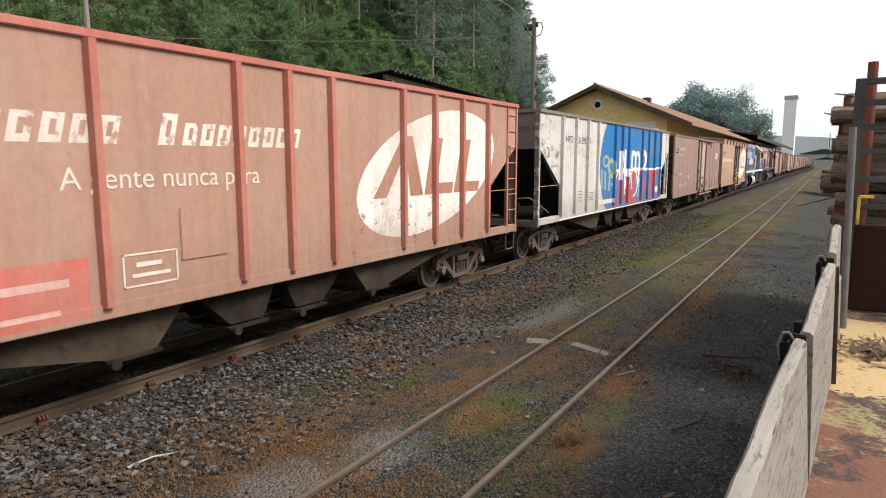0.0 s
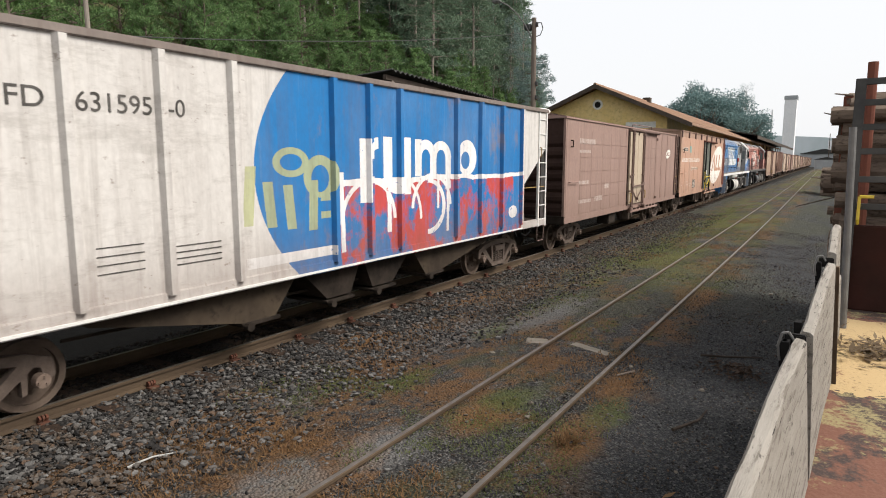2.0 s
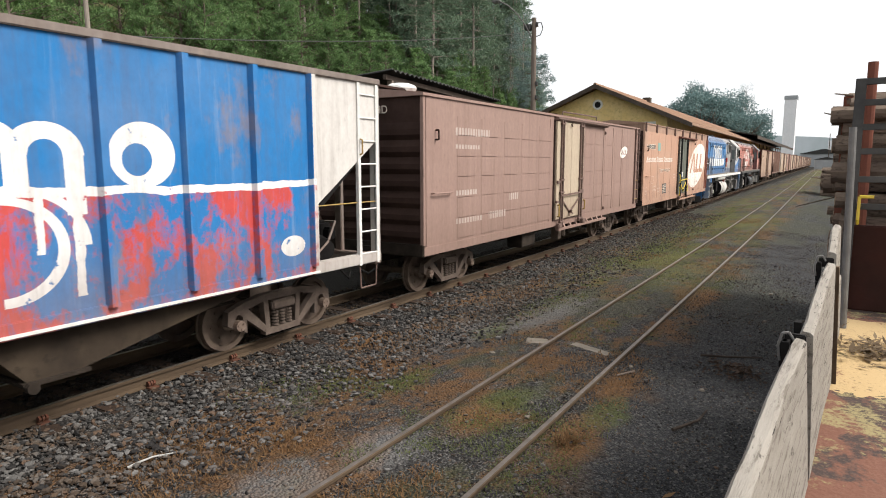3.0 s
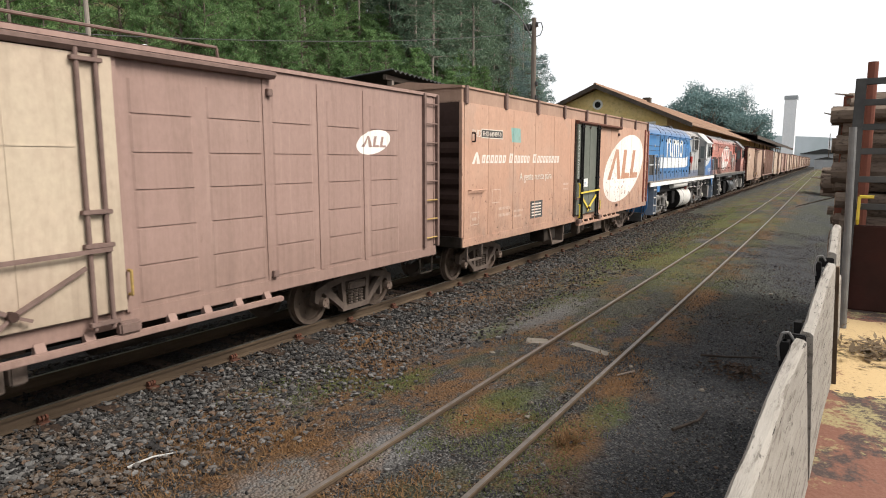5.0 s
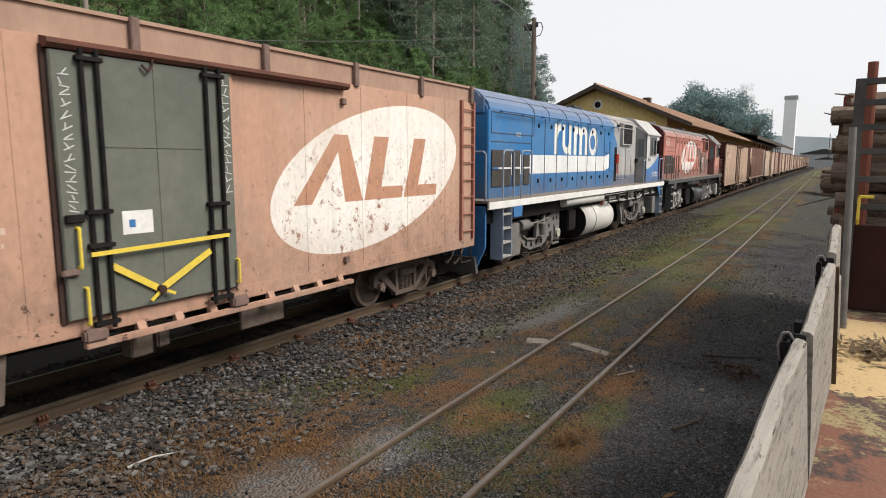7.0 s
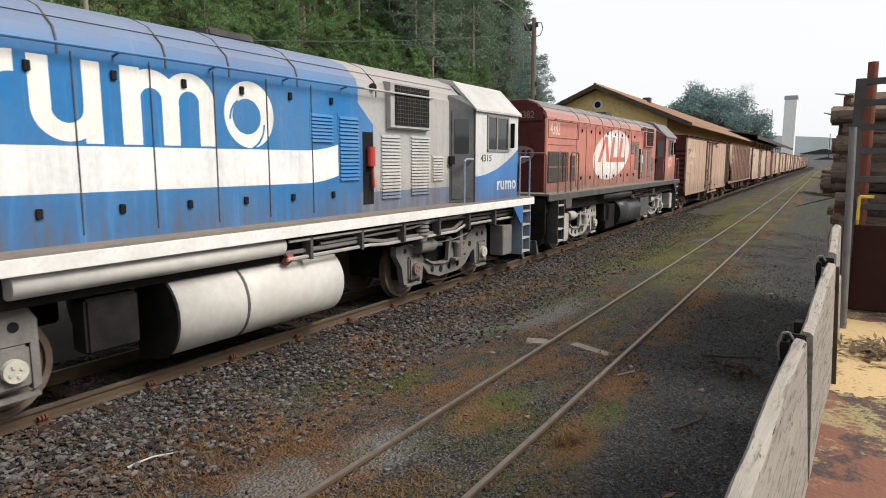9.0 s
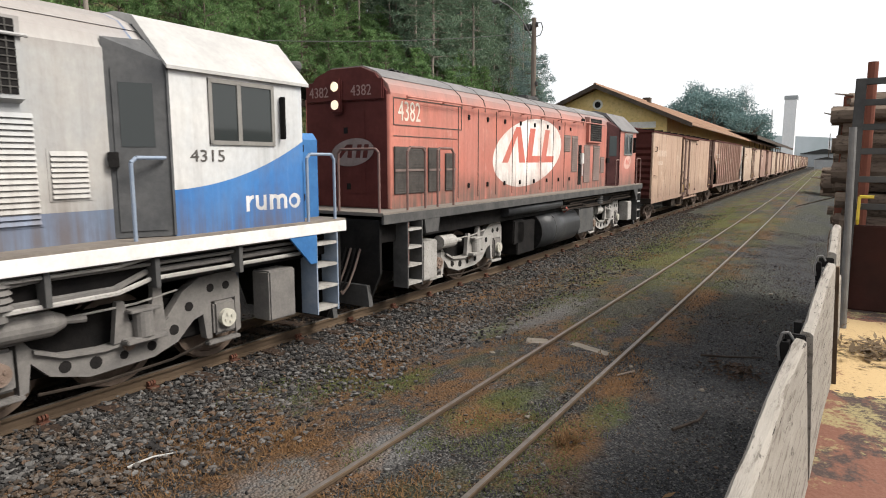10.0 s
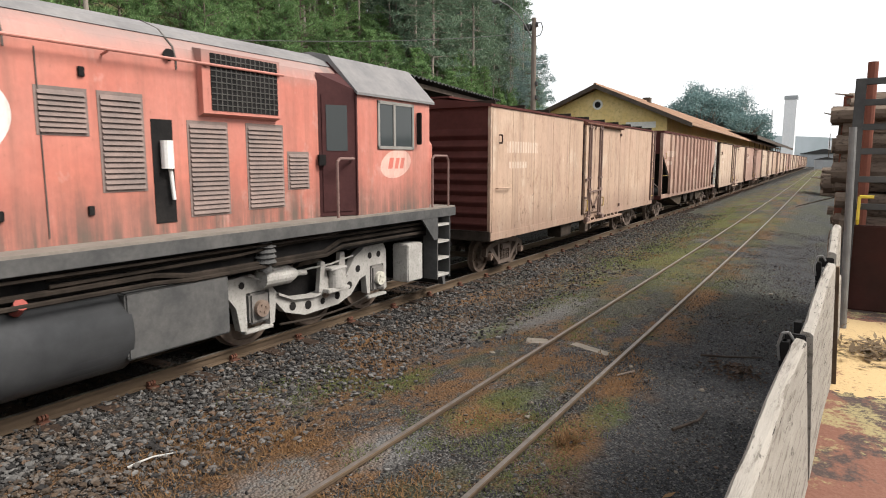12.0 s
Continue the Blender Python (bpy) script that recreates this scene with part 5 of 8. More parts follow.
        for z in (2.0, 3.42):
            part("door_latch", box(B(), H, H + 0.03, y + 0.40, y + 0.465, z, z + 0.10, 0.006), M_BLACK, t)
    for y in (2.6, 3.62, 4.9, 6.1, 7.0, 8.2, 10.02):
        part("roof_seam", prism(B(), [(H - 0.02, 3.62), (H + 0.010, 3.62), (H + 0.010, 3.745), (H - 0.04, 3.89), (0.57, 4.112), (0.25, 4.245), (-0.45, 4.245), (-0.45, 4.20), (0.24, 4.20), (0.54, 4.07), (H - 0.07, 3.86), (H - 0.02, 3.73)], "y", y - 0.010, y + 0.010), M_SEAM, t)
    part("hood_rail", rod(B(), (H + 0.125, 0.45, 3.69), (H + 0.125, 11.6, 3.72), 0.018), paint_mat, t)
    for k in range(9):
        y = 0.6 + 1.22 * k
        part("rail_bracket", rod(B(), (H - 0.01, y, 3.67), (H + 0.125, y, 3.70), 0.014), paint_mat, t)
    for ya, yb, za, zb in ((0.20, 2.58, 3.19, 3.205), (0.20, 2.58, 3.655, 3.67), (0.20, 0.215, 3.19, 3.67), (2.57, 2.585, 3.19, 3.67), (0.20, 2.4, 3.0, 3.012)):
        part("hood_step_seam", box(B(), H - 0.002, H + 0.010, ya, yb, za, zb), M_SEAM, t)
    for ya, yb in ((8.43, 8.95), (9.05, 9.57)):
        louvre(t, H, ya, yb, 2.23 if ya > 9.0 else 2.82, 3.30, louvre_mat)
    # recess drawn as a flat black plate, its shade put into the colour
    part("extinguisher_recess", box(B(), H - 0.01, H + 0.008, 9.65, 9.92, 1.85, 3.04), M_BLACK, t)
    bm = rod(B(), (H + 0.06, 9.8, 2.48), (H + 0.06, 9.8, 2.80), 0.07, 12)
    rod(bm, (H + 0.06, 9.86, 2.12), (H + 0.06, 9.83, 2.5), 0.022, 8)
    part("fire_extinguisher", bm, M_EXT if not red else M_WHITE, t, "red fire extinguisher" if not red else "pale covered extinguisher")
    louvre(t, H, 10.12, 10.72, 1.89, 3.05, louvre_mat)
    louvre(t, H, 11.01, 11.67, 1.92, 3.06, louvre_mat)
    louvre(t, H, 11.74, 12.17, 2.16, 2.70, louvre_mat)
    # air intake box with a mesh front
    g = part("intake_box", prism(B(), [(H - 0.01, 3.10), (H + 0.10, 3.14), (H + 0.10, 3.89), (H - 0.06, 3.92)], "y", 10.30, 11.55), paint_mat, t)
    part("intake_grille", box(B(), H + 0.096, H + 0.106, 10.42, 11.50, 3.18, 3.86), M_BLACK, g)
    bm = B()
    for k in range(1, 14):
        box(bm, H + 0.104, H + 0.114, 10.42 + 1.08 * k / 14 - 0.006, 10.42 + 1.08 * k / 14 + 0.006, 3.18, 3.86)
    for k in range(1, 10):
        box(bm, H + 0.104, H + 0.116, 10.42, 11.50, 3.18 + 0.68 * k / 10 - 0.006, 3.18 + 0.68 * k / 10 + 0.006)
    part("grille_mesh", bm, M_SCREENBAR, g)
    # radiator screens near the hood end
    for ya, yb, za, zb in ((0.20, 1.20, 1.98, 2.82), (1.30, 1.72, 1.98, 2.82), (1.93, 2.30, 1.98, 2.72)):
        s = part("radiator_screen", box(B(), H, H + 0.03, ya, yb, za, zb, 0.008), M_SCREEN, t)
        bm = B()
        for k in range(1, 16):
            z = za + (zb - za) * k / 16
            box(bm, H + 0.028, H + 0.036, ya + 0.02, yb - 0.02, z - 0.005, z + 0.005)
        part("screen_slats", bm, M_SCREENBAR, s)
        part("screen_bar", box(B(), H + 0.03, H + 0.045, ya, yb, 2.38, 2.42), paint_mat if not red else M_LOUVRE_R, s)
    part("exhaust_box", box(B(), -0.25, 0.25, 7.2, 8.0, 4.22, 4.34, 0.03), M_LFRAME, t)
    part("roof_horn_lamp", rod(B(), (H - 0.05, 9.95, 3.76), (H + 0.05, 9.9, 3.78), 0.06, 12), M_BLACK, t)
    # cab
    C = 1.16
    cab = [(-C, 1.72), (-C, 3.60), (-0.62, 4.16), (-0.3, 4.25), (0.3, 4.25), (0.62, 4.16), (C, 3.60), (C, 1.72)]
    c = part("cab", prism(B(), cab, "y", yc0, yc1), paint_mat, t)
    front = [(-C - 0.012, 1.74), (-C - 0.012, 3.60), (-0.62, 4.13), (0.62, 4.13), (C + 0.012, 3.60), (C + 0.012, 1.74)]
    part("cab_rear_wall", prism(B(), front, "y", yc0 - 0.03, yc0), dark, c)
    part("cab_roof", prism(B(), [(-C - 0.05, 3.57), (-C - 0.05, 3.61), (-0.64, 4.19), (-0.3, 4.275), (0.3, 4.275), (0.64, 4.19), (C + 0.05, 3.61), (C + 0.05, 3.57), (0.62, 4.1), (-0.62, 4.1)], "y", yc0 - 0.04, yc1 + 0.1), M_LGREY if red else M_CABROOF, c)
    foot = [(H - 0.01, 12.37), (C + 0.004, 12.93), (H - 0.01, 12.93)]
    bm = B()
    lo = [bm.verts.new((x, y, 1.73)) for x, y in foot]
    hi = [bm.verts.new((x, y, z)) for (x, y), z in zip(foot, (3.86, 3.63, 3.90))]
    for f in ((lo[0], lo[1], lo[2]), (hi[2], hi[1], hi[0]), (lo[0], hi[0], hi[1], lo[1]), (lo[1], hi[1], hi[2], lo[2]), (lo[2], hi[2], hi[0], lo[0])):
        bm.faces.new(f)
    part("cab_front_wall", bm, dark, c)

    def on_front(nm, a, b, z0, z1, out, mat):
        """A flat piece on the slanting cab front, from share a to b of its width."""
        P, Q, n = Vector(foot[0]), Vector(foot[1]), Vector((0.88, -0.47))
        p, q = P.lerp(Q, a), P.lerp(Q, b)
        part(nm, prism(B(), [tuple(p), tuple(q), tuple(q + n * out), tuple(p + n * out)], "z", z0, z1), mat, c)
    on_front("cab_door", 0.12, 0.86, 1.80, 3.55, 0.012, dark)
    on_front("cab_door_window", 0.22, 0.74, 2.72, 3.40, 0.018, M_CABGLASS)
    on_front("mirror_bracket", 0.0, 0.16, 2.50, 2.66, 0.09, M_BLACK)
    w = part("side_window", box(B(), C - 0.03, C + 0.008, 13.48, 14.42, 2.80, 3.50), M_CABGLASS, c)
    bm = B()
    for a, b, d, e in ((13.44, 14.46, 2.76, 2.81), (13.44, 14.46, 3.48, 3.53), (13.44, 13.49, 2.76, 3.53), (14.41, 14.46, 2.76, 3.53), (13.86, 13.92, 2.8, 3.5)):
        box(bm, C - 0.01, C + 0.022, a, b, d, e)
    part("window_frame", bm, M_LOUVRE, w)
    part("window_mirror", box(B(), C + 0.01, C + 0.11, 14.55, 14.58, 2.85, 3.4, 0.01), M_BLACK, c)
    for k, x in enumerate((-0.12, 0.12, 0.3)):
        bm = rod(B(), (x, yc1 - 0.2, 4.26 - 0.05 * k), (x, yc1 + 0.42 + 0.1 * k, 4.22 - 0.10 * k), 0.03, 10, 0.045)
        rod(bm, (x, yc1 + 0.42 + 0.1 * k, 4.22 - 0.10 * k), (x, yc1 + 0.60 + 0.1 * k, 4.20 - 0.11 * k), 0.045, 14, 0.115)
        box(bm, x - 0.03, x + 0.03, yc1 - 0.22, yc1 - 0.12, 4.08, 4.28)
        part("air_horn", bm, M_LFRAME, c)
    # short nose
    part("nose", prism(B(), [(-0.94, 1.72), (-0.94, 2.86), (-0.84, 2.98), (0.66, 2.98), (0.74, 2.88), (0.74, 1.72)], "y", yc1, ye - 0.02), paint_mat if red else M_NOSEBLUE, t)
    for z in (2.42, 2.56):
        part("nose_vent", box(B(), 0.738, 0.762, 15.04, 15.22, z, z + 0.03, 0.004), M_LFRAME, t)
    for z in (1.98, 2.70):
        part("nose_latch", box(B(), 0.74, 0.765, 15.34, 15.42, z, z + 0.10, 0.006), M_BLACK, t)
    # handrails
    def rail(pts, nm="handrail"):
        part(nm, pipe(B(), pts, 0.022, 8), ladder_mat, t)
    for s in (-1, 1):
        x = s * (D - 0.05)
        rail([(x, 0.12, 0.75), (x, 0.12, 2.72), (x, 0.2, 2.8), (x, 0.6, 2.8), (x, 0.68, 2.72), (x, 0.68, 1.72)])
        rail([(x, 1.1, 1.72), (x, 1.1, 2.75), (x, 1.16, 2.8), (x, 1.6, 2.8), (x, 1.68, 2.72), (x, 1.68, 1.72)])
        rail([(x, 12.4, 1.72), (x, 12.4, 2.55), (x, 12.46, 2.6), (s * C, 12.84, 2.6)])
        rail([(x, 15.0, 1.72), (x, 15.0, 2.6), (x, 15.06, 2.66), (x, 15.5, 2.66), (x, 15.56, 2.58), (x, 15.56, 0.9)])
        rail([(s * 0.3, -0.62, 1.72), (s * 0.3, -0.62, 2.7), (s * 0.36, -0.62, 2.76), (s * 1.1, -0.62, 2.76), (s * 1.16, -0.62, 2.7), (s * 1.16, -0.62, 1.72)])
        part("sill_gusset", prism(B(), [(0.55, 1.66), (1.12, 1.66), (1.04, 1.28), (0.62, 1.28)], "x", s * (D - 0.03), s * (D + 0.004)), M_LFRAME if red else M_NOSEBLUE, t)
        part("sill_gusset", prism(B(), [(14.55, 1.56), (15.1, 1.56), (15.1, 1.12), (14.98, 1.12)], "x", s * (D - 0.03), s * (D + 0.004)), M_LFRAME if red else M_NOSEBLUE, t)
        # steps at the corners
        for ya, yb in ((0.05, 0.50), (15.1, 15.54)):
            st = new("steps")
            st.parent = t
            st.empty_display_size = 0.1
            bm = B()
            for y in (ya, yb):
                prism(bm, [(min(s * 0.95, s * D), 1.66), (max(s * 0.95, s * D), 1.66), (max(s * 0.95, s * D), 0.36), (min(s * 0.95, s * D), 0.36)], "y", y - 0.012, y + 0.012)
            part("step_side", bm, ladder_mat if not red else M_LFRAME, st)
            for z in (0.40, 0.72, 1.04, 1.36):
                part("step", box(B(), min(s * 0.96, s * (D - 0.005)), max(s * 0.96, s * (D - 0.005)), ya + 0.012, yb - 0.012, z, z + 0.04), M_LTRUCK_W, st)
    for y, d in ((-0.6, -1), (ye - 0.05, 1)):
        part("pilot_plate", prism(B(), [(-D + 0.1, 1.6), (D - 0.1, 1.6), (D - 0.1, 0.7), (0.9, 0.16), (-0.9, 0.16), (-D + 0.1, 0.7)], "y", y - 0.03, y + 0.03), M_BLACK if red or d > 0 else M_NOSEBLUE, t)
        part("plough", prism(B(), [(-1.0, 0.14), (1.0, 0.14), (0.95, 0.5), (-0.95, 0.5)], "y", y + d * 0.02, y + d * 0.12), M_LFRAME, t)
        for k, x in enumerate((0.45, 0.55, 0.65, 0.75)):
            part("jumper_hose", pipe(B(), [(x, y + d * 0.03, 1.1), (x - 0.02, y + d * 0.15, 0.8), (x - 0.08, y + d * 0.26, 0.5), (x - 0.16, y + d * 0.32, 0.36), (x - 0.26, y + d * 0.26, 0.4)], 0.02), M_GREYEND if k % 2 else M_BLACK, t)
        coupler(t, y, d)
    # tank, reservoirs and pipes between the bogies
    ya, yb = tank
    for s in (-1, 1):
        arc = [(s * (0.72 + 0.46 * math.sin(a)), 0.74 - 0.50 * math.cos(a)) for a in (math.pi * k / 16 for k in range(17))]
        bm = prism(B(), [(s * 0.4, 0.24)] + arc + [(s * 0.4, 1.24)], "y", ya, yb)
        part("fuel_tank", bm, tank_mat, t, "dusty rounded fuel tank", smooth_sides=True)
        part("tank_band", prism(B(), [(s * (0.72 + 0.468 * math.sin(a)), 0.74 - 0.508 * math.cos(a)) for a in (math.pi * (k + 1) / 18 for k in range(17))] + [(s * (0.72 + 0.44 * math.sin(a)), 0.74 - 0.48 * math.cos(a)) for a in (math.pi * (17 - k) / 18 for k in range(17))], "y", ya + 1.0, ya + 1.04), M_LFRAME, t)
        part("filler_cap", rod(B(), (s * 1.04, yb - 1.08, 1.17), (s * 1.16, yb - 1.08, 1.25), 0.06, 12), M_CAPRED, t, "dull red filler cap")
        if side_box:
            part("side_box", box(B(), min(s * 0.6, s * 1.14), max(s * 0.6, s * 1.14), yb - 0.06, yb + 1.30, 0.42, 1.16, 0.02), M_LFRAME, t)
            part("tank_skirt", box(B(), min(s * 0.5, s * 1.0), max(s * 0.5, s * 1.0), ya - 1.1, ya - 0.05, 0.28, 1.1, 0.02), M_BLACK, t)
        bm = rod(B(), (s * 1.08, 4.16, 1.42), (s * 1.08, 7.55, 1.42), 0.135, 20)
        part("main_reservoir", bm, tank_mat, t, smooth_sides=True)
        part("tank_end", prism(B(), [(s * 0.4, 0.2)] + [(s * (0.72 + 0.478 * math.sin(a)), 0.74 - 0.518 * math.cos(a)) for a in (math.pi * k / 16 for k in range(17))] + [(s * 0.4, 1.26)], "y", ya - 0.035, ya), M_BLACK, t, "black tank end plate")
        for k, (x, z) in enumerate(((1.12, 1.36), (1.05, 1.42), (0.98, 1.30))):
            part("brake_pipe", pipe(B(), [(s * x, 8.3, z), (s * x, 10.6, z + 0.02), (s * x, 11.4, z + 0.08), (s * x, 14.8, z + 0.08)], 0.022), M_UNDER if red else M_LTRUCK_B, t)
        for k, (x, z) in enumerate(((1.20, 1.47), (1.16, 1.22), (1.10, 1.30))):
            part("air_pipe", pipe(B(), [(s * x, 7.6, z), (s * x, 9.4, z), (s * (x - 0.03), 9.9, z - 0.04 * k), (s * (x - 0.03), 12.2, z - 0.04 * k), (s * (x - 0.05), 12.6, z + 0.05), (s * (x - 0.05), 14.9, z + 0.05)], 0.02 + 0.008 * k), M_UNDER if red else M_LTRUCK_W if k < 2 else M_LTRUCK_B, t)
        for k in range(0 if red else 6):
            part("pipe_clamp", box(B(), min(s * 1.05, s * 1.22), max(s * 1.05, s * 1.22), 8.0 + 1.15 * k, 8.06 + 1.15 * k, 1.18, 1.54, 0.004), M_LFRAME, t)
        part("sandbox", box(B(), min(s * 0.8, s * 1.14), max(s * 0.8, s * 1.14), 0.72, 1.2, 0.36, 1.1, 0.02), bogie_mat, t)
        part("sandbox", box(B(), min(s * 0.8, s * 1.14), max(s * 0.8, s * 1.14), 14.3, 14.78, 0.42, 1.1, 0.02), bogie_mat, t)
        part("equipment_rack", box(B(), min(s * 0.7, s * 1.0), max(s * 0.7, s * 1.0), 4.9, 5.5, 0.55, 1.15, 0.03), M_BLACK, t)
        bm = B()
        for k in range(4):
            rod(bm, (s * 1.06, 11.08, 1.22 + 0.07 * k), (s * 1.06, 11.08, 1.265 + 0.07 * k), 0.15, 16, 0.125)
        rod(bm, (s * 1.06, 11.08, 1.10), (s * 1.06, 11.08, 1.52), 0.10, 12)
        part("traction_air_bellows", bm, M_LFRAME if red else M_LTRUCK_B, t)
    # writing
    if red:
        lettering(number, 0.49, side_text(H + 0.004, 0.34, 3.28), number_mat, t, squeeze=0.74)
    else:
        lettering(number, 0.2, side_text(C + 0.006, 13.16, 2.56), number_mat, t, squeeze=1.25)
        lettering(number, 0.15, side_text(H + 0.004, 1.5, 3.15), M_PALEINK, t)
    for yc in (2.92, 12.45):
        loco_bogie(t, yc, bogie_mat)
        for d in (-1.33, 0, 1.31):
            SPINNERS.append((wheelset(t, yc + d, 0.53), 0.53))
    return t


M_CAPRED = mottled("dull_red_cap", (0.30, 0.06, 0.045), (0.20, 0.05, 0.04), 8, 0.7)
M_SEAM = mottled("grimy_seam", (0.075, 0.066, 0.06), (0.11, 0.095, 0.085), 5, 0.85, 0, 0)
# pale emblem paint, dimmed in colour for the shade on the hood end
M_ENDOVAL = mottled("shaded_oval_paint", (0.20, 0.16, 0.15), (0.26, 0.21, 0.20), 5, 0.8)
M_WALK = mottled("dusty_walkway", (0.17, 0.148, 0.128), (0.22, 0.192, 0.165), 3, 0.9, 0, 0.3)
# hood end and its lettering: shade put into the colour
M_HOODEND = mottled("shaded_red_hood_end", (0.075, 0.02, 0.018), (0.105, 0.03, 0.026), 1.8, 0.6, 0, 0.2)
M_DIMINK = mottled("shaded_lettering", (0.30, 0.20, 0.18), (0.24, 0.16, 0.15), 6, 0.8, 0, 0)
M_SCREENBAR = mottled("screen_wire", (0.07, 0.067, 0.062), (0.10, 0.095, 0.088), 8, 0.7, 0.3, 0)
M_CABROOF = mottled("white_cab_roof", (0.44, 0.43, 0.41), (0.36, 0.35, 0.335), 2, 0.7)
M_NOSEBLUE = mottled("blue_nose_paint", (0.03, 0.12, 0.30), (0.05, 0.17, 0.38), 2.5, 0.6)


# ---- the train ----
def rank(o):
    """Pose of a vehicle whose near end is o metres along the train at the start."""
    return vehicle_pose(o, 0.0, 15.0)


def vehicle_pose(o, t, length):
    y = o - travelled(t)
    dx = bend(y + length) - bend(y)
    return pose(MAIN + bend(y), y, 0, 0, 0, math.degrees(math.atan2(-dx, length)))


TRAIN = []


def build_train():
    def add(o, ob):
        TRAIN.append((o, ob))
        return ob
    ribs_r = [1.5, 2.5, 3.6, 4.66, 6.42, 7.26, 8.11, 9.88, 10.87, 11.86, 12.92]
    t = add(-1.1, hopper("hopper_wagon", rank(-1.1), 14.4, ribs_r, M_REDHOP, M_REDRIB, M_REDEND,
            "faded red-brown steel hopper wagon with a pale oval emblem", M_STIRRUP))
    lettering("A gente nunca pára", 0.315, side_text(W - 0.006, 4.28, 2.29), M_PALEINK, t)
    part("service_hatch", box(B(), W - 0.012, W + 0.006, 5.55, 6.2, 1.45, 2.05, 0.01), M_REDHOP, t)
    bm = B()
    for a, b, c, d in ((4.85, 5.5, 1.58, 1.6), (4.85, 5.5, 1.24, 1.26), (4.85, 4.87, 1.24, 1.6), (5.48, 5.5, 1.24, 1.6), (5.0, 5.3, 1.45, 1.5), (4.95, 5.4, 1.34, 1.38)):
        box(bm, W - 0.012, W - 0.004, a, b, c, d)
    part("stencil_panel", bm, M_PALEINK, t)
    ribs_h = [1.52, 2.58, 3.59, 4.55, 6.34, 7.17, 7.98, 9.84, 10.81, 11.8, 12.81]
    t = add(14.53, hopper("hopper_wagon", rank(14.53), 14.36, ribs_h, M_WHITEHOP, M_WHITEHOP, M_GREYEND,
            "dirty white hopper wagon with blue paint and red graffiti", M_WHITE))
    lettering("HFD", 0.27, side_text(W - 0.006, 1.84, 3.06), M_INK, t, squeeze=1.1)
    lettering("631595", 0.27, side_text(W - 0.006, 2.68, 3.05), M_INK, t, squeeze=1.02)
    lettering("-0", 0.27, side_text(W - 0.006, 3.68, 3.05), M_INK, t)
    lettering("HFD 631595 0", 0.2, end_text(-0.1, 0.055, 3.28), M_INK, t, squeeze=1.05)
    bm = B()
    for k in range(4):
        box(bm, W - 0.012, W - 0.005, 2.78, 3.3, 1.42 + 0.09 * k, 1.432 + 0.09 * k)
        box(bm, W - 0.012, W - 0.005, 3.65, 4.3, 1.40 + 0.07 * k, 1.415 + 0.07 * k)
    part("stencil_lines", bm, M_INK, t)
    part("sill_edge", box(B(), W + 0.008, W + 0.03, 1.4, 12.9, 0.98, 1.01), M_WHITE, t)
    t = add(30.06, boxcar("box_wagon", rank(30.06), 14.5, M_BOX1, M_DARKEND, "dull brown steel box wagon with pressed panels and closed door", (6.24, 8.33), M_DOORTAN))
    lettering("FHD", 0.2, end_text(0.15, 0.042, 3.42), M_PALEINK, t)
    part("roof_pipe", pipe(B(), [(W - 0.05, 6.9, 3.74), (W - 0.05, 6.92, 3.86), (W - 0.05, 9.7, 3.88), (W - 0.05, 9.72, 3.74)], 0.018), M_LADDER_B, t)
    rnd = random.Random(2)
    bm = B()
    bmesh.ops.create_icosphere(bm, subdivisions=2, radius=0.28)
    for v in bm.verts:
        v.co = (v.co.x * 1.3, v.co.y * 1.0 + 1.2, v.co.z * 0.4 * rnd.uniform(0.8, 1.2) + 3.98)
    part("roof_bundle", bm, M_WHITE, t, "white plastic bundle on the roof")
    t = add(45.33, boxcar("box_wagon", rank(45.33), 14.65, M_BOX2, M_DARKEND, "rusty orange box wagon with a dark sliding door and oval emblem", (6.42, 8.45), M_DOOR, upper=True, panels=False))
    bm = prism(B(), [(4.80, 0.86), (4.86, 0.86), (5.10, 0.40), (5.80, 0.40), (5.86, 0.86), (5.92, 0.86), (5.86, 0.36), (5.06, 0.36)], "x", 0.92, 1.20)
    part("side_step", bm, M_TRUCK, t, "rusty hanging step")
    part("side_step", box(B(), 1.12, 1.16, 8.62, 9.36, 0.42, 0.72, 0.01), M_TRUCK, t, "rusty hanging plate")
    for a, b in ((0.30, 0.34), (0.92, 0.96)):
        part("foot_stirrup", box(B(), W - 0.05, W + 0.01, a, b, 0.55, 0.9, 0.005), M_TRUCK, t)
    part("foot_stirrup", box(B(), W - 0.05, W + 0.01, 0.34, 0.92, 0.53, 0.57, 0.005), M_TRUCK, t)
    lettering("FHD", 0.2, side_text(W + 0.004, 0.49, 3.05), M_PALEINK, t)
    bm = B()
    for a, b, c, d in ((0.87, 1.87, 3.20, 3.22), (0.87, 1.87, 3.03, 3.05), (0.87, 0.89, 3.03, 3.22), (1.85, 1.87, 3.03, 3.22)):
        box(bm, W - 0.003, W + 0.005, a, b, c, d)
    part("number_frame", bm, M_PALEINK, t)
    part("number_field", box(B(), W - 0.003, W + 0.007, 0.89, 1.85, 3.05, 3.20), M_INK, t)
    lettering("FHD-640497-9", 0.14, side_text(W + 0.008, 0.93, 3.075), M_PALEINK, t)
    lettering("A gente nunca pára", 0.25, side_text(W + 0.008, 2.76, 2.12), M_PALEINK, t)
    bm = B()
    for k in range(5):
        for j in range(3):
            box(bm, W - 0.003, W + 0.007, 3.5 + 0.2 * j, 3.66 + 0.2 * j, 1.235 + 0.07 * k, 1.265 + 0.07 * k)
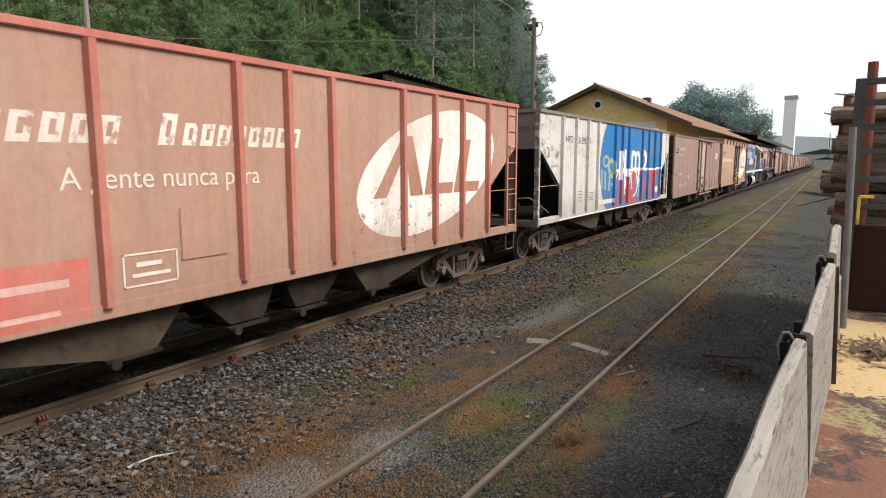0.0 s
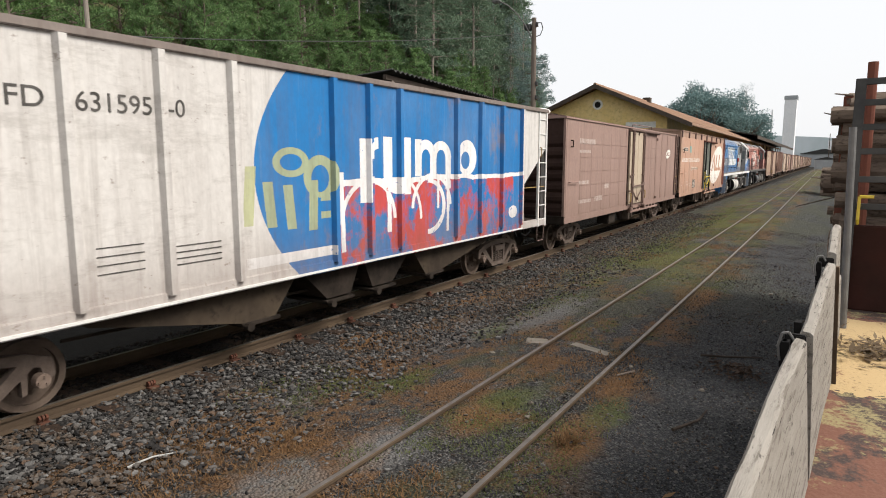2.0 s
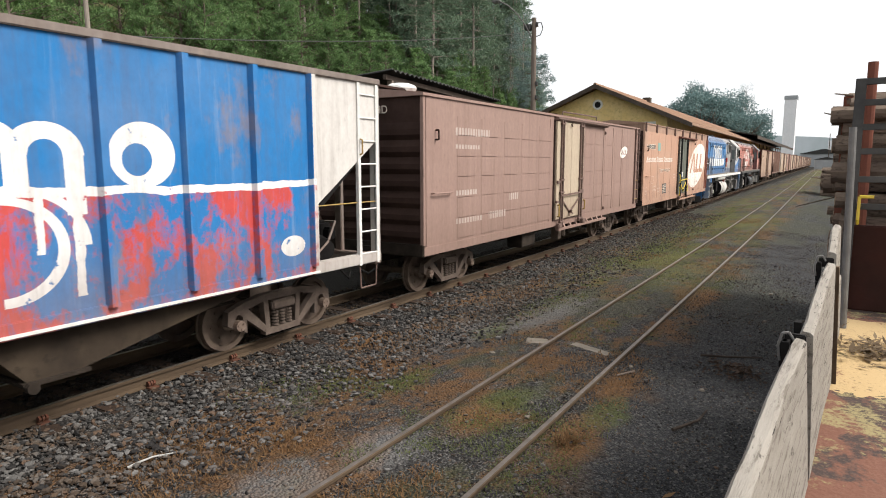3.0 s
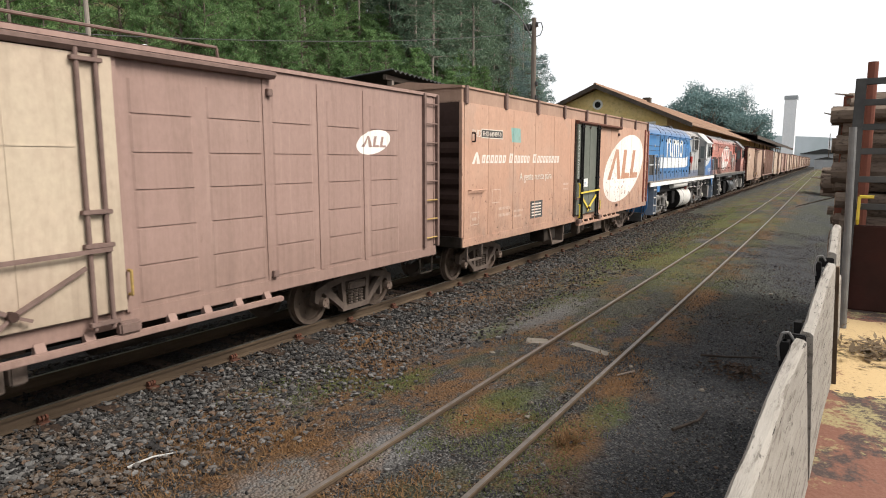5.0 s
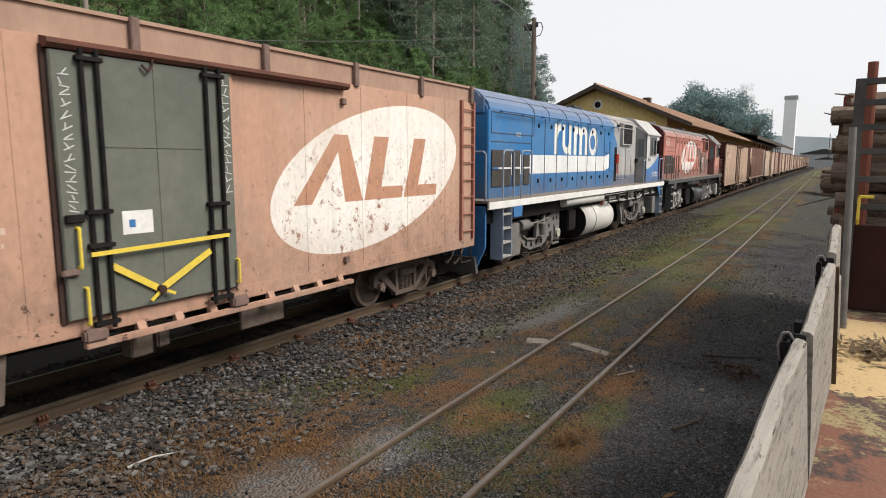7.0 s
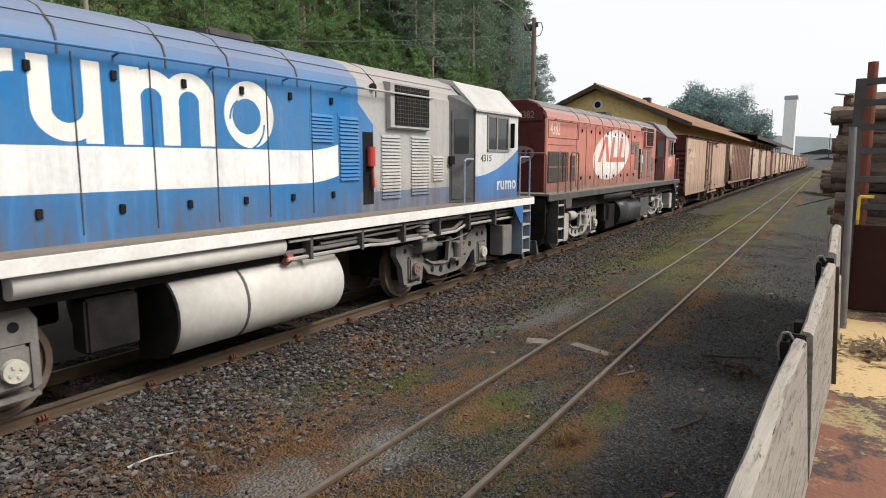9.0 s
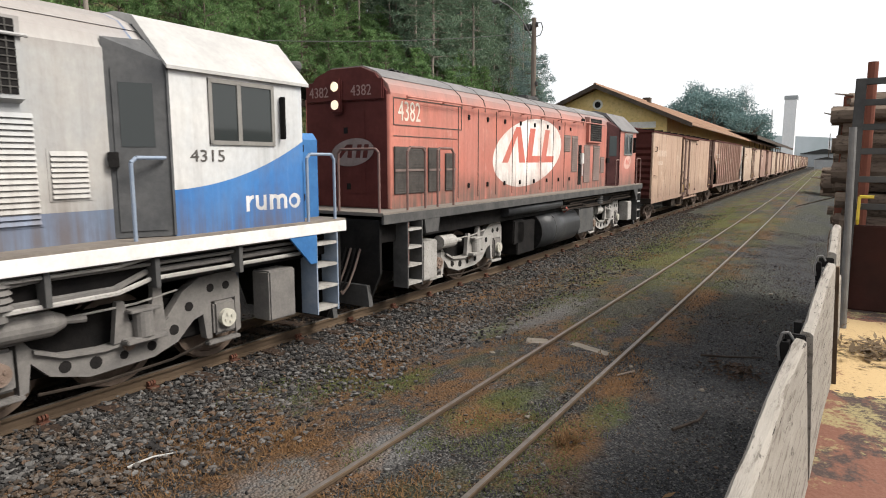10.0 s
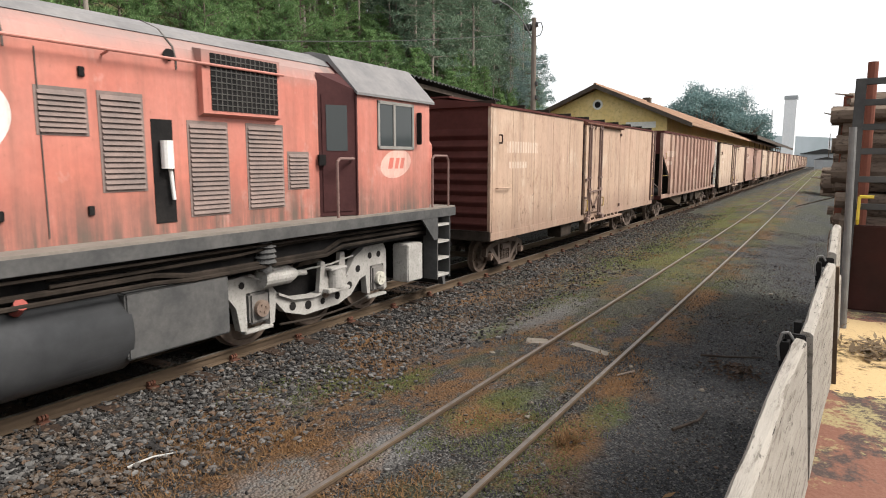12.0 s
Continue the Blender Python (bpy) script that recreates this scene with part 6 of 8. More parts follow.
    part("data_panel_lines", bm, M_PALEINK, t)
    part("data_panel", box(B(), W - 0.003, W + 0.004, 3.42, 4.16, 1.18, 1.6), M_LFRAME, t)
    t = add(61.19, locomotive("locomotive", rank(61.19), M_LBLUE, M_LDARKGREY, M_LFRAME, M_WHITE, M_LTRUCK_B, M_TANKW, M_LBLUE,
            "blue and white diesel locomotive with grey louvres and white sill", "4315", M_INK, (5.87, 8.75), False, M_RAILBLUE, False))
    t = add(78.51, locomotive("locomotive", rank(78.51), M_LRED, M_LDARKRED, M_LFRAME, M_LFRAME, M_LTRUCK_W, M_TANKD, M_LOUVRE_R,
            "faded red diesel locomotive with lit headlights and pale oval emblem", "4382", M_PALEINK, (6.2, 9.1), True, M_RAILGREY, True))
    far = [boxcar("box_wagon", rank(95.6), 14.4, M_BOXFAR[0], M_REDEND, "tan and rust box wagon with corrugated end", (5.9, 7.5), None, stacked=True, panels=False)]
    add(95.6, far[0])
    ribs_f = [1.5 + 0.93 * k for k in range(13)]
    hop = add(111.5, hopper("hopper_wagon", rank(111.5), 14.9, ribs_f, M_BOXFAR[1], M_BOXFAR[1], M_REDEND, "rust-red ribbed hopper wagon", M_YELLOW))
    far.append(boxcar("box_wagon", rank(128.0), 14.4, M_BOXFAR[2], M_DARKEND, "pale tan box wagon with closed door", (5.9, 7.5), None, panels=False))
    add(128.0, far[1])
    far.append(boxcar("box_wagon", rank(143.6), 14.4, M_BOXFAR[1], M_REDEND, "rust-brown box wagon with closed door", (5.9, 7.5), None, panels=False))
    add(143.6, far[2])
    rnd = random.Random(5)
    o = 159.2
    for k in range(11):
        src = far[(1, 0, 1, 2, 1, 1, 0, 2, 1, 0, 1)[k]]
        c = copy_thing(src, rank(o))
        add(o, c)
        o += 15.6


M_RAILBLUE = mottled("grey_blue_handrail", (0.20, 0.25, 0.33), (0.26, 0.30, 0.36), 5, 0.6)
M_RAILGREY = mottled("dark_red_handrail", (0.16, 0.10, 0.09), (0.22, 0.14, 0.12), 5, 0.6)


# ---- motion of the train ----
def motions():
    steps = [0.5 * k for k in range(25)]
    for o, ob in TRAIN:
        walk(ob, [(t, vehicle_pose(o, t, 15.0)) for t in steps])
    turns = [k / 15 for k in range(181)]
    for ob, r in SPINNERS:
        p = ob.matrix_basis.translation.copy()
        walk(ob, [(t, Matrix.Translation(p) @ Euler((travelled(t) / r, 0, 0)).to_matrix().to_4x4()) for t in turns])


# ---- vegetation ----
def leaf_material(name, a, b, dark):
    m = Mat(name, 0.7, 0, 0.2)
    r, o = m.island(), m.rnd()
    m.base(a).mix(r.ramp(0.1, 0.9), b).mix((r * 5.7).op("FRACT").gt(0.8) * 0.6, dark).mix(o.ramp(0.0, 1.0) * 0.35, dark)
    # light passes through thin leaves
    tr = m.nt.nodes.new("ShaderNodeBsdfTranslucent")
    mx = m.nt.nodes.new("ShaderNodeMixShader")
    mx.inputs[0].default_value = 0.35
    m.nt.links.new(m.col, tr.inputs[0])
    m.nt.links.new(m.b.outputs[0], mx.inputs[1])
    m.nt.links.new(tr.outputs[0], mx.inputs[2])
    m.nt.links.new(mx.outputs[0], m.nt.nodes["Material Output"].inputs[0])
    return m.done()


M_YPINE = leaf_material("young_pine_needles", (0.115, 0.21, 0.075), (0.22, 0.33, 0.125), (0.05, 0.10, 0.045))
# tall pines and eucalyptus paler and cooler: distance haze put into the leaf colour
M_TPINE = leaf_material("hazy_pine_needles", (0.125, 0.195, 0.125), (0.205, 0.275, 0.185), (0.06, 0.095, 0.068))
M_EUCA = leaf_material("hazy_eucalyptus_leaves", (0.165, 0.24, 0.225), (0.27, 0.35, 0.32), (0.09, 0.14, 0.135))
# far broadleaves tinted blue, the haze before them is in the colour
M_BROAD = leaf_material("hazy_broadleaf_leaves", (0.125, 0.205, 0.20), (0.20, 0.285, 0.275), (0.08, 0.135, 0.135))
M_BUSH = leaf_material("undergrowth_leaves", (0.07, 0.10, 0.03), (0.14, 0.14, 0.05), (0.035, 0.05, 0.02))
M_DRYGRASS = leaf_material("dry_grass", (0.16, 0.085, 0.036), (0.22, 0.13, 0.06), (0.08, 0.045, 0.024))
M_GRASS = leaf_material("green_grass", (0.085, 0.105, 0.033), (0.135, 0.15, 0.05), (0.045, 0.06, 0.023))
M_BARK = mottled("pine_bark", (0.13, 0.10, 0.08), (0.19, 0.155, 0.13), 6, 0.9, 0, 0.5, (1, 1, 0.3))
M_PALEBARK = mottled("pale_bark", (0.30, 0.26, 0.22), (0.20, 0.17, 0.14), 3, 0.85, 0, 0.4, (1, 1, 0.3))


class Soup:
    """Loose triangles and quads gathered into one mesh."""
    def __init__(self):
        self.v, self.f = [], []

    def blade(self, p, d, length, width, side):
        b = len(self.v)
        s = side * (width / 2)
        m = p + d * (length * 0.45)
        self.v += [tuple(p), tuple(m + s), tuple(p + d * length), tuple(m - s)]
        self.f.append((b, b + 1, b + 2, b + 3))

    def mesh(self, name, material):
        me = bpy.data.meshes.new(name)
        me.from_pydata(self.v, [], self.f)
        me.materials.append(material)
        return me


def rand_dir(rnd, up=0.0):
    while True:
        v = Vector((rnd.uniform(-1, 1), rnd.uniform(-1, 1), rnd.uniform(-1, 1)))
        if 0.05 < v.length < 1:
            return (v.normalized() + Vector((0, 0, up))).normalized()


def taper_trunk(rnd, height, r0, r1, lean=0.02, limbs=()):
    bm = B()
    p, k = Vector((0, 0, -0.4)), 7
    pts = []
    for i in range(k + 1):
        f = i / k
        pts.append((Vector((lean * height * f + rnd.uniform(-.02, .02) * height * 0.15, rnd.uniform(-.02, .02) * height * 0.15, -0.4 + (height + 0.4) * f)), r0 + (r1 - r0) * f))
    for (a, ra), (b, rb) in zip(pts, pts[1:]):
        rod(bm, a, b, ra, 7, rb)
    for a, b, r in limbs:
        rod(bm, a, b, r, 5, r * 0.4)
    return bm


def make_tree(name, kind, seed, label):
    rnd = random.Random(seed)
    s, limbs = Soup(), []
    if kind == "young":
        H = rnd.uniform(4.6, 6.4)
        for i in range(17):
            z = H * (0.06 + 0.9 * i / 16)
            R = (0.30 * H) * (1 - i / 17) ** 0.8 + 0.12
            for j in range(rnd.randint(5, 7)):
                a = rnd.uniform(0, 6.28)
                tip = Vector((math.cos(a) * R * rnd.uniform(0.7, 1.1), math.sin(a) * R * rnd.uniform(0.7, 1.1), z + R * rnd.uniform(0.15, 0.5)))
                base = Vector((0, 0, z))
                limbs.append((base, tip, 0.022))
                for q in (0.45, 0.72, 1.0):
                    c = base.lerp(tip, q)
                    for _ in range(26):
                        d = rand_dir(rnd, 0.9)
                        s.blade(c + rand_dir(rnd) * 0.08, d, rnd.uniform(0.14, 0.30), 0.032, d.cross(rand_dir(rnd)).normalized())
        trunk = taper_trunk(rnd, H * 0.97, 0.09, 0.02, 0.0, limbs)
        mat, bark = M_YPINE, M_BARK
    elif kind == "tall":
        H = rnd.uniform(17, 22)
        for i in range(20):
            z = H * (0.24 + 0.74 * i / 19)
            R = 2.9 * (1 - i / 20) ** 0.7 + 0.3
            for j in range(6):
                a = rnd.uniform(0, 6.28)
                tip = Vector((math.cos(a) * R * rnd.uniform(0.6, 1.1), math.sin(a) * R * rnd.uniform(0.6, 1.1), z + rnd.uniform(-0.3, 0.6)))
                base = Vector((0, 0, z))
                limbs.append((base, tip, 0.018))
                for q in (0.5, 0.75, 1.0):
                    c = base.lerp(tip, q)
                    for _ in range(22):
                        d = rand_dir(rnd, 0.5)
                        s.blade(c + rand_dir(rnd) * 0.12, d, rnd.uniform(0.25, 0.6), 0.065, d.cross(rand_dir(rnd)).normalized())
        for i in range(10):
            z, a = H * rnd.uniform(0.12, 0.42), rnd.uniform(0, 6.28)
            limbs.append((Vector((0, 0, z)), Vector((math.cos(a) * 1.2, math.sin(a) * 1.2, z + 0.1)), 0.010))
        trunk = taper_trunk(rnd, H * 0.98, 0.14, 0.03, rnd.uniform(-0.015, 0.015), limbs)
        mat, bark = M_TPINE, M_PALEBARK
    elif kind == "euca":
        H = rnd.uniform(21, 26)
        for i in range(62):
            z = H * rnd.uniform(0.14, 0.97)
            R = 2.7 * (1.15 - abs(z / H - 0.55) * 1.5) + 0.25
            a = rnd.uniform(0, 6.28)
            base = Vector((0, 0, z - R * 0.8))
            tip = Vector((math.cos(a) * R * rnd.uniform(0.35, 1.0), math.sin(a) * R * rnd.uniform(0.35, 1.0), z))
            limbs.append((base, tip, 0.04))
            cr = rnd.uniform(0.6, 1.15)
            for _ in range(120):
                o = rand_dir(rnd) * cr * rnd.random() ** 0.4
                o.z *= 1.25
                d = rand_dir(rnd, -0.7)
                s.blade(tip + o, d, rnd.uniform(0.15, 0.34), 0.075, d.cross(rand_dir(rnd)).normalized())
        trunk = taper_trunk(rnd, H * 0.93, 0.22, 0.05, rnd.uniform(-0.02, 0.02), limbs)
        mat, bark = M_EUCA, M_PALEBARK
    elif kind == "araucaria":
        H = 20.0
        for i in range(13):
            z = H * (0.5 + 0.46 * i / 12)
            R = (4.0 if i < 9 else 2.6) * rnd.uniform(0.75, 1.1)
            for j in range(6):
                a = rnd.uniform(0, 6.28)
                base = Vector((0, 0, z))
                tip = Vector((math.cos(a) * R, math.sin(a) * R, z + rnd.uniform(-0.2, 0.7)))
                limbs.append((base, tip, 0.06))
                for c, cr, n in ((tip, 0.75, 130), (base.lerp(tip, 0.7), 0.5, 50)):
                    for _ in range(n):
                        o = rand_dir(rnd, 0.3) * cr * rnd.random() ** 0.4
                        d = rand_dir(rnd, 0.4)
                        s.blade(c + o, d, rnd.uniform(0.18, 0.4), 0.09, d.cross(rand_dir(rnd)).normalized())
        trunk = taper_trunk(rnd, H, 0.3, 0.1, 0.0, limbs)
        mat, bark = M_EUCA, M_BARK
    else:
        H = rnd.uniform(11, 15)
        for i in range(44):
            d0 = rand_dir(rnd, 0.25)
            tip = Vector((d0.x * H * 0.36, d0.y * H * 0.36, H * 0.62 + d0.z * H * 0.33)) * rnd.uniform(0.85, 1.0)
            limbs.append((Vector((0, 0, H * 0.35)), tip, 0.07))
            cr = rnd.uniform(0.8, 1.5)
            for _ in range(110):
                o = rand_dir(rnd) * cr * rnd.random() ** 0.4
                d = rand_dir(rnd)
                s.blade(tip + o, d, rnd.uniform(0.25, 0.45), 0.2, d.cross(rand_dir(rnd)).normalized())
        trunk = taper_trunk(rnd, H * 0.6, 0.3, 0.12, 0.0, limbs)
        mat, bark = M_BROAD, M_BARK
    t = thing(name, pose(0, 0, 0), label, "tree", "")
    part("trunk", trunk, bark, t)
    c = new("crown", s.mesh("crown", mat))
    c.parent = t
    return t


HILL_X = -17.0


def hill_z(x, y):
    d = max(0.0, HILL_X - x - max(0.0, y - 30) * 0.12)
    h = 0.58 * d if d < 45 else 0.58 * 45 + (d - 45) * 0.2
    h *= 1.0 if y < 100 else max(0.0, 1 - (y - 100) / 140)
    return h - 0.3 + (noise.noise((x * 0.11, y * 0.11, 3)) * 1.2 * min(1, d / 6))


def build_hill():
    xs = [HILL_X + 2 - k * 2.2 for k in range(46)]
    ys = [-70 + 4.0 * k for k in range(78)]
    verts = [(x, y, hill_z(x, y)) for y in ys for x in xs]
    nx = len(xs)
    faces = [(j * nx + i, j * nx + i + 1, (j + 1) * nx + i + 1, (j + 1) * nx + i) for j in range(len(ys) - 1) for i in range(nx - 1)]
    me = bpy.data.meshes.new("hillside")
    me.from_pydata(verts, [], faces)
    me.materials.append(mottled("hill_soil", (0.05, 0.065, 0.025), (0.10, 0.085, 0.045), 0.4, 0.95, 0, 0.5))
    tagged(new("hillside", me), "steep overgrown hillside of soil, ferns and dry grass", "hillside", kind="structure")
    # undergrowth
    rnd, s = random.Random(12), Soup()
    for _ in range(9000):
        y = rnd.uniform(-8, 95)
        x = HILL_X - max(0.0, y - 30) * 0.12 - 34 * rnd.random()
        p = Vector((x, y, hill_z(x, y) - 0.05))
        R = rnd.uniform(0.3, 0.9)
        for _ in range(9):
            d = rand_dir(rnd, 1.0)
            s.blade(p + Vector((rnd.uniform(-R, R), rnd.uniform(-R, R), 0)), d, rnd.uniform(0.3, 0.9), 0.075, d.cross(rand_dir(rnd)).normalized())
    tagged(new("undergrowth", s.mesh("undergrowth", M_BUSH)), "ferns, dry grass and low bushes on the slope", "undergrowth", kind="stuff")


def build_forest():
    rnd = random.Random(77)
    young = [make_tree("young_pine", "young", k, "young green pine tree with upright shoots on the slope") for k in range(5)]
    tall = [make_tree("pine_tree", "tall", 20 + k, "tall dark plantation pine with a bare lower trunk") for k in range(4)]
    euca = [make_tree("eucalyptus_tree", "euca", 40 + k, "tall slender eucalyptus tree with airy grey-green crown") for k in range(4)]
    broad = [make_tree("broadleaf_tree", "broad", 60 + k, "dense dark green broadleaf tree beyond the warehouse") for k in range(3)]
    used = set()

    def plant(protos, x, y, z, s=1.0):
        src = rnd.choice(protos)
        m = Matrix.Translation((x, y, z)) @ Euler((0, 0, rnd.uniform(0, 6.28))).to_matrix().to_4x4()
        if src.name not in used:
            used.add(src.name)
            src.matrix_basis = m
            ob = src
        else:
            ob = copy_thing(src, m)
        ob.scale = (s, s, s * rnd.uniform(0.92, 1.1))
        return tagged(ob, group="trees of the hillside")

    # young pines over the lower slope
    for _ in range(260):
        y = rnd.uniform(-2, 92)
        d = 24 * rnd.random() ** 0.9
        x = HILL_X - 1.0 - max(0.0, y - 30) * 0.12 - d
        if x > -0.42 * y - 1 or x < -1.9 * (y + 12):
            continue
        plant(young, x, y, hill_z(x, y), rnd.uniform(0.6, 1.15) * (0.75 if d < 4 else 1.0))
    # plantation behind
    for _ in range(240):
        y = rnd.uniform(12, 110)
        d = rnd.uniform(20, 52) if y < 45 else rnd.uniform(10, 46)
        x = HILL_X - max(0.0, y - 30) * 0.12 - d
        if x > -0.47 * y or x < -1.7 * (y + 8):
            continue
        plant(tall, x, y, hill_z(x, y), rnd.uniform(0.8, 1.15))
    # eucalyptus stand at the end of the wood
    for _ in range(85):
        y = rnd.uniform(62, 118)
        x = -0.425 * y - 3.3 - rnd.uniform(0, 26)
        edge = (-0.425 * y - x) / y
        plant(euca, x, y, hill_z(x, y), rnd.uniform(0.86, 1.12) if edge > 0.085 else rnd.uniform(0.5, 0.66) if edge < 0.06 else rnd.uniform(0.66, 0.8))
    for x, y, s in ((-44.5, 98, 0.7), (-43.0, 96, 0.5), (-30.5, 66, 0.6)):
        plant(euca, x, y, hill_z(x, y), s)
    monkey = [make_tree("araucaria_tree", "araucaria", 90, "araucaria pine with clumped branch ends behind the pole")]
    for x, y, s in ((-26.7, 60.5, 0.45), (-26.0, 58.5, 0.34)):
        plant(monkey, x, y, hill_z(x, y), s)
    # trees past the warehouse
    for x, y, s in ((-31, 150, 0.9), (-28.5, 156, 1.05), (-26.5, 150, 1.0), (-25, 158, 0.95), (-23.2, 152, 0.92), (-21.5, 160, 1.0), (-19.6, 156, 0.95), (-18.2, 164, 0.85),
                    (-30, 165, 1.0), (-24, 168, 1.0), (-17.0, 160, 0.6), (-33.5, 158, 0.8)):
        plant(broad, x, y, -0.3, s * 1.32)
    plant(euca, -19.5, 166, -0.3, 0.88)


# ---- buildings and fixtures along the line ----
M_YWALL = mottled("ochre_plaster", (0.74, 0.54, 0.22), (0.78, 0.60, 0.30), 0.8, 0.9, 0, 0.2, c=(0.62, 0.46, 0.2))
M_TILE = mottled("brown_roof_tiles", (0.26, 0.155, 0.10), (0.34, 0.22, 0.15), 0.6, 0.9, 0, 0.4, c=(0.18, 0.11, 0.075))
M_EAVE = mottled("dark_eave_boards", (0.07, 0.055, 0.045), (0.10, 0.08, 0.065), 2, 0.9)
M_CORR = mottled("dark_corrugated_sheet", (0.035, 0.036, 0.035), (0.06, 0.06, 0.055), 1.5, 0.7)
M_POLE = mottled("weathered_pole_wood", (0.14, 0.11, 0.09), (0.19, 0.16, 0.135), 4, 0.9, 0, 0.4, (1, 1, 0.2))
# pale concrete, lifted further with the haze over the far tower
M_CONC = mottled("pale_concrete", (0.80, 0.80, 0.80), (0.74, 0.75, 0.76), 0.25, 0.9, 0, 0.2)
M_GREYBOX = mottled("grey_steel_sheet", (0.36, 0.38, 0.39), (0.30, 0.32, 0.33), 0.5, 0.7)


def build_warehouse():
    t = thing("warehouse", pose(-16.1, 48.6, -0.2, 0, 0, 1.3), "long ochre railway warehouse with a brown tiled gable roof", "warehouse")
    w, L, ze, zr = 5.2, 118.0, 6.1, 8.35
    gab = [(-w, 0), (-w, ze), (0, zr - 0.12), (w, ze), (w, 0)]
    part("gable_wall", prism(B(), gab, "y", 0.0, 0.35), M_YWALL, t)
    part("gable_wall", prism(B(), gab, "y", L - 0.35, L), M_YWALL, t)
    for s in (-1, 1):
        wl = part("side_wall", box(B(), min(s * w, s * (w - 0.35)), max(s * w, s * (w - 0.35)), 0.35, L - 0.35, 0, ze), M_YWALL, t)
        k = (zr - ze) / w
        e = w + 1.9 if s > 0 else w + 0.8
        bm = prism(B(), [(0, zr), (s * e, zr - k * e), (s * e, zr - k * e + 0.14), (0, zr + 0.16)], "y", -0.9, L + 0.9)
        part("roof", bm, M_TILE, t)
        part("soffit", prism(B(), [(s * (w + 0.0), zr - k * w - 0.03), (s * e, zr - k * e - 0.03), (s * e, zr - k * e - 0.006), (s * w, zr - k * w - 0.006)], "y", -0.9, L + 0.9), M_EAVE, t)
        part("barge_board", prism(B(), [(0, zr - 0.16), (s * e, zr - k * e - 0.16), (s * e, zr - k * e + 0.15), (0, zr + 0.17)], "y", -0.96, -0.9), M_EAVE, t)
        for j in range(9):
            y = 4 + j * 13.0
            d = part("door", box(B(), min(s * (w - 0.02), s * (w + 0.06)), max(s * (w - 0.02), s * (w + 0.06)), y, y + 3.2, 1.0, 4.2, 0.02), M_EAVE, t)
    # tile courses
    bm = B()
    k = (zr - ze) / w
    for j in range(24):
        x = 0.25 + j * 0.28
        z = zr + 0.16 - k * x
        box(bm, x, x + 0.05, -0.9, L + 0.9, z - 0.03, z + 0.022)
    part("tiling", bm, M_TILE, t)["kind"] = "stuff"
    part("ridge_tiles", rod(B(), (0, -0.95, zr + 0.14), (0, L + 0.95, zr + 0.14), 0.13, 10), M_TILE, t)
    o = part("oculus", disc_ring(B(), (0, 0, 0), 0.1, 0.24, 0.38, 24), M_WHITE, t, "white ring of a round window")
    o.matrix_basis = pose(0, -0.03, 7.05, 0, 0, 90)
    o = part("oculus_glass", disc_ring(B(), (0, 0, 0), 0.04, 0.0, 0.26, 24), M_BLACK, t)
    o.matrix_basis = pose(0, -0.02, 7.05, 0, 0, 90)
    part("chimney_vent", box(B(), -0.35, 0.35, 15.6, 16.4, zr, zr + 0.55, 0.03), M_EAVE, t)
    part("sign_board", box(B(), 2.2, 4.4, -0.05, -0.005, 5.2, 5.65), M_WHITE, t)


def build_shelter():
    """Open shed with a black corrugated roof beside the main line."""
    t = thing("open_shed", pose(-10.35, 14.1, -0.2, 0, 0, 9), "open shed with a dark corrugated sheet roof", "shed")
    L, w = 9.6, 4.2
    verts, faces = [], []
    n = 130
    for j in range(n + 1):
        y = L * j / n
        z = 0.035 * math.sin(j * 2 * math.pi / 4)
        verts += [(0, y, 5.2 + z), (-w, y, 4.75 + z), (0, y, 5.175 + z), (-w, y, 4.725 + z)]
    for j in range(n):
        a = j * 4
        faces += [(a, a + 4, a + 5, a + 1), (a + 2, a + 3, a + 7, a + 6), (a, a + 2, a + 6, a + 4), (a + 1, a + 5, a + 7, a + 3)]
    me = bpy.data.meshes.new("roof_sheet")
    me.from_pydata(verts, [], faces)
    me.materials.append(M_CORR)
    r = new("roof_sheet", me)
    r.parent = t
    for x, z in ((-0.25, 5.1), (-w + 0.25, 4.68)):
        part("purlin", box(B(), x - 0.05, x + 0.05, 0.05, L - 0.05, z - 0.15, z - 0.02), M_EAVE, t)
        for y in (0.4, L / 2, L - 0.4):
            part("post", box(B(), x - 0.07, x + 0.07, y - 0.07, y + 0.07, 0, z - 0.14), M_POLE, t)
    for y in (0.4, L / 2, L - 0.4):
        part("tie_beam", box(B(), -w + 0.2, -0.2, y - 0.05, y + 0.05, 4.35, 4.5), M_EAVE, t)


def build_far_canopy():
    t = thing("platform_canopy", pose(-12.6, 92, -0.2, 0, 0, 0.9), "long dark platform canopy on posts", "canopy")
    L = 105
    part("roof", prism(B(), [(-5.5, 5.9), (0, 6.6), (3.4, 6.0), (3.4, 6.12), (0, 6.75), (-5.5, 6.05)], "y", 0, L), M_CORR, t)
    part("fascia", box(B(), 3.36, 3.44, 0, L, 5.6, 6.0), M_EAVE, t)
    for j in range(12):
        part("post", box(B(), 0.4, 0.6, 3 + j * 9 - 0.1, 3 + j * 9 + 0.1, 0, 6.4), M_POLE, t)
    part("platform", box(B(), -5, 1.2, 0, L, 0, 0.9, 0.03), M_CONC, t)


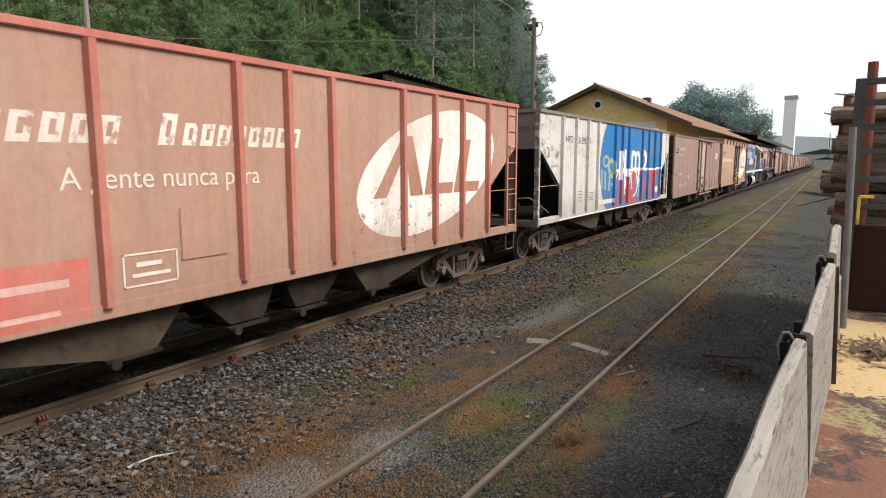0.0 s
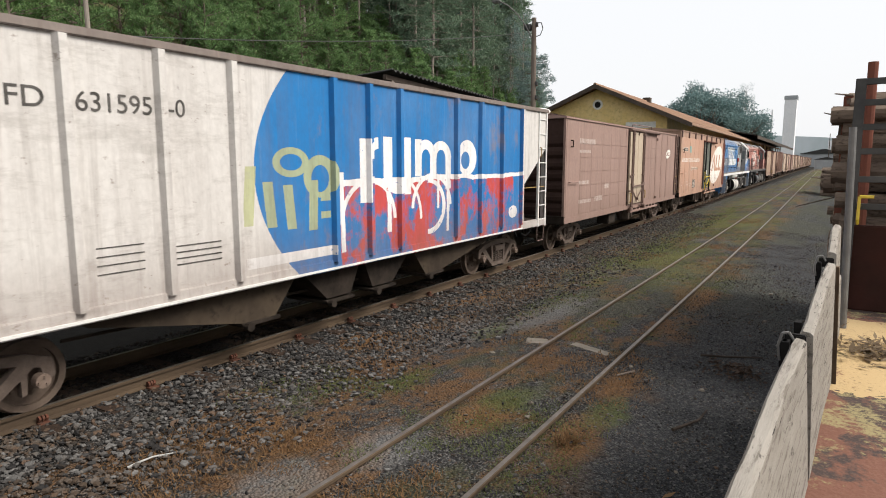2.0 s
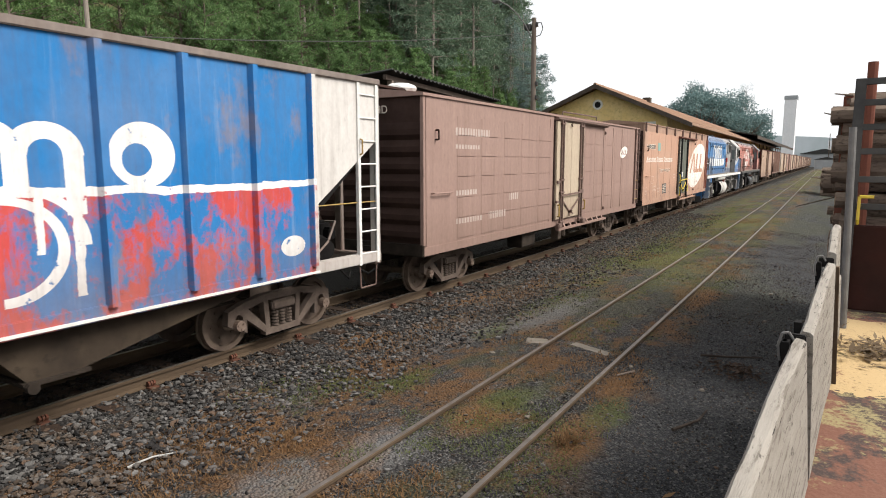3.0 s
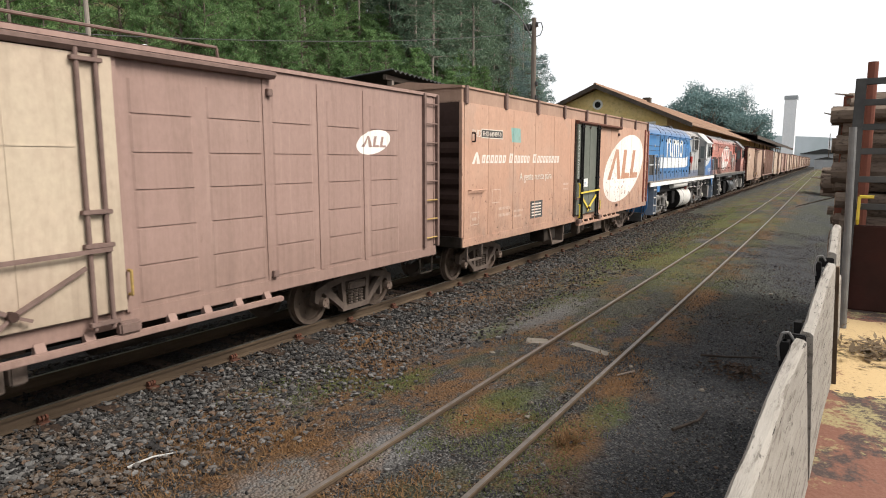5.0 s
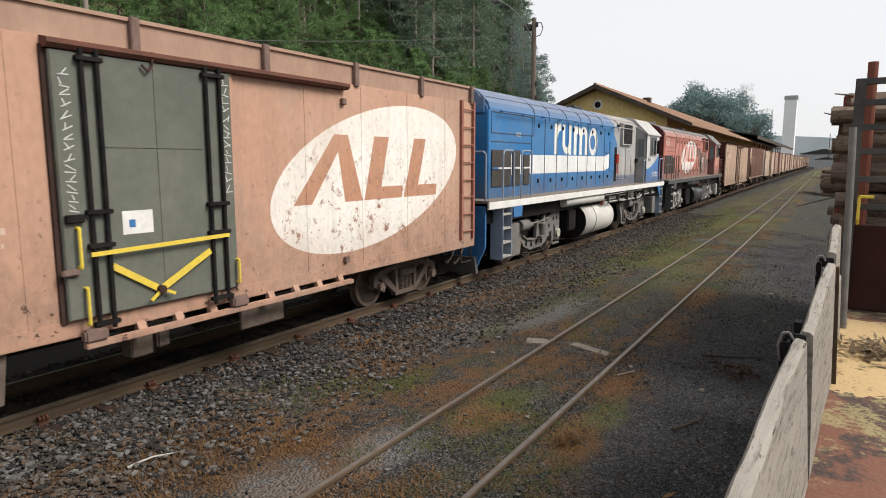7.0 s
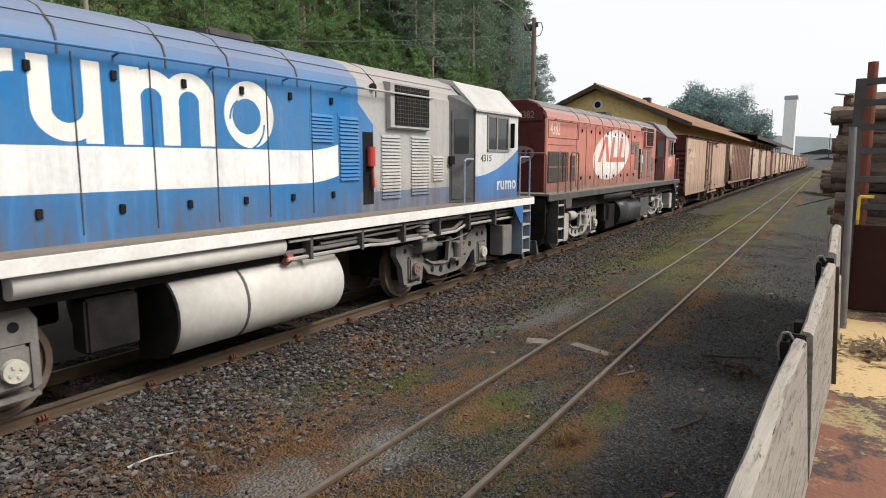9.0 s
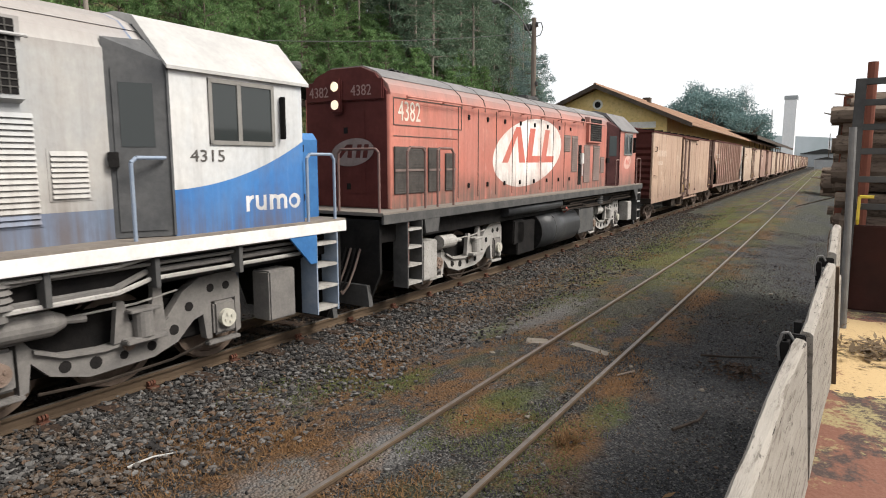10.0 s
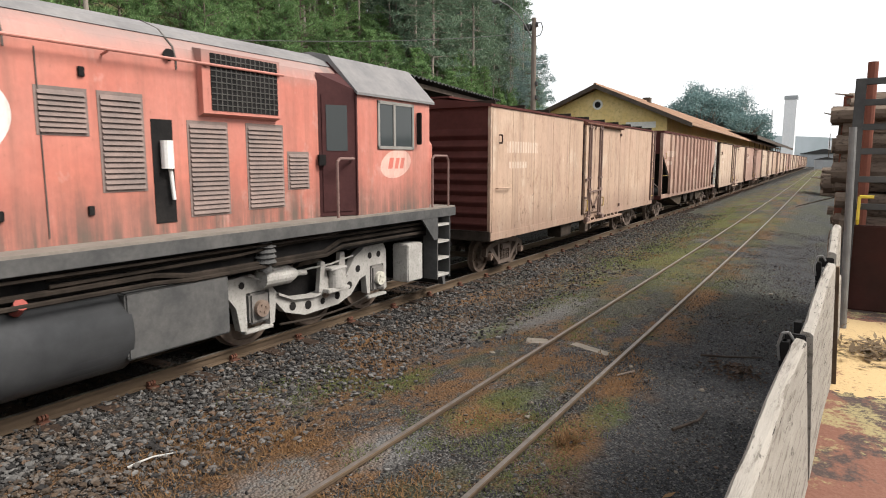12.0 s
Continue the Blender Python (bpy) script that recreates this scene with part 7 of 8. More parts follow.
def build_poles():
    t = thing("utility_pole", pose(-11.8, 26.75, -0.3, 0, -0.4, 0), "dark weathered wooden utility pole with a curved lamp arm", "utility pole")
    part("pole", rod(B(), (0, 0, 0), (0, 0, 9.1), 0.14, 12, 0.1), M_POLE, t)
    for z in (8.75, 6.2, 5.6):
        part("insulator", rod(B(), (0.14, 0, z), (0.14, 0, z + 0.16), 0.06, 10), M_LFRAME, t)
        part("bracket", box(B(), -0.02, 0.2, -0.02, 0.02, z - 0.05, z + 0.0), M_RAIL, t)
    part("transformer_box", box(B(), -0.42, -0.12, -0.15, 0.15, 8.6, 8.85, 0.04), M_LFRAME, t)
    part("lamp_arm", pipe(B(), [(-0.05, -0.08, 8.2), (-0.25, -0.35, 8.75), (-0.5, -0.7, 9.2), (-0.75, -1.05, 9.5), (-1.0, -1.4, 9.65)], 0.028, 8), M_LGREY, t)
    part("lamp_head", box(B(), -1.3, -0.95, -1.6, -1.3, 9.58, 9.72, 0.05), M_LGREY, t)
    part("wire_hook", pipe(B(), [(0.1, 0, 8.9), (0.35, 0.0, 8.85), (0.42, 0, 8.6), (0.3, 0, 8.35), (0.12, 0, 8.3)], 0.02), M_LFRAME, t)
    t2 = thing("street_lamp", pose(-14.0, 8.1, -0.3), "slim pale street lamp pole with a bent arm", "street lamp")
    part("pole", rod(B(), (0, 0, 0), (-0.15, 0, 6.35), 0.075, 10, 0.05), M_PALEBARK, t2)
    part("arm", pipe(B(), [(-0.12, 0, 4.9), (0.25, 0.4, 5.25), (0.5, 0.7, 5.36)], 0.025, 8), M_LGREY, t2)
    part("lamp_head", box(B(), 0.45, 0.8, 0.66, 0.82, 5.32, 5.42, 0.03), M_CONC, t2)
    # wires
    def wire(a, b, sag, nm):
        a, b = Vector(a), Vector(b)
        pts = [a.lerp(b, k / 14) - Vector((0, 0, sag * 4 * (k / 14) * (1 - k / 14))) for k in range(15)]
        return tagged(part(nm, pipe(B(), pts, 0.012, 5), M_LFRAME), "thin sagging overhead wire between the poles", "wire", "overhead wires")
    wire((-14.1, 8.1, 5.3), (-12.05, 26.75, 8.2), 0.25, "overhead_wire")
    wire((-14.1, 8.1, 5.0), (-15.5, -20, 5.0), 0.3, "overhead_wire")
    wire((-14.1, 8.1, 5.3), (-15.5, -20, 5.3), 0.3, "overhead_wire")


def build_distance():
    t = thing("silo_tower", pose(-16.2, 262, -0.3), "tall pale concrete tower with a grey cap", "tower")
    part("shaft", box(B(), -1.95, 1.95, 0, 6, 0, 24.6, 0.1), M_CONC, t)
    part("cap", box(B(), -2.1, 2.1, -0.15, 6.15, 24.6, 26.0, 0.1), M_GREYBOX, t)
    t = thing("chimney", pose(-21.5, 258, -0.3), "thin pale chimney far down the line", "chimney")
    part("stack", rod(B(), (0, 0, 0), (0, 0, 21), 0.45, 12, 0.3), M_CONC, t)
    t = thing("grey_shed", pose(-3.4, 236, -0.3, 0, 0, 2), "low grey steel shed at the end of the yard", "shed")
    part("body", box(B(), -3.2, 3.2, 0, 9, 0, 3.3, 0.05), M_GREYBOX, t)
    part("roof", prism(B(), [(-3.5, 3.3), (3.5, 3.3), (0, 4.1)], "y", -0.2, 9.2), M_CORR, t)
    t = thing("factory_building", pose(-6.0, 330, -0.3), "far pale factory building with a dark low roof", "building")
    part("wall", box(B(), -9, 9, 0, 24, 0, 6.0, 0.1), M_GREYBOX, t)
    part("roof", prism(B(), [(-9.6, 6.0), (9.6, 6.0), (0, 8.2)], "y", -0.5, 24.5), M_CORR, t)
    part("hall", box(B(), 1.0, 8.0, 26, 40, 0, 12.5, 0.1), M_CONC, t)
    t = thing("yard_mast", pose(-3.0, 240, -0.3), "thin dark far mast", "mast")
    part("mast", rod(B(), (0, 0, 0), (0, 0, 11.5), 0.16, 8, 0.1), M_EAVE, t)
    # hills on the horizon
    verts, faces = [], []
    n = 80
    for k in range(n + 1):
        a = radians(-75 + 150 * k / n)
        r = 1500
        h = 52 + 26 * noise.noise((k * 0.13, 2, 0)) + 8 * noise.noise((k * 0.6, 5, 0))
        verts += [(r * math.sin(a), r * math.cos(a), -10), (r * math.sin(a), r * math.cos(a), h), ((r + 300) * math.sin(a), (r + 300) * math.cos(a), h * 0.6)]
    for k in range(n):
        b = k * 3
        faces += [(b, b + 3, b + 4, b + 1), (b + 1, b + 4, b + 5, b + 2)]
    me = bpy.data.meshes.new("backdrop")
    me.from_pydata(verts, [], faces)
    m = Mat("hazy_distant_hills", 1.0, 0, 0.0)
    # wooded hills in pale blue-grey: haze of the distance put into the colour
    m.base((0.55, 0.60, 0.62)).mix(m.noise(0.02).ramp(0.4, 0.6), (0.48, 0.54, 0.55))
    me.materials.append(m.done())
    tagged(new("backdrop", me), "pale wooded hills on the horizon", "hills", kind="structure")


# ---- the open truck that the camera stands on ----
TRUCK = Matrix.Translation((0, 0, 0)) @ Euler((0, 0, radians(-2.44))).to_matrix().to_4x4()


def wood_material():
    m = Mat("weathered_grey_board", 0.9, 0, 0.2)
    g = m.noise(10, (1, 0.2, 1.3), 7, 0.78)
    c = m.noise(34, (1, 0.09, 1), 6, 0.75, 4)
    b = m.noise(1.6, (1, 0.5, 1), 4, 0.6, 8)
    crack = m.noise(30, (1, 0.06, 1.2), 6, 0.8, 14)
    spot = m.noise(18, (1, 0.4, 1), 4, 0.7, 19)
    m.base((0.29, 0.265, 0.23)).mix(g.ramp(0.3, 0.7), (0.205, 0.185, 0.16)).mix(b.ramp(0.45, 0.7) * 0.6, (0.35, 0.32, 0.28)).mix(c.ramp(0.52, 0.62) * 0.8, (0.115, 0.098, 0.08))
    m.mix(crack.ramp(0.60, 0.635), (0.04, 0.034, 0.029)).mix(spot.ramp(0.62, 0.67) * 0.8, (0.05, 0.042, 0.036))
    m.bump(g * 0.6 - crack * 1.2, 0.8, 0.01)
    return m.done()


def deck_material():
    m = Mat("rusty_deck_with_sawdust", 0.9, 0, 0.2)
    n1, n2, n3 = m.noise(1.1, detail=5), m.noise(2.6, (1, 0.8, 1), 6, 0.75, 3), m.noise(34, detail=4, offset=6)
    n4 = m.noise(1.7, (1, 0.8, 1), 6, 0.7, 12)
    m.base((0.165, 0.078, 0.055)).mix(n4.ramp(0.50, 0.55) * 0.9, (0.050, 0.042, 0.040)).mix(n3.ramp(0.5, 0.7) * 0.4, (0.24, 0.13, 0.09))
    m.mix(m.noise(1.5, (1, 0.9, 1), 7, 0.8, 27).ramp(0.475, 0.53) * n3.ramp(0.34, 0.5) * 0.95, (0.28, 0.235, 0.12))
    heap = (m.y + n1 * 2.4 - 1.2).between(4.6, 6.9)
    m.mix(heap * (n2 * 0.6 + n3 * 0.4).ramp(0.40, 0.48), (0.46, 0.33, 0.17))
    m.mix(n3.ramp(0.58, 0.72) * 0.3, (0.05, 0.03, 0.022))
    m.bump(n3 + n2 * 0.6, 0.7, 0.012)
    return m.done()


M_BOARD, M_DECK = wood_material(), deck_material()
M_GALV = mottled("galvanised_pipe", (0.22, 0.215, 0.205), (0.15, 0.145, 0.14), 5, 0.5, 0.4)
M_RUST = mottled("rusty_steel_sheet", (0.045, 0.017, 0.013), (0.028, 0.015, 0.012), 1.6, 0.85, 0, 0.4)
M_STAKE = mottled("rust_red_stake", (0.20, 0.075, 0.05), (0.16, 0.06, 0.042), 4, 0.8)
M_TYRE = mottled("tyre_rubber", (0.02, 0.02, 0.02), (0.03, 0.03, 0.028), 6, 0.9)
M_LOGBARK = mottled("log_bark", (0.115, 0.085, 0.066), (0.20, 0.155, 0.12), 5, 0.9, 0, 0.6, (0.4, 1, 1), c=(0.05, 0.036, 0.028))
M_LOGEND = mottled("cut_log_end", (0.24, 0.165, 0.11), (0.17, 0.12, 0.08), 8, 0.9, 0, 0.3)


def rough_board(x0, x1, y0, y1, z0, z1, warp=0.012, base=0.0, rise=0.0, lean=0.0):
    """A plank with a wavering top edge and worn corners; a side leans out over its base and may rise along it."""
    bm = B()
    n = 26
    rows = []
    for j in range(n + 1):
        f = j / n
        y = y0 + (y1 - y0) * f
        wz = (noise.noise((y * 1.7, z1 * 3, 1)) * 1.6 + noise.noise((y * 6.1, z1 * 3, 4)) * 0.5) * warp
        wx = noise.noise((y * 0.9, 5, z0)) * warp
        e = 0.012 + 0.006 * noise.noise((y * 5.0, z1, 2))
        prof = [(x0, z0), (x1, z0), (x1, z1 - e + wz), (x1 - e, z1 + wz), (x0 + e, z1 + wz + 0.004), (x0, z1 - e + wz)]
        rows.append([bm.verts.new((px + wx - lean * (pz - base), y, base + (pz - base) * (1 + rise * f))) for px, pz in prof])
    for a, b in zip(rows, rows[1:]):
        for i in range(6):
            bm.faces.new((a[i], a[(i + 1) % 6], b[(i + 1) % 6], b[i]))
    bm.faces.new(rows[0])
    bm.faces.new(rows[-1][::-1])
    return bm


def wheel_part(parent, x, y, r, s):
    bm = disc_ring(B(), (x, y, r), 0.28, r * 0.56, r, 28)
    w = part("wheel", bm, M_TYRE, parent)
    part("rim", disc_ring(B(), (x, y, r), 0.2, 0.0, r * 0.56, 20), M_GALV, w)


def build_open_truck():
    rnd = random.Random(9)
    t = thing("flatbed_truck", TRUCK @ pose(0, 0, -0.22), "parked truck bed with weathered board sides and rusty floor", "truck")
    o = 0.22
    zf = 1.068 + o
    part("deck", box(B(), -0.23, 2.05, -3.6, 7.62, zf - 0.07, zf, 0.006), M_DECK, t)
    for x in (0.35, 1.3):
        part("chassis_rail", box(B(), x - 0.06, x + 0.06, -3.4, 9.8, 0.72, zf - 0.07), M_RUST, t)
    for y in (-2.6, -1.4, 6.4):
        for x in (-0.1, 1.8):
            wheel_part(t, x, y, 0.47, 1)
        part("axle", rod(B(), (-0.1, y, 0.47), (1.8, y, 0.47), 0.07, 10), M_RUST, t)
    # board sides: one panel of stacked planks after another
    for ya, yb, h, rise, lean in ((-3.4, 0.35, 0.69, 0.0, 0.074), (0.40, 3.22, 0.69, 0.0, 0.074), (3.28, 4.85, 0.71, 0.18, 0.045)):
        part("side_board", rough_board(-0.205, -0.150, ya, yb, zf + 0.015, zf + h, 0.012, zf, rise, lean), M_BOARD, t)
        for y in (ya + 0.25, yb - 0.03):
            part("iron_strap", prism(B(), [(-0.245, zf - 0.1), (-0.212, zf - 0.1), (-0.216 - lean * h, zf + h), (-0.249 - lean * h, zf + h)], "y", y - 0.03, y + 0.03), M_BLACK, t)
        zt, xt = zf + h * (1 + rise), -0.2 - lean * h
        part("hook_latch", pipe(B(), [(xt + 0.0, yb - 0.04, zt + 0.01), (xt - 0.02, yb - 0.05, zt + 0.045), (xt - 0.045, yb - 0.06, zt + 0.04), (xt - 0.06, yb - 0.06, zt - 0.02), (xt - 0.05, yb - 0.05, zt - 0.09)], 0.006), M_GALV, t)
        part("latch_plate", box(B(), xt - 0.04, xt + 0.045, yb + 0.002, yb + 0.035, zt - 0.035, zt + 0.025, 0.006), M_BLACK, t)
        part("latch_plate", box(B(), xt - 0.052, xt - 0.022, yb - 0.05, yb + 0.0, zt - 0.13, zt + 0.0, 0.006), M_BLACK, t)
        # black strip filling the gap between panels, standing in for its shade
        part("panel_gap_strip", prism(B(), [(-0.200, zf), (-0.156, zf), (-0.156 - lean * h, zt - 0.03), (-0.200 - lean * h, zt - 0.03)], "y", yb + 0.004, yb + 0.05), M_BLACK, t)
    part("side_board", rough_board(-0.205, -0.150, 5.0, 5.95, zf + 0.48, zf + 0.88, 0.03, zf, 0.15, 0.05), M_BOARD, t)
    part("side_board", rough_board(-0.205, -0.150, 5.0, 6.3, zf + 0.02, zf + 0.47, 0.02, zf, 0.15, 0.05), M_BOARD, t)
    part("stanchion", prism(B(), [(-0.150, zf), (-0.118, zf), (-0.155, zf + 0.80), (-0.187, zf + 0.80)], "y", 4.90, 4.95), M_RAIL, t)
    part("corner_pipe", rod(B(), (-0.147, 6.66, zf), (-0.20, 6.66, 2.86 + o), 0.030, 12), M_GALV, t)
    # headboard
    part("headboard_panel", box(B(), -0.22, 2.02, 7.55, 7.61, zf, 1.93 + o, 0.01), M_RUST, t)
    for x in (-0.19, 0.95, 1.97):
        part("headboard_post", box(B(), x - 0.045, x + 0.045, 7.49, 7.57, zf, 3.36 + o, 0.006), M_LFRAME, t)
    for z in (3.33, 3.13, 2.895, 2.66, 2.387, 2.12):
        part("headboard_bar", box(B(), -0.19, 2.0, 7.50, 7.55, z - 0.03 + o, z + 0.03 + o, 0.004), M_LFRAME, t)
    part("handle", pipe(B(), [(-0.12, 7.49, 1.95 + o), (-0.12, 7.44, 2.0 + o), (-0.12, 7.44, 2.22 + o), (0.0, 7.44, 2.22 + o)], 0.016), M_YELLOW, t, "yellow grab handle")
    # rubbish and bark on the deck, one heap
    s = Soup()
    for _ in range(420):
        p = Vector((0.2 + rnd.gauss(0, 0.2), 5.9 + rnd.gauss(0, 0.2), zf + 0.006 + rnd.random() * 0.05))
        d = rand_dir(rnd)
        d.z *= 0.35
        d.normalize()
        s.blade(p, d, rnd.uniform(0.04, 0.14), rnd.uniform(0.01, 0.05), d.cross(Vector((0, 0, 1))).normalized())
    tagged(new("bark_litter", s.mesh("bark_litter", M_LITTER)), "scraps of bark and leaves on the truck floor", "litter", kind="stuff").matrix_basis = TRUCK @ pose(0, 0, -0.22)


M_LITTER = leaf_material("bark_scraps", (0.16, 0.11, 0.07), (0.30, 0.23, 0.15), (0.05, 0.035, 0.025))


def build_log_truck():
    rnd = random.Random(31)
    y0, y1 = 8.7, 14.6
    t = thing("log_trailer", TRUCK @ pose(0, 0, -0.22), "parked log trailer with rust-red stakes", "trailer")
    part("bed", box(B(), -0.30, 2.0, y0 - 0.3, y1 + 0.2, 1.30, 1.62, 0.02), M_RUST, t)
    for y in (y0 + 0.35, (y0 + y1) / 2, y1 - 0.3):
        for x in (-0.34, 2.06):
            part("stake", box(B(), x - 0.05, x + 0.05, y - 0.05, y + 0.05, 1.45, 3.55, 0.008), M_STAKE, t)
    part("front_stake", rod(B(), (-0.10, y0 - 0.15, 1.5), (-0.12, y0 - 0.15, 3.86), 0.05, 10), M_STAKE, t)
    for y in (9.8, 12.4, 13.6):
        for x in (-0.1, 1.8):
            wheel_part(t, x, y, 0.47, 1)
    part("chassis", box(B(), 0.35, 1.35, y0, y1, 0.8, 1.30), M_RUST, t)
    # crosswise logs, each its own piece on shared meshes
    st = thing("log_stack", TRUCK @ pose(0, 0, -0.22), "stack of rough crosswise pine logs on the trailer", "log stack")
    shapes = []
    for k in range(6):
        bm = B()
        r, L = 0.062 + 0.011 * k, 2.5
        rings = []
        for i in range(7):
            f = i / 6
            x = -L / 2 + L * f
            cx, cz = rnd.uniform(-.012, .012), rnd.uniform(-.012, .012)
            rings.append([bm.verts.new((x + rnd.uniform(-.01, .01) * (i in (0, 6)), cx + r * (1.06 - 0.12 * f) * rnd.uniform(.92, 1.08) * math.cos(a), cz + r * (1.06 - 0.12 * f) * rnd.uniform(.92, 1.08) * math.sin(a)))
                          for a in (2 * math.pi * q / 11 for q in range(11))])
        for a, b in zip(rings, rings[1:]):
            for i in range(11):
                bm.faces.new((a[i], a[(i + 1) % 11], b[(i + 1) % 11], b[i]))
        e0, e1 = bm.faces.new(rings[0][::-1]), bm.faces.new(rings[-1])
        e0.material_index = e1.material_index = 1
        me = bpy.data.meshes.new("log")
        bm.to_mesh(me)
        bm.free()
        me.materials.append(M_LOGBARK)
        me.materials.append(M_LOGEND)
        shapes.append(me)
    z = 1.72
    row = 0
    while z < 3.55:
        y = y0 + 0.08 + (row % 2) * 0.09
        while y < y1:
            k = rnd.randrange(6)
            ob = new("log", shapes[k])
            ob.parent = st
            ob.matrix_basis = pose(0.88 + rnd.gauss(0, 0.075) + (0.08 if z > 3.3 else 0), y, z + rnd.uniform(-0.02, 0.02), rnd.uniform(0, 360), rnd.uniform(-1, 1), rnd.uniform(-2.5, 2.5))
            y += 0.185 + 0.02 * k * 0.5
        z += 0.158
        row += 1
    for p, q in (((-0.3, 9.0, 3.55), (-0.48, 8.9, 3.57)), ((-0.35, 9.2, 3.3), (-0.58, 9.0, 3.36)), ((-0.4, 13.5, 2.2), (-1.15, 12.9, 1.98)), ((-0.4, 12.5, 2.45), (-0.95, 12.9, 2.5))):
        part("branch", rod(B(), p, q, 0.014, 6, 0.006), M_LOGBARK, st)
    # another heap far down the yard
    st2 = thing("log_pile", pose(0.7, 60, -0.25), "far pile of logs in the yard", "log pile")
    for j in range(6):
        for i in range(14):
            ob = new("log", shapes[rnd.randrange(6)])
            ob.parent = st2
            ob.matrix_basis = Matrix.Translation((rnd.gauss(0, 0.08), i * 0.36 + (j % 2) * 0.15, 0.2 + j * 0.36)) @ Matrix.Diagonal((1.4, 2.2, 2.2, 1))


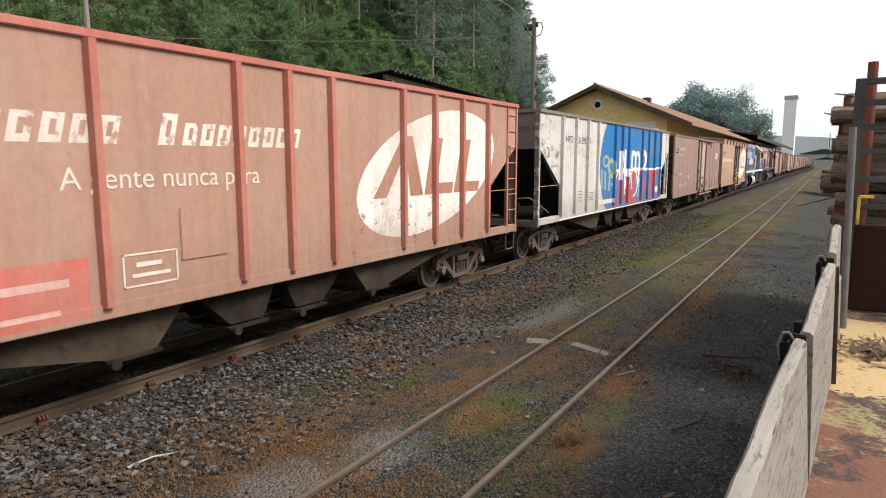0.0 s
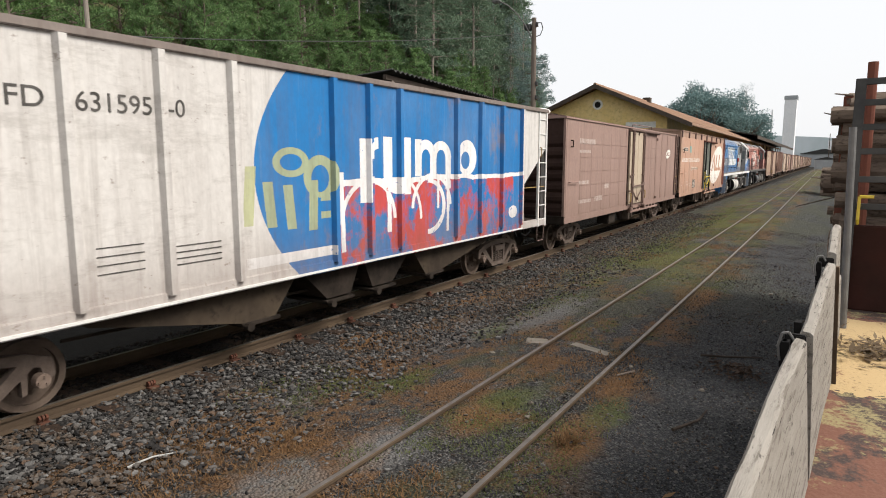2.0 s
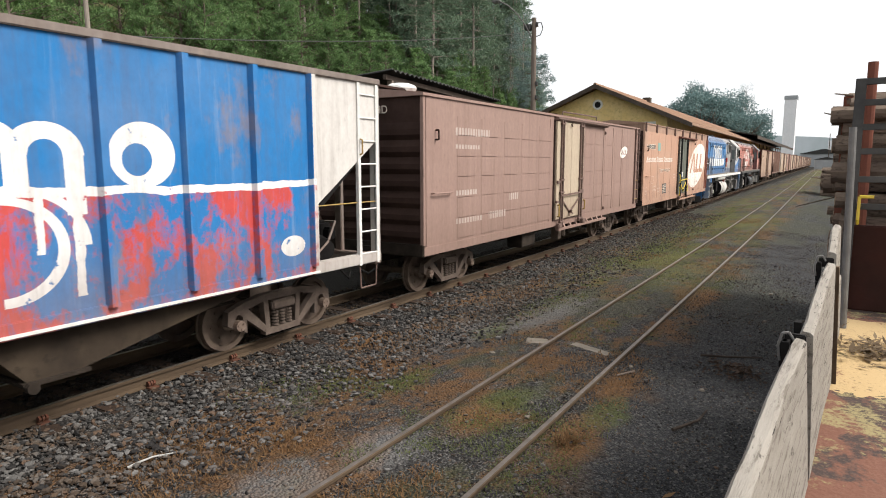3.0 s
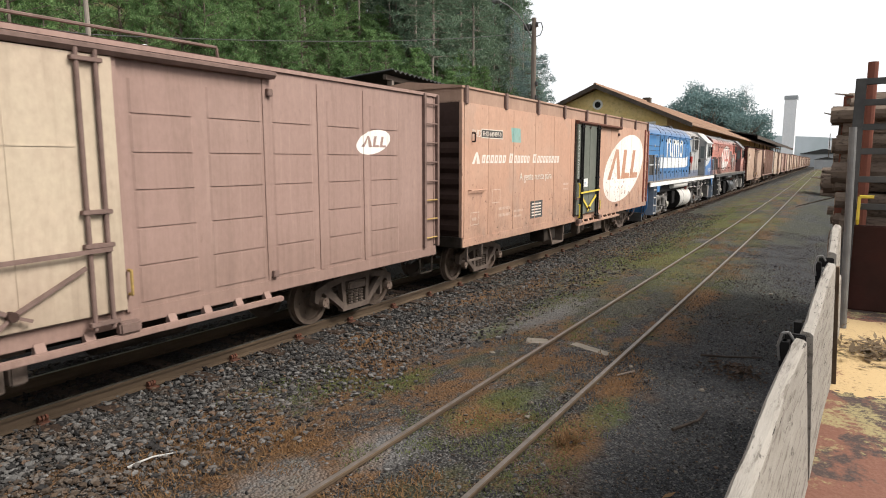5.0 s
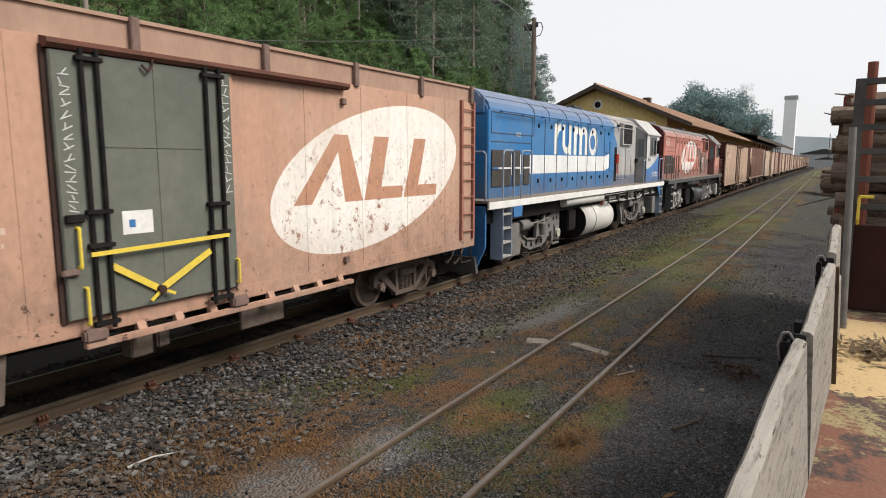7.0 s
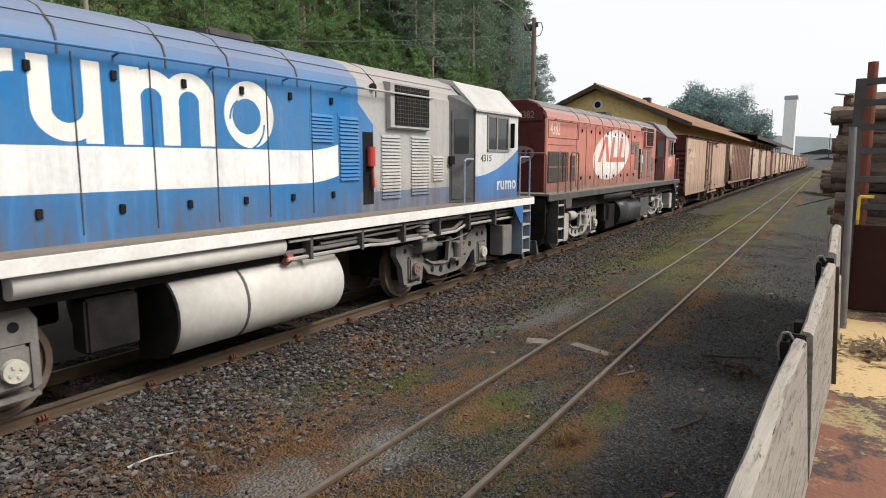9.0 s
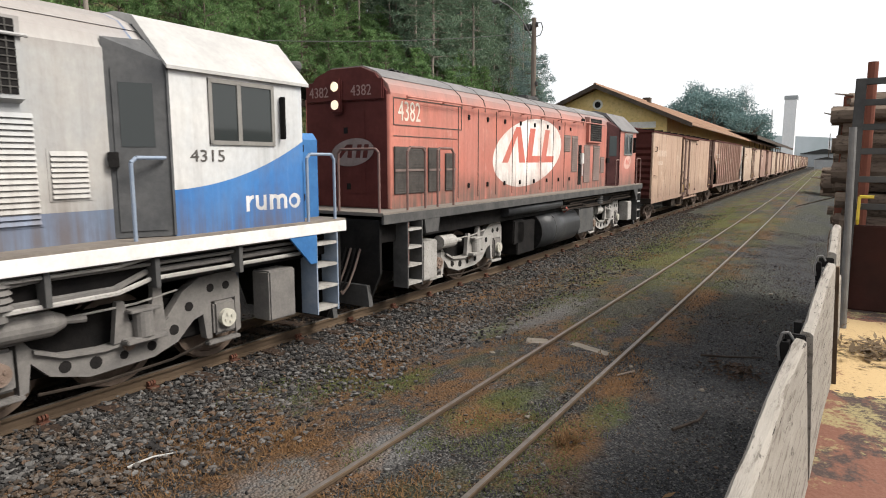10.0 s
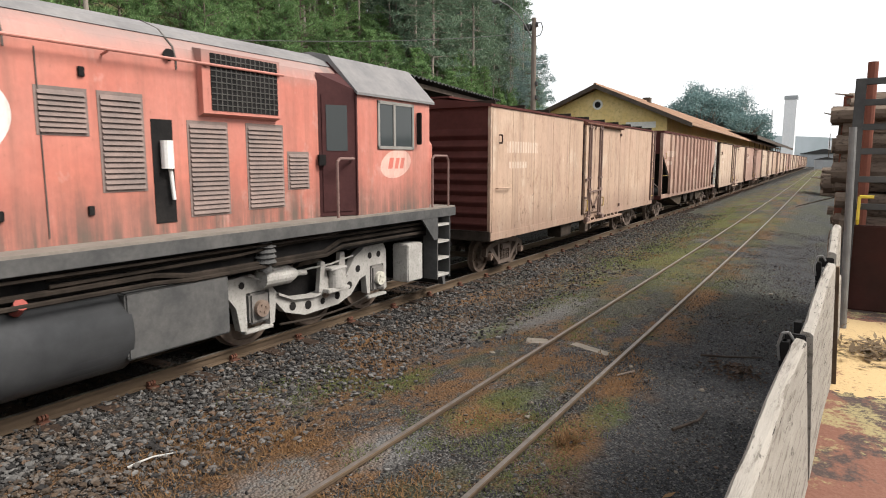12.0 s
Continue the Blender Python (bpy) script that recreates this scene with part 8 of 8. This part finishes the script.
# ---- small things on the ground ----
def build_clutter():
    rnd = random.Random(15)
    t = tagged(part("concrete_slab", box(B(), -0.16, 0.16, -0.13, 0.13, -0.02, 0.02, 0.012), M_PALESTONE), "pale broken concrete slab beside the rail", "slab")
    t.matrix_basis = pose(-3.6, 8.45, ground_z(-3.6, 8.45), 2, 1, 20)
    t = tagged(part("concrete_slab", box(B(), -0.34, 0.34, -0.09, 0.09, -0.02, 0.012, 0.012), M_PALESTONE), "flat pale stone between the rails", "slab")
    t.matrix_basis = pose(-2.80, 8.5, ground_z(-2.80, 8.5), 1, 1, -20)

    def stick(pts, r, label, mat, nm="stick"):
        bm = B()
        for k, (a, b) in enumerate(zip(pts, pts[1:])):
            rod(bm, a, b, r * (1 - 0.15 * k), 6, r * (0.85 - 0.15 * k))
        tagged(part(nm, bm, mat), label, "stick")
    g = lambda x, y, d=0.02: (x, y, ground_z(x, y) + d)
    stick([g(-5.3, 3.1), g(-5.27, 3.2, 0.04), g(-5.25, 3.32, 0.045), g(-5.2, 3.5)], 0.012, "pale curved strip lying on the ballast", M_PALESTRIP, "curved_strip")
    stick([g(-1.24, 6.42), g(-1.13, 6.7), g(-1.06, 6.85, 0.03), g(-1.03, 7.14, 0.05)], 0.018, "dark fallen branch on the cinders", M_TWIG)
    stick([g(-1.44, 9.15), g(-1.1, 9.4), g(-0.72, 9.75)], 0.016, "dark fallen branch on the cinders", M_TWIG)
    stick([g(-2.15, 7.55), g(-2.0, 7.8, 0.03)], 0.014, "short brown branch on the cinders", M_BARK)
    # dark heap of litter
    s = Soup()
    for _ in range(300):
        p = Vector((-0.9 + rnd.gauss(0, 0.2), 8.85 + rnd.gauss(0, 0.22), 0))
        p.z = ground_z(p.x, p.y) + 0.1 * max(0, 1 - ((p.x + 0.9) ** 2 + (p.y - 8.85) ** 2) / 0.16) * rnd.random()
        d = rand_dir(rnd, 0.0)
        d.z *= 0.3
        d.normalize()
        s.blade(p, d, rnd.uniform(0.03, 0.11), 0.035, d.cross(rand_dir(rnd)).normalized())
    tagged(new("litter_heap", s.mesh("litter_heap", M_LITTER2)), "dark heap of twigs and dirt on the cinders", "litter", kind="stuff")
    # stones
    for x, y, r in ((-2.69, 6.17, 0.035), (-2.57, 5.81, 0.03), (-1.03, 5.6, 0.022), (-1.2, 7.8, 0.04), (-3.9, 7.6, 0.04), (-2.1, 8.0, 0.035), (-0.9, 12.0, 0.04), (-1.0, 14.5, 0.05)):
        bm = B()
        stone_shape(bm, (0, 0, 0), r, rnd)
        ob = tagged(part("stone", bm, M_PALESTONE), "small pale stone on the ground", "stone", "scattered stones")
        ob.matrix_basis = pose(x, y, ground_z(x, y) + r * 0.3)
    s = Soup()
    s.blade(Vector((-1.03, 5.05, ground_z(-1.03, 5.05) + 0.02)), Vector((0.5, 0.8, 0.1)).normalized(), 0.16, 0.07, Vector((0.8, -0.5, 0.2)))
    tagged(new("fallen_leaf", s.mesh("fallen_leaf", M_DRYGRASS)), "curled reddish fallen leaf", "leaf")
    # grass: rusty dry tufts and green ones along the siding
    dry, green = Soup(), Soup()

    def tuft(soup, x, y, n, h, spread):
        z = ground_z(x, y)
        for _ in range(n):
            d = rand_dir(rnd, 0.9)
            d.z = abs(d.z) * 0.6
            d.normalize()
            soup.blade(Vector((x + rnd.gauss(0, spread), y + rnd.gauss(0, spread), z)), d, h * rnd.uniform(0.5, 1.3), 0.009, d.cross(Vector((0, 0, 1))).normalized())
    n = 0
    while n < 4800:
        y = 2.6 + 30 * rnd.random() ** 1.5
        x = rnd.uniform(-5.9, -1.7)
        k = noise.noise((x * 0.8, y * 0.45, 11)) + 0.35 * noise.noise((x * 2.5, y * 2.0, 2))
        if k > 0.20:
            tuft(dry, x + bend(y), y, 9, 0.065, 0.06)
            n += 1
        elif k < -0.22:
            tuft(green, x + bend(y), y, 10, 0.045, 0.06)
            n += 1
    for _ in range(1200):
        y = rnd.uniform(16, 42)
        x = -4.6 + rnd.gauss(0, 0.5)
        tuft(green, x + bend(y), y, 10, 0.07, 0.12)
    for x, y in ((-2.05, 5.45), (-1.95, 5.55), (-2.0, 5.4)):
        tuft(dry, x, y, 90, 0.14, 0.05)
    for _ in range(25):
        tuft(green, -4.32 + rnd.gauss(0, 0.15), 6.2 + rnd.gauss(0, 0.25), 16, 0.05, 0.05)
    tagged(new("dry_grass", dry.mesh("dry_grass", M_DRYGRASS)), "short rusty dry grass between the rails", "grass", kind="stuff")
    tagged(new("green_grass", green.mesh("green_grass", M_GRASS)), "thin green grass and moss between the tracks", "grass", kind="stuff")


M_TWIG = mottled("dark_twig", (0.045, 0.035, 0.028), (0.07, 0.055, 0.045), 6, 0.9)
M_PALESTRIP = mottled("pale_plastic_strip", (0.42, 0.41, 0.39), (0.34, 0.33, 0.31), 5, 0.7)
M_PALESTONE = mottled("pale_stone", (0.15, 0.13, 0.105), (0.20, 0.175, 0.145), 9, 0.9, 0, 0.3)
M_LITTER2 = leaf_material("dark_twigs", (0.06, 0.04, 0.03), (0.11, 0.075, 0.055), (0.02, 0.015, 0.012))


def build_surroundings():
    build_hill()
    build_forest()
    build_warehouse()
    build_shelter()
    build_far_canopy()
    build_poles()
    build_distance()
    build_open_truck()
    build_log_truck()
    build_clutter()


# ---- build ----
build_ground()
build_tracks()
build_train()
build_ballast()
build_surroundings()
motions()
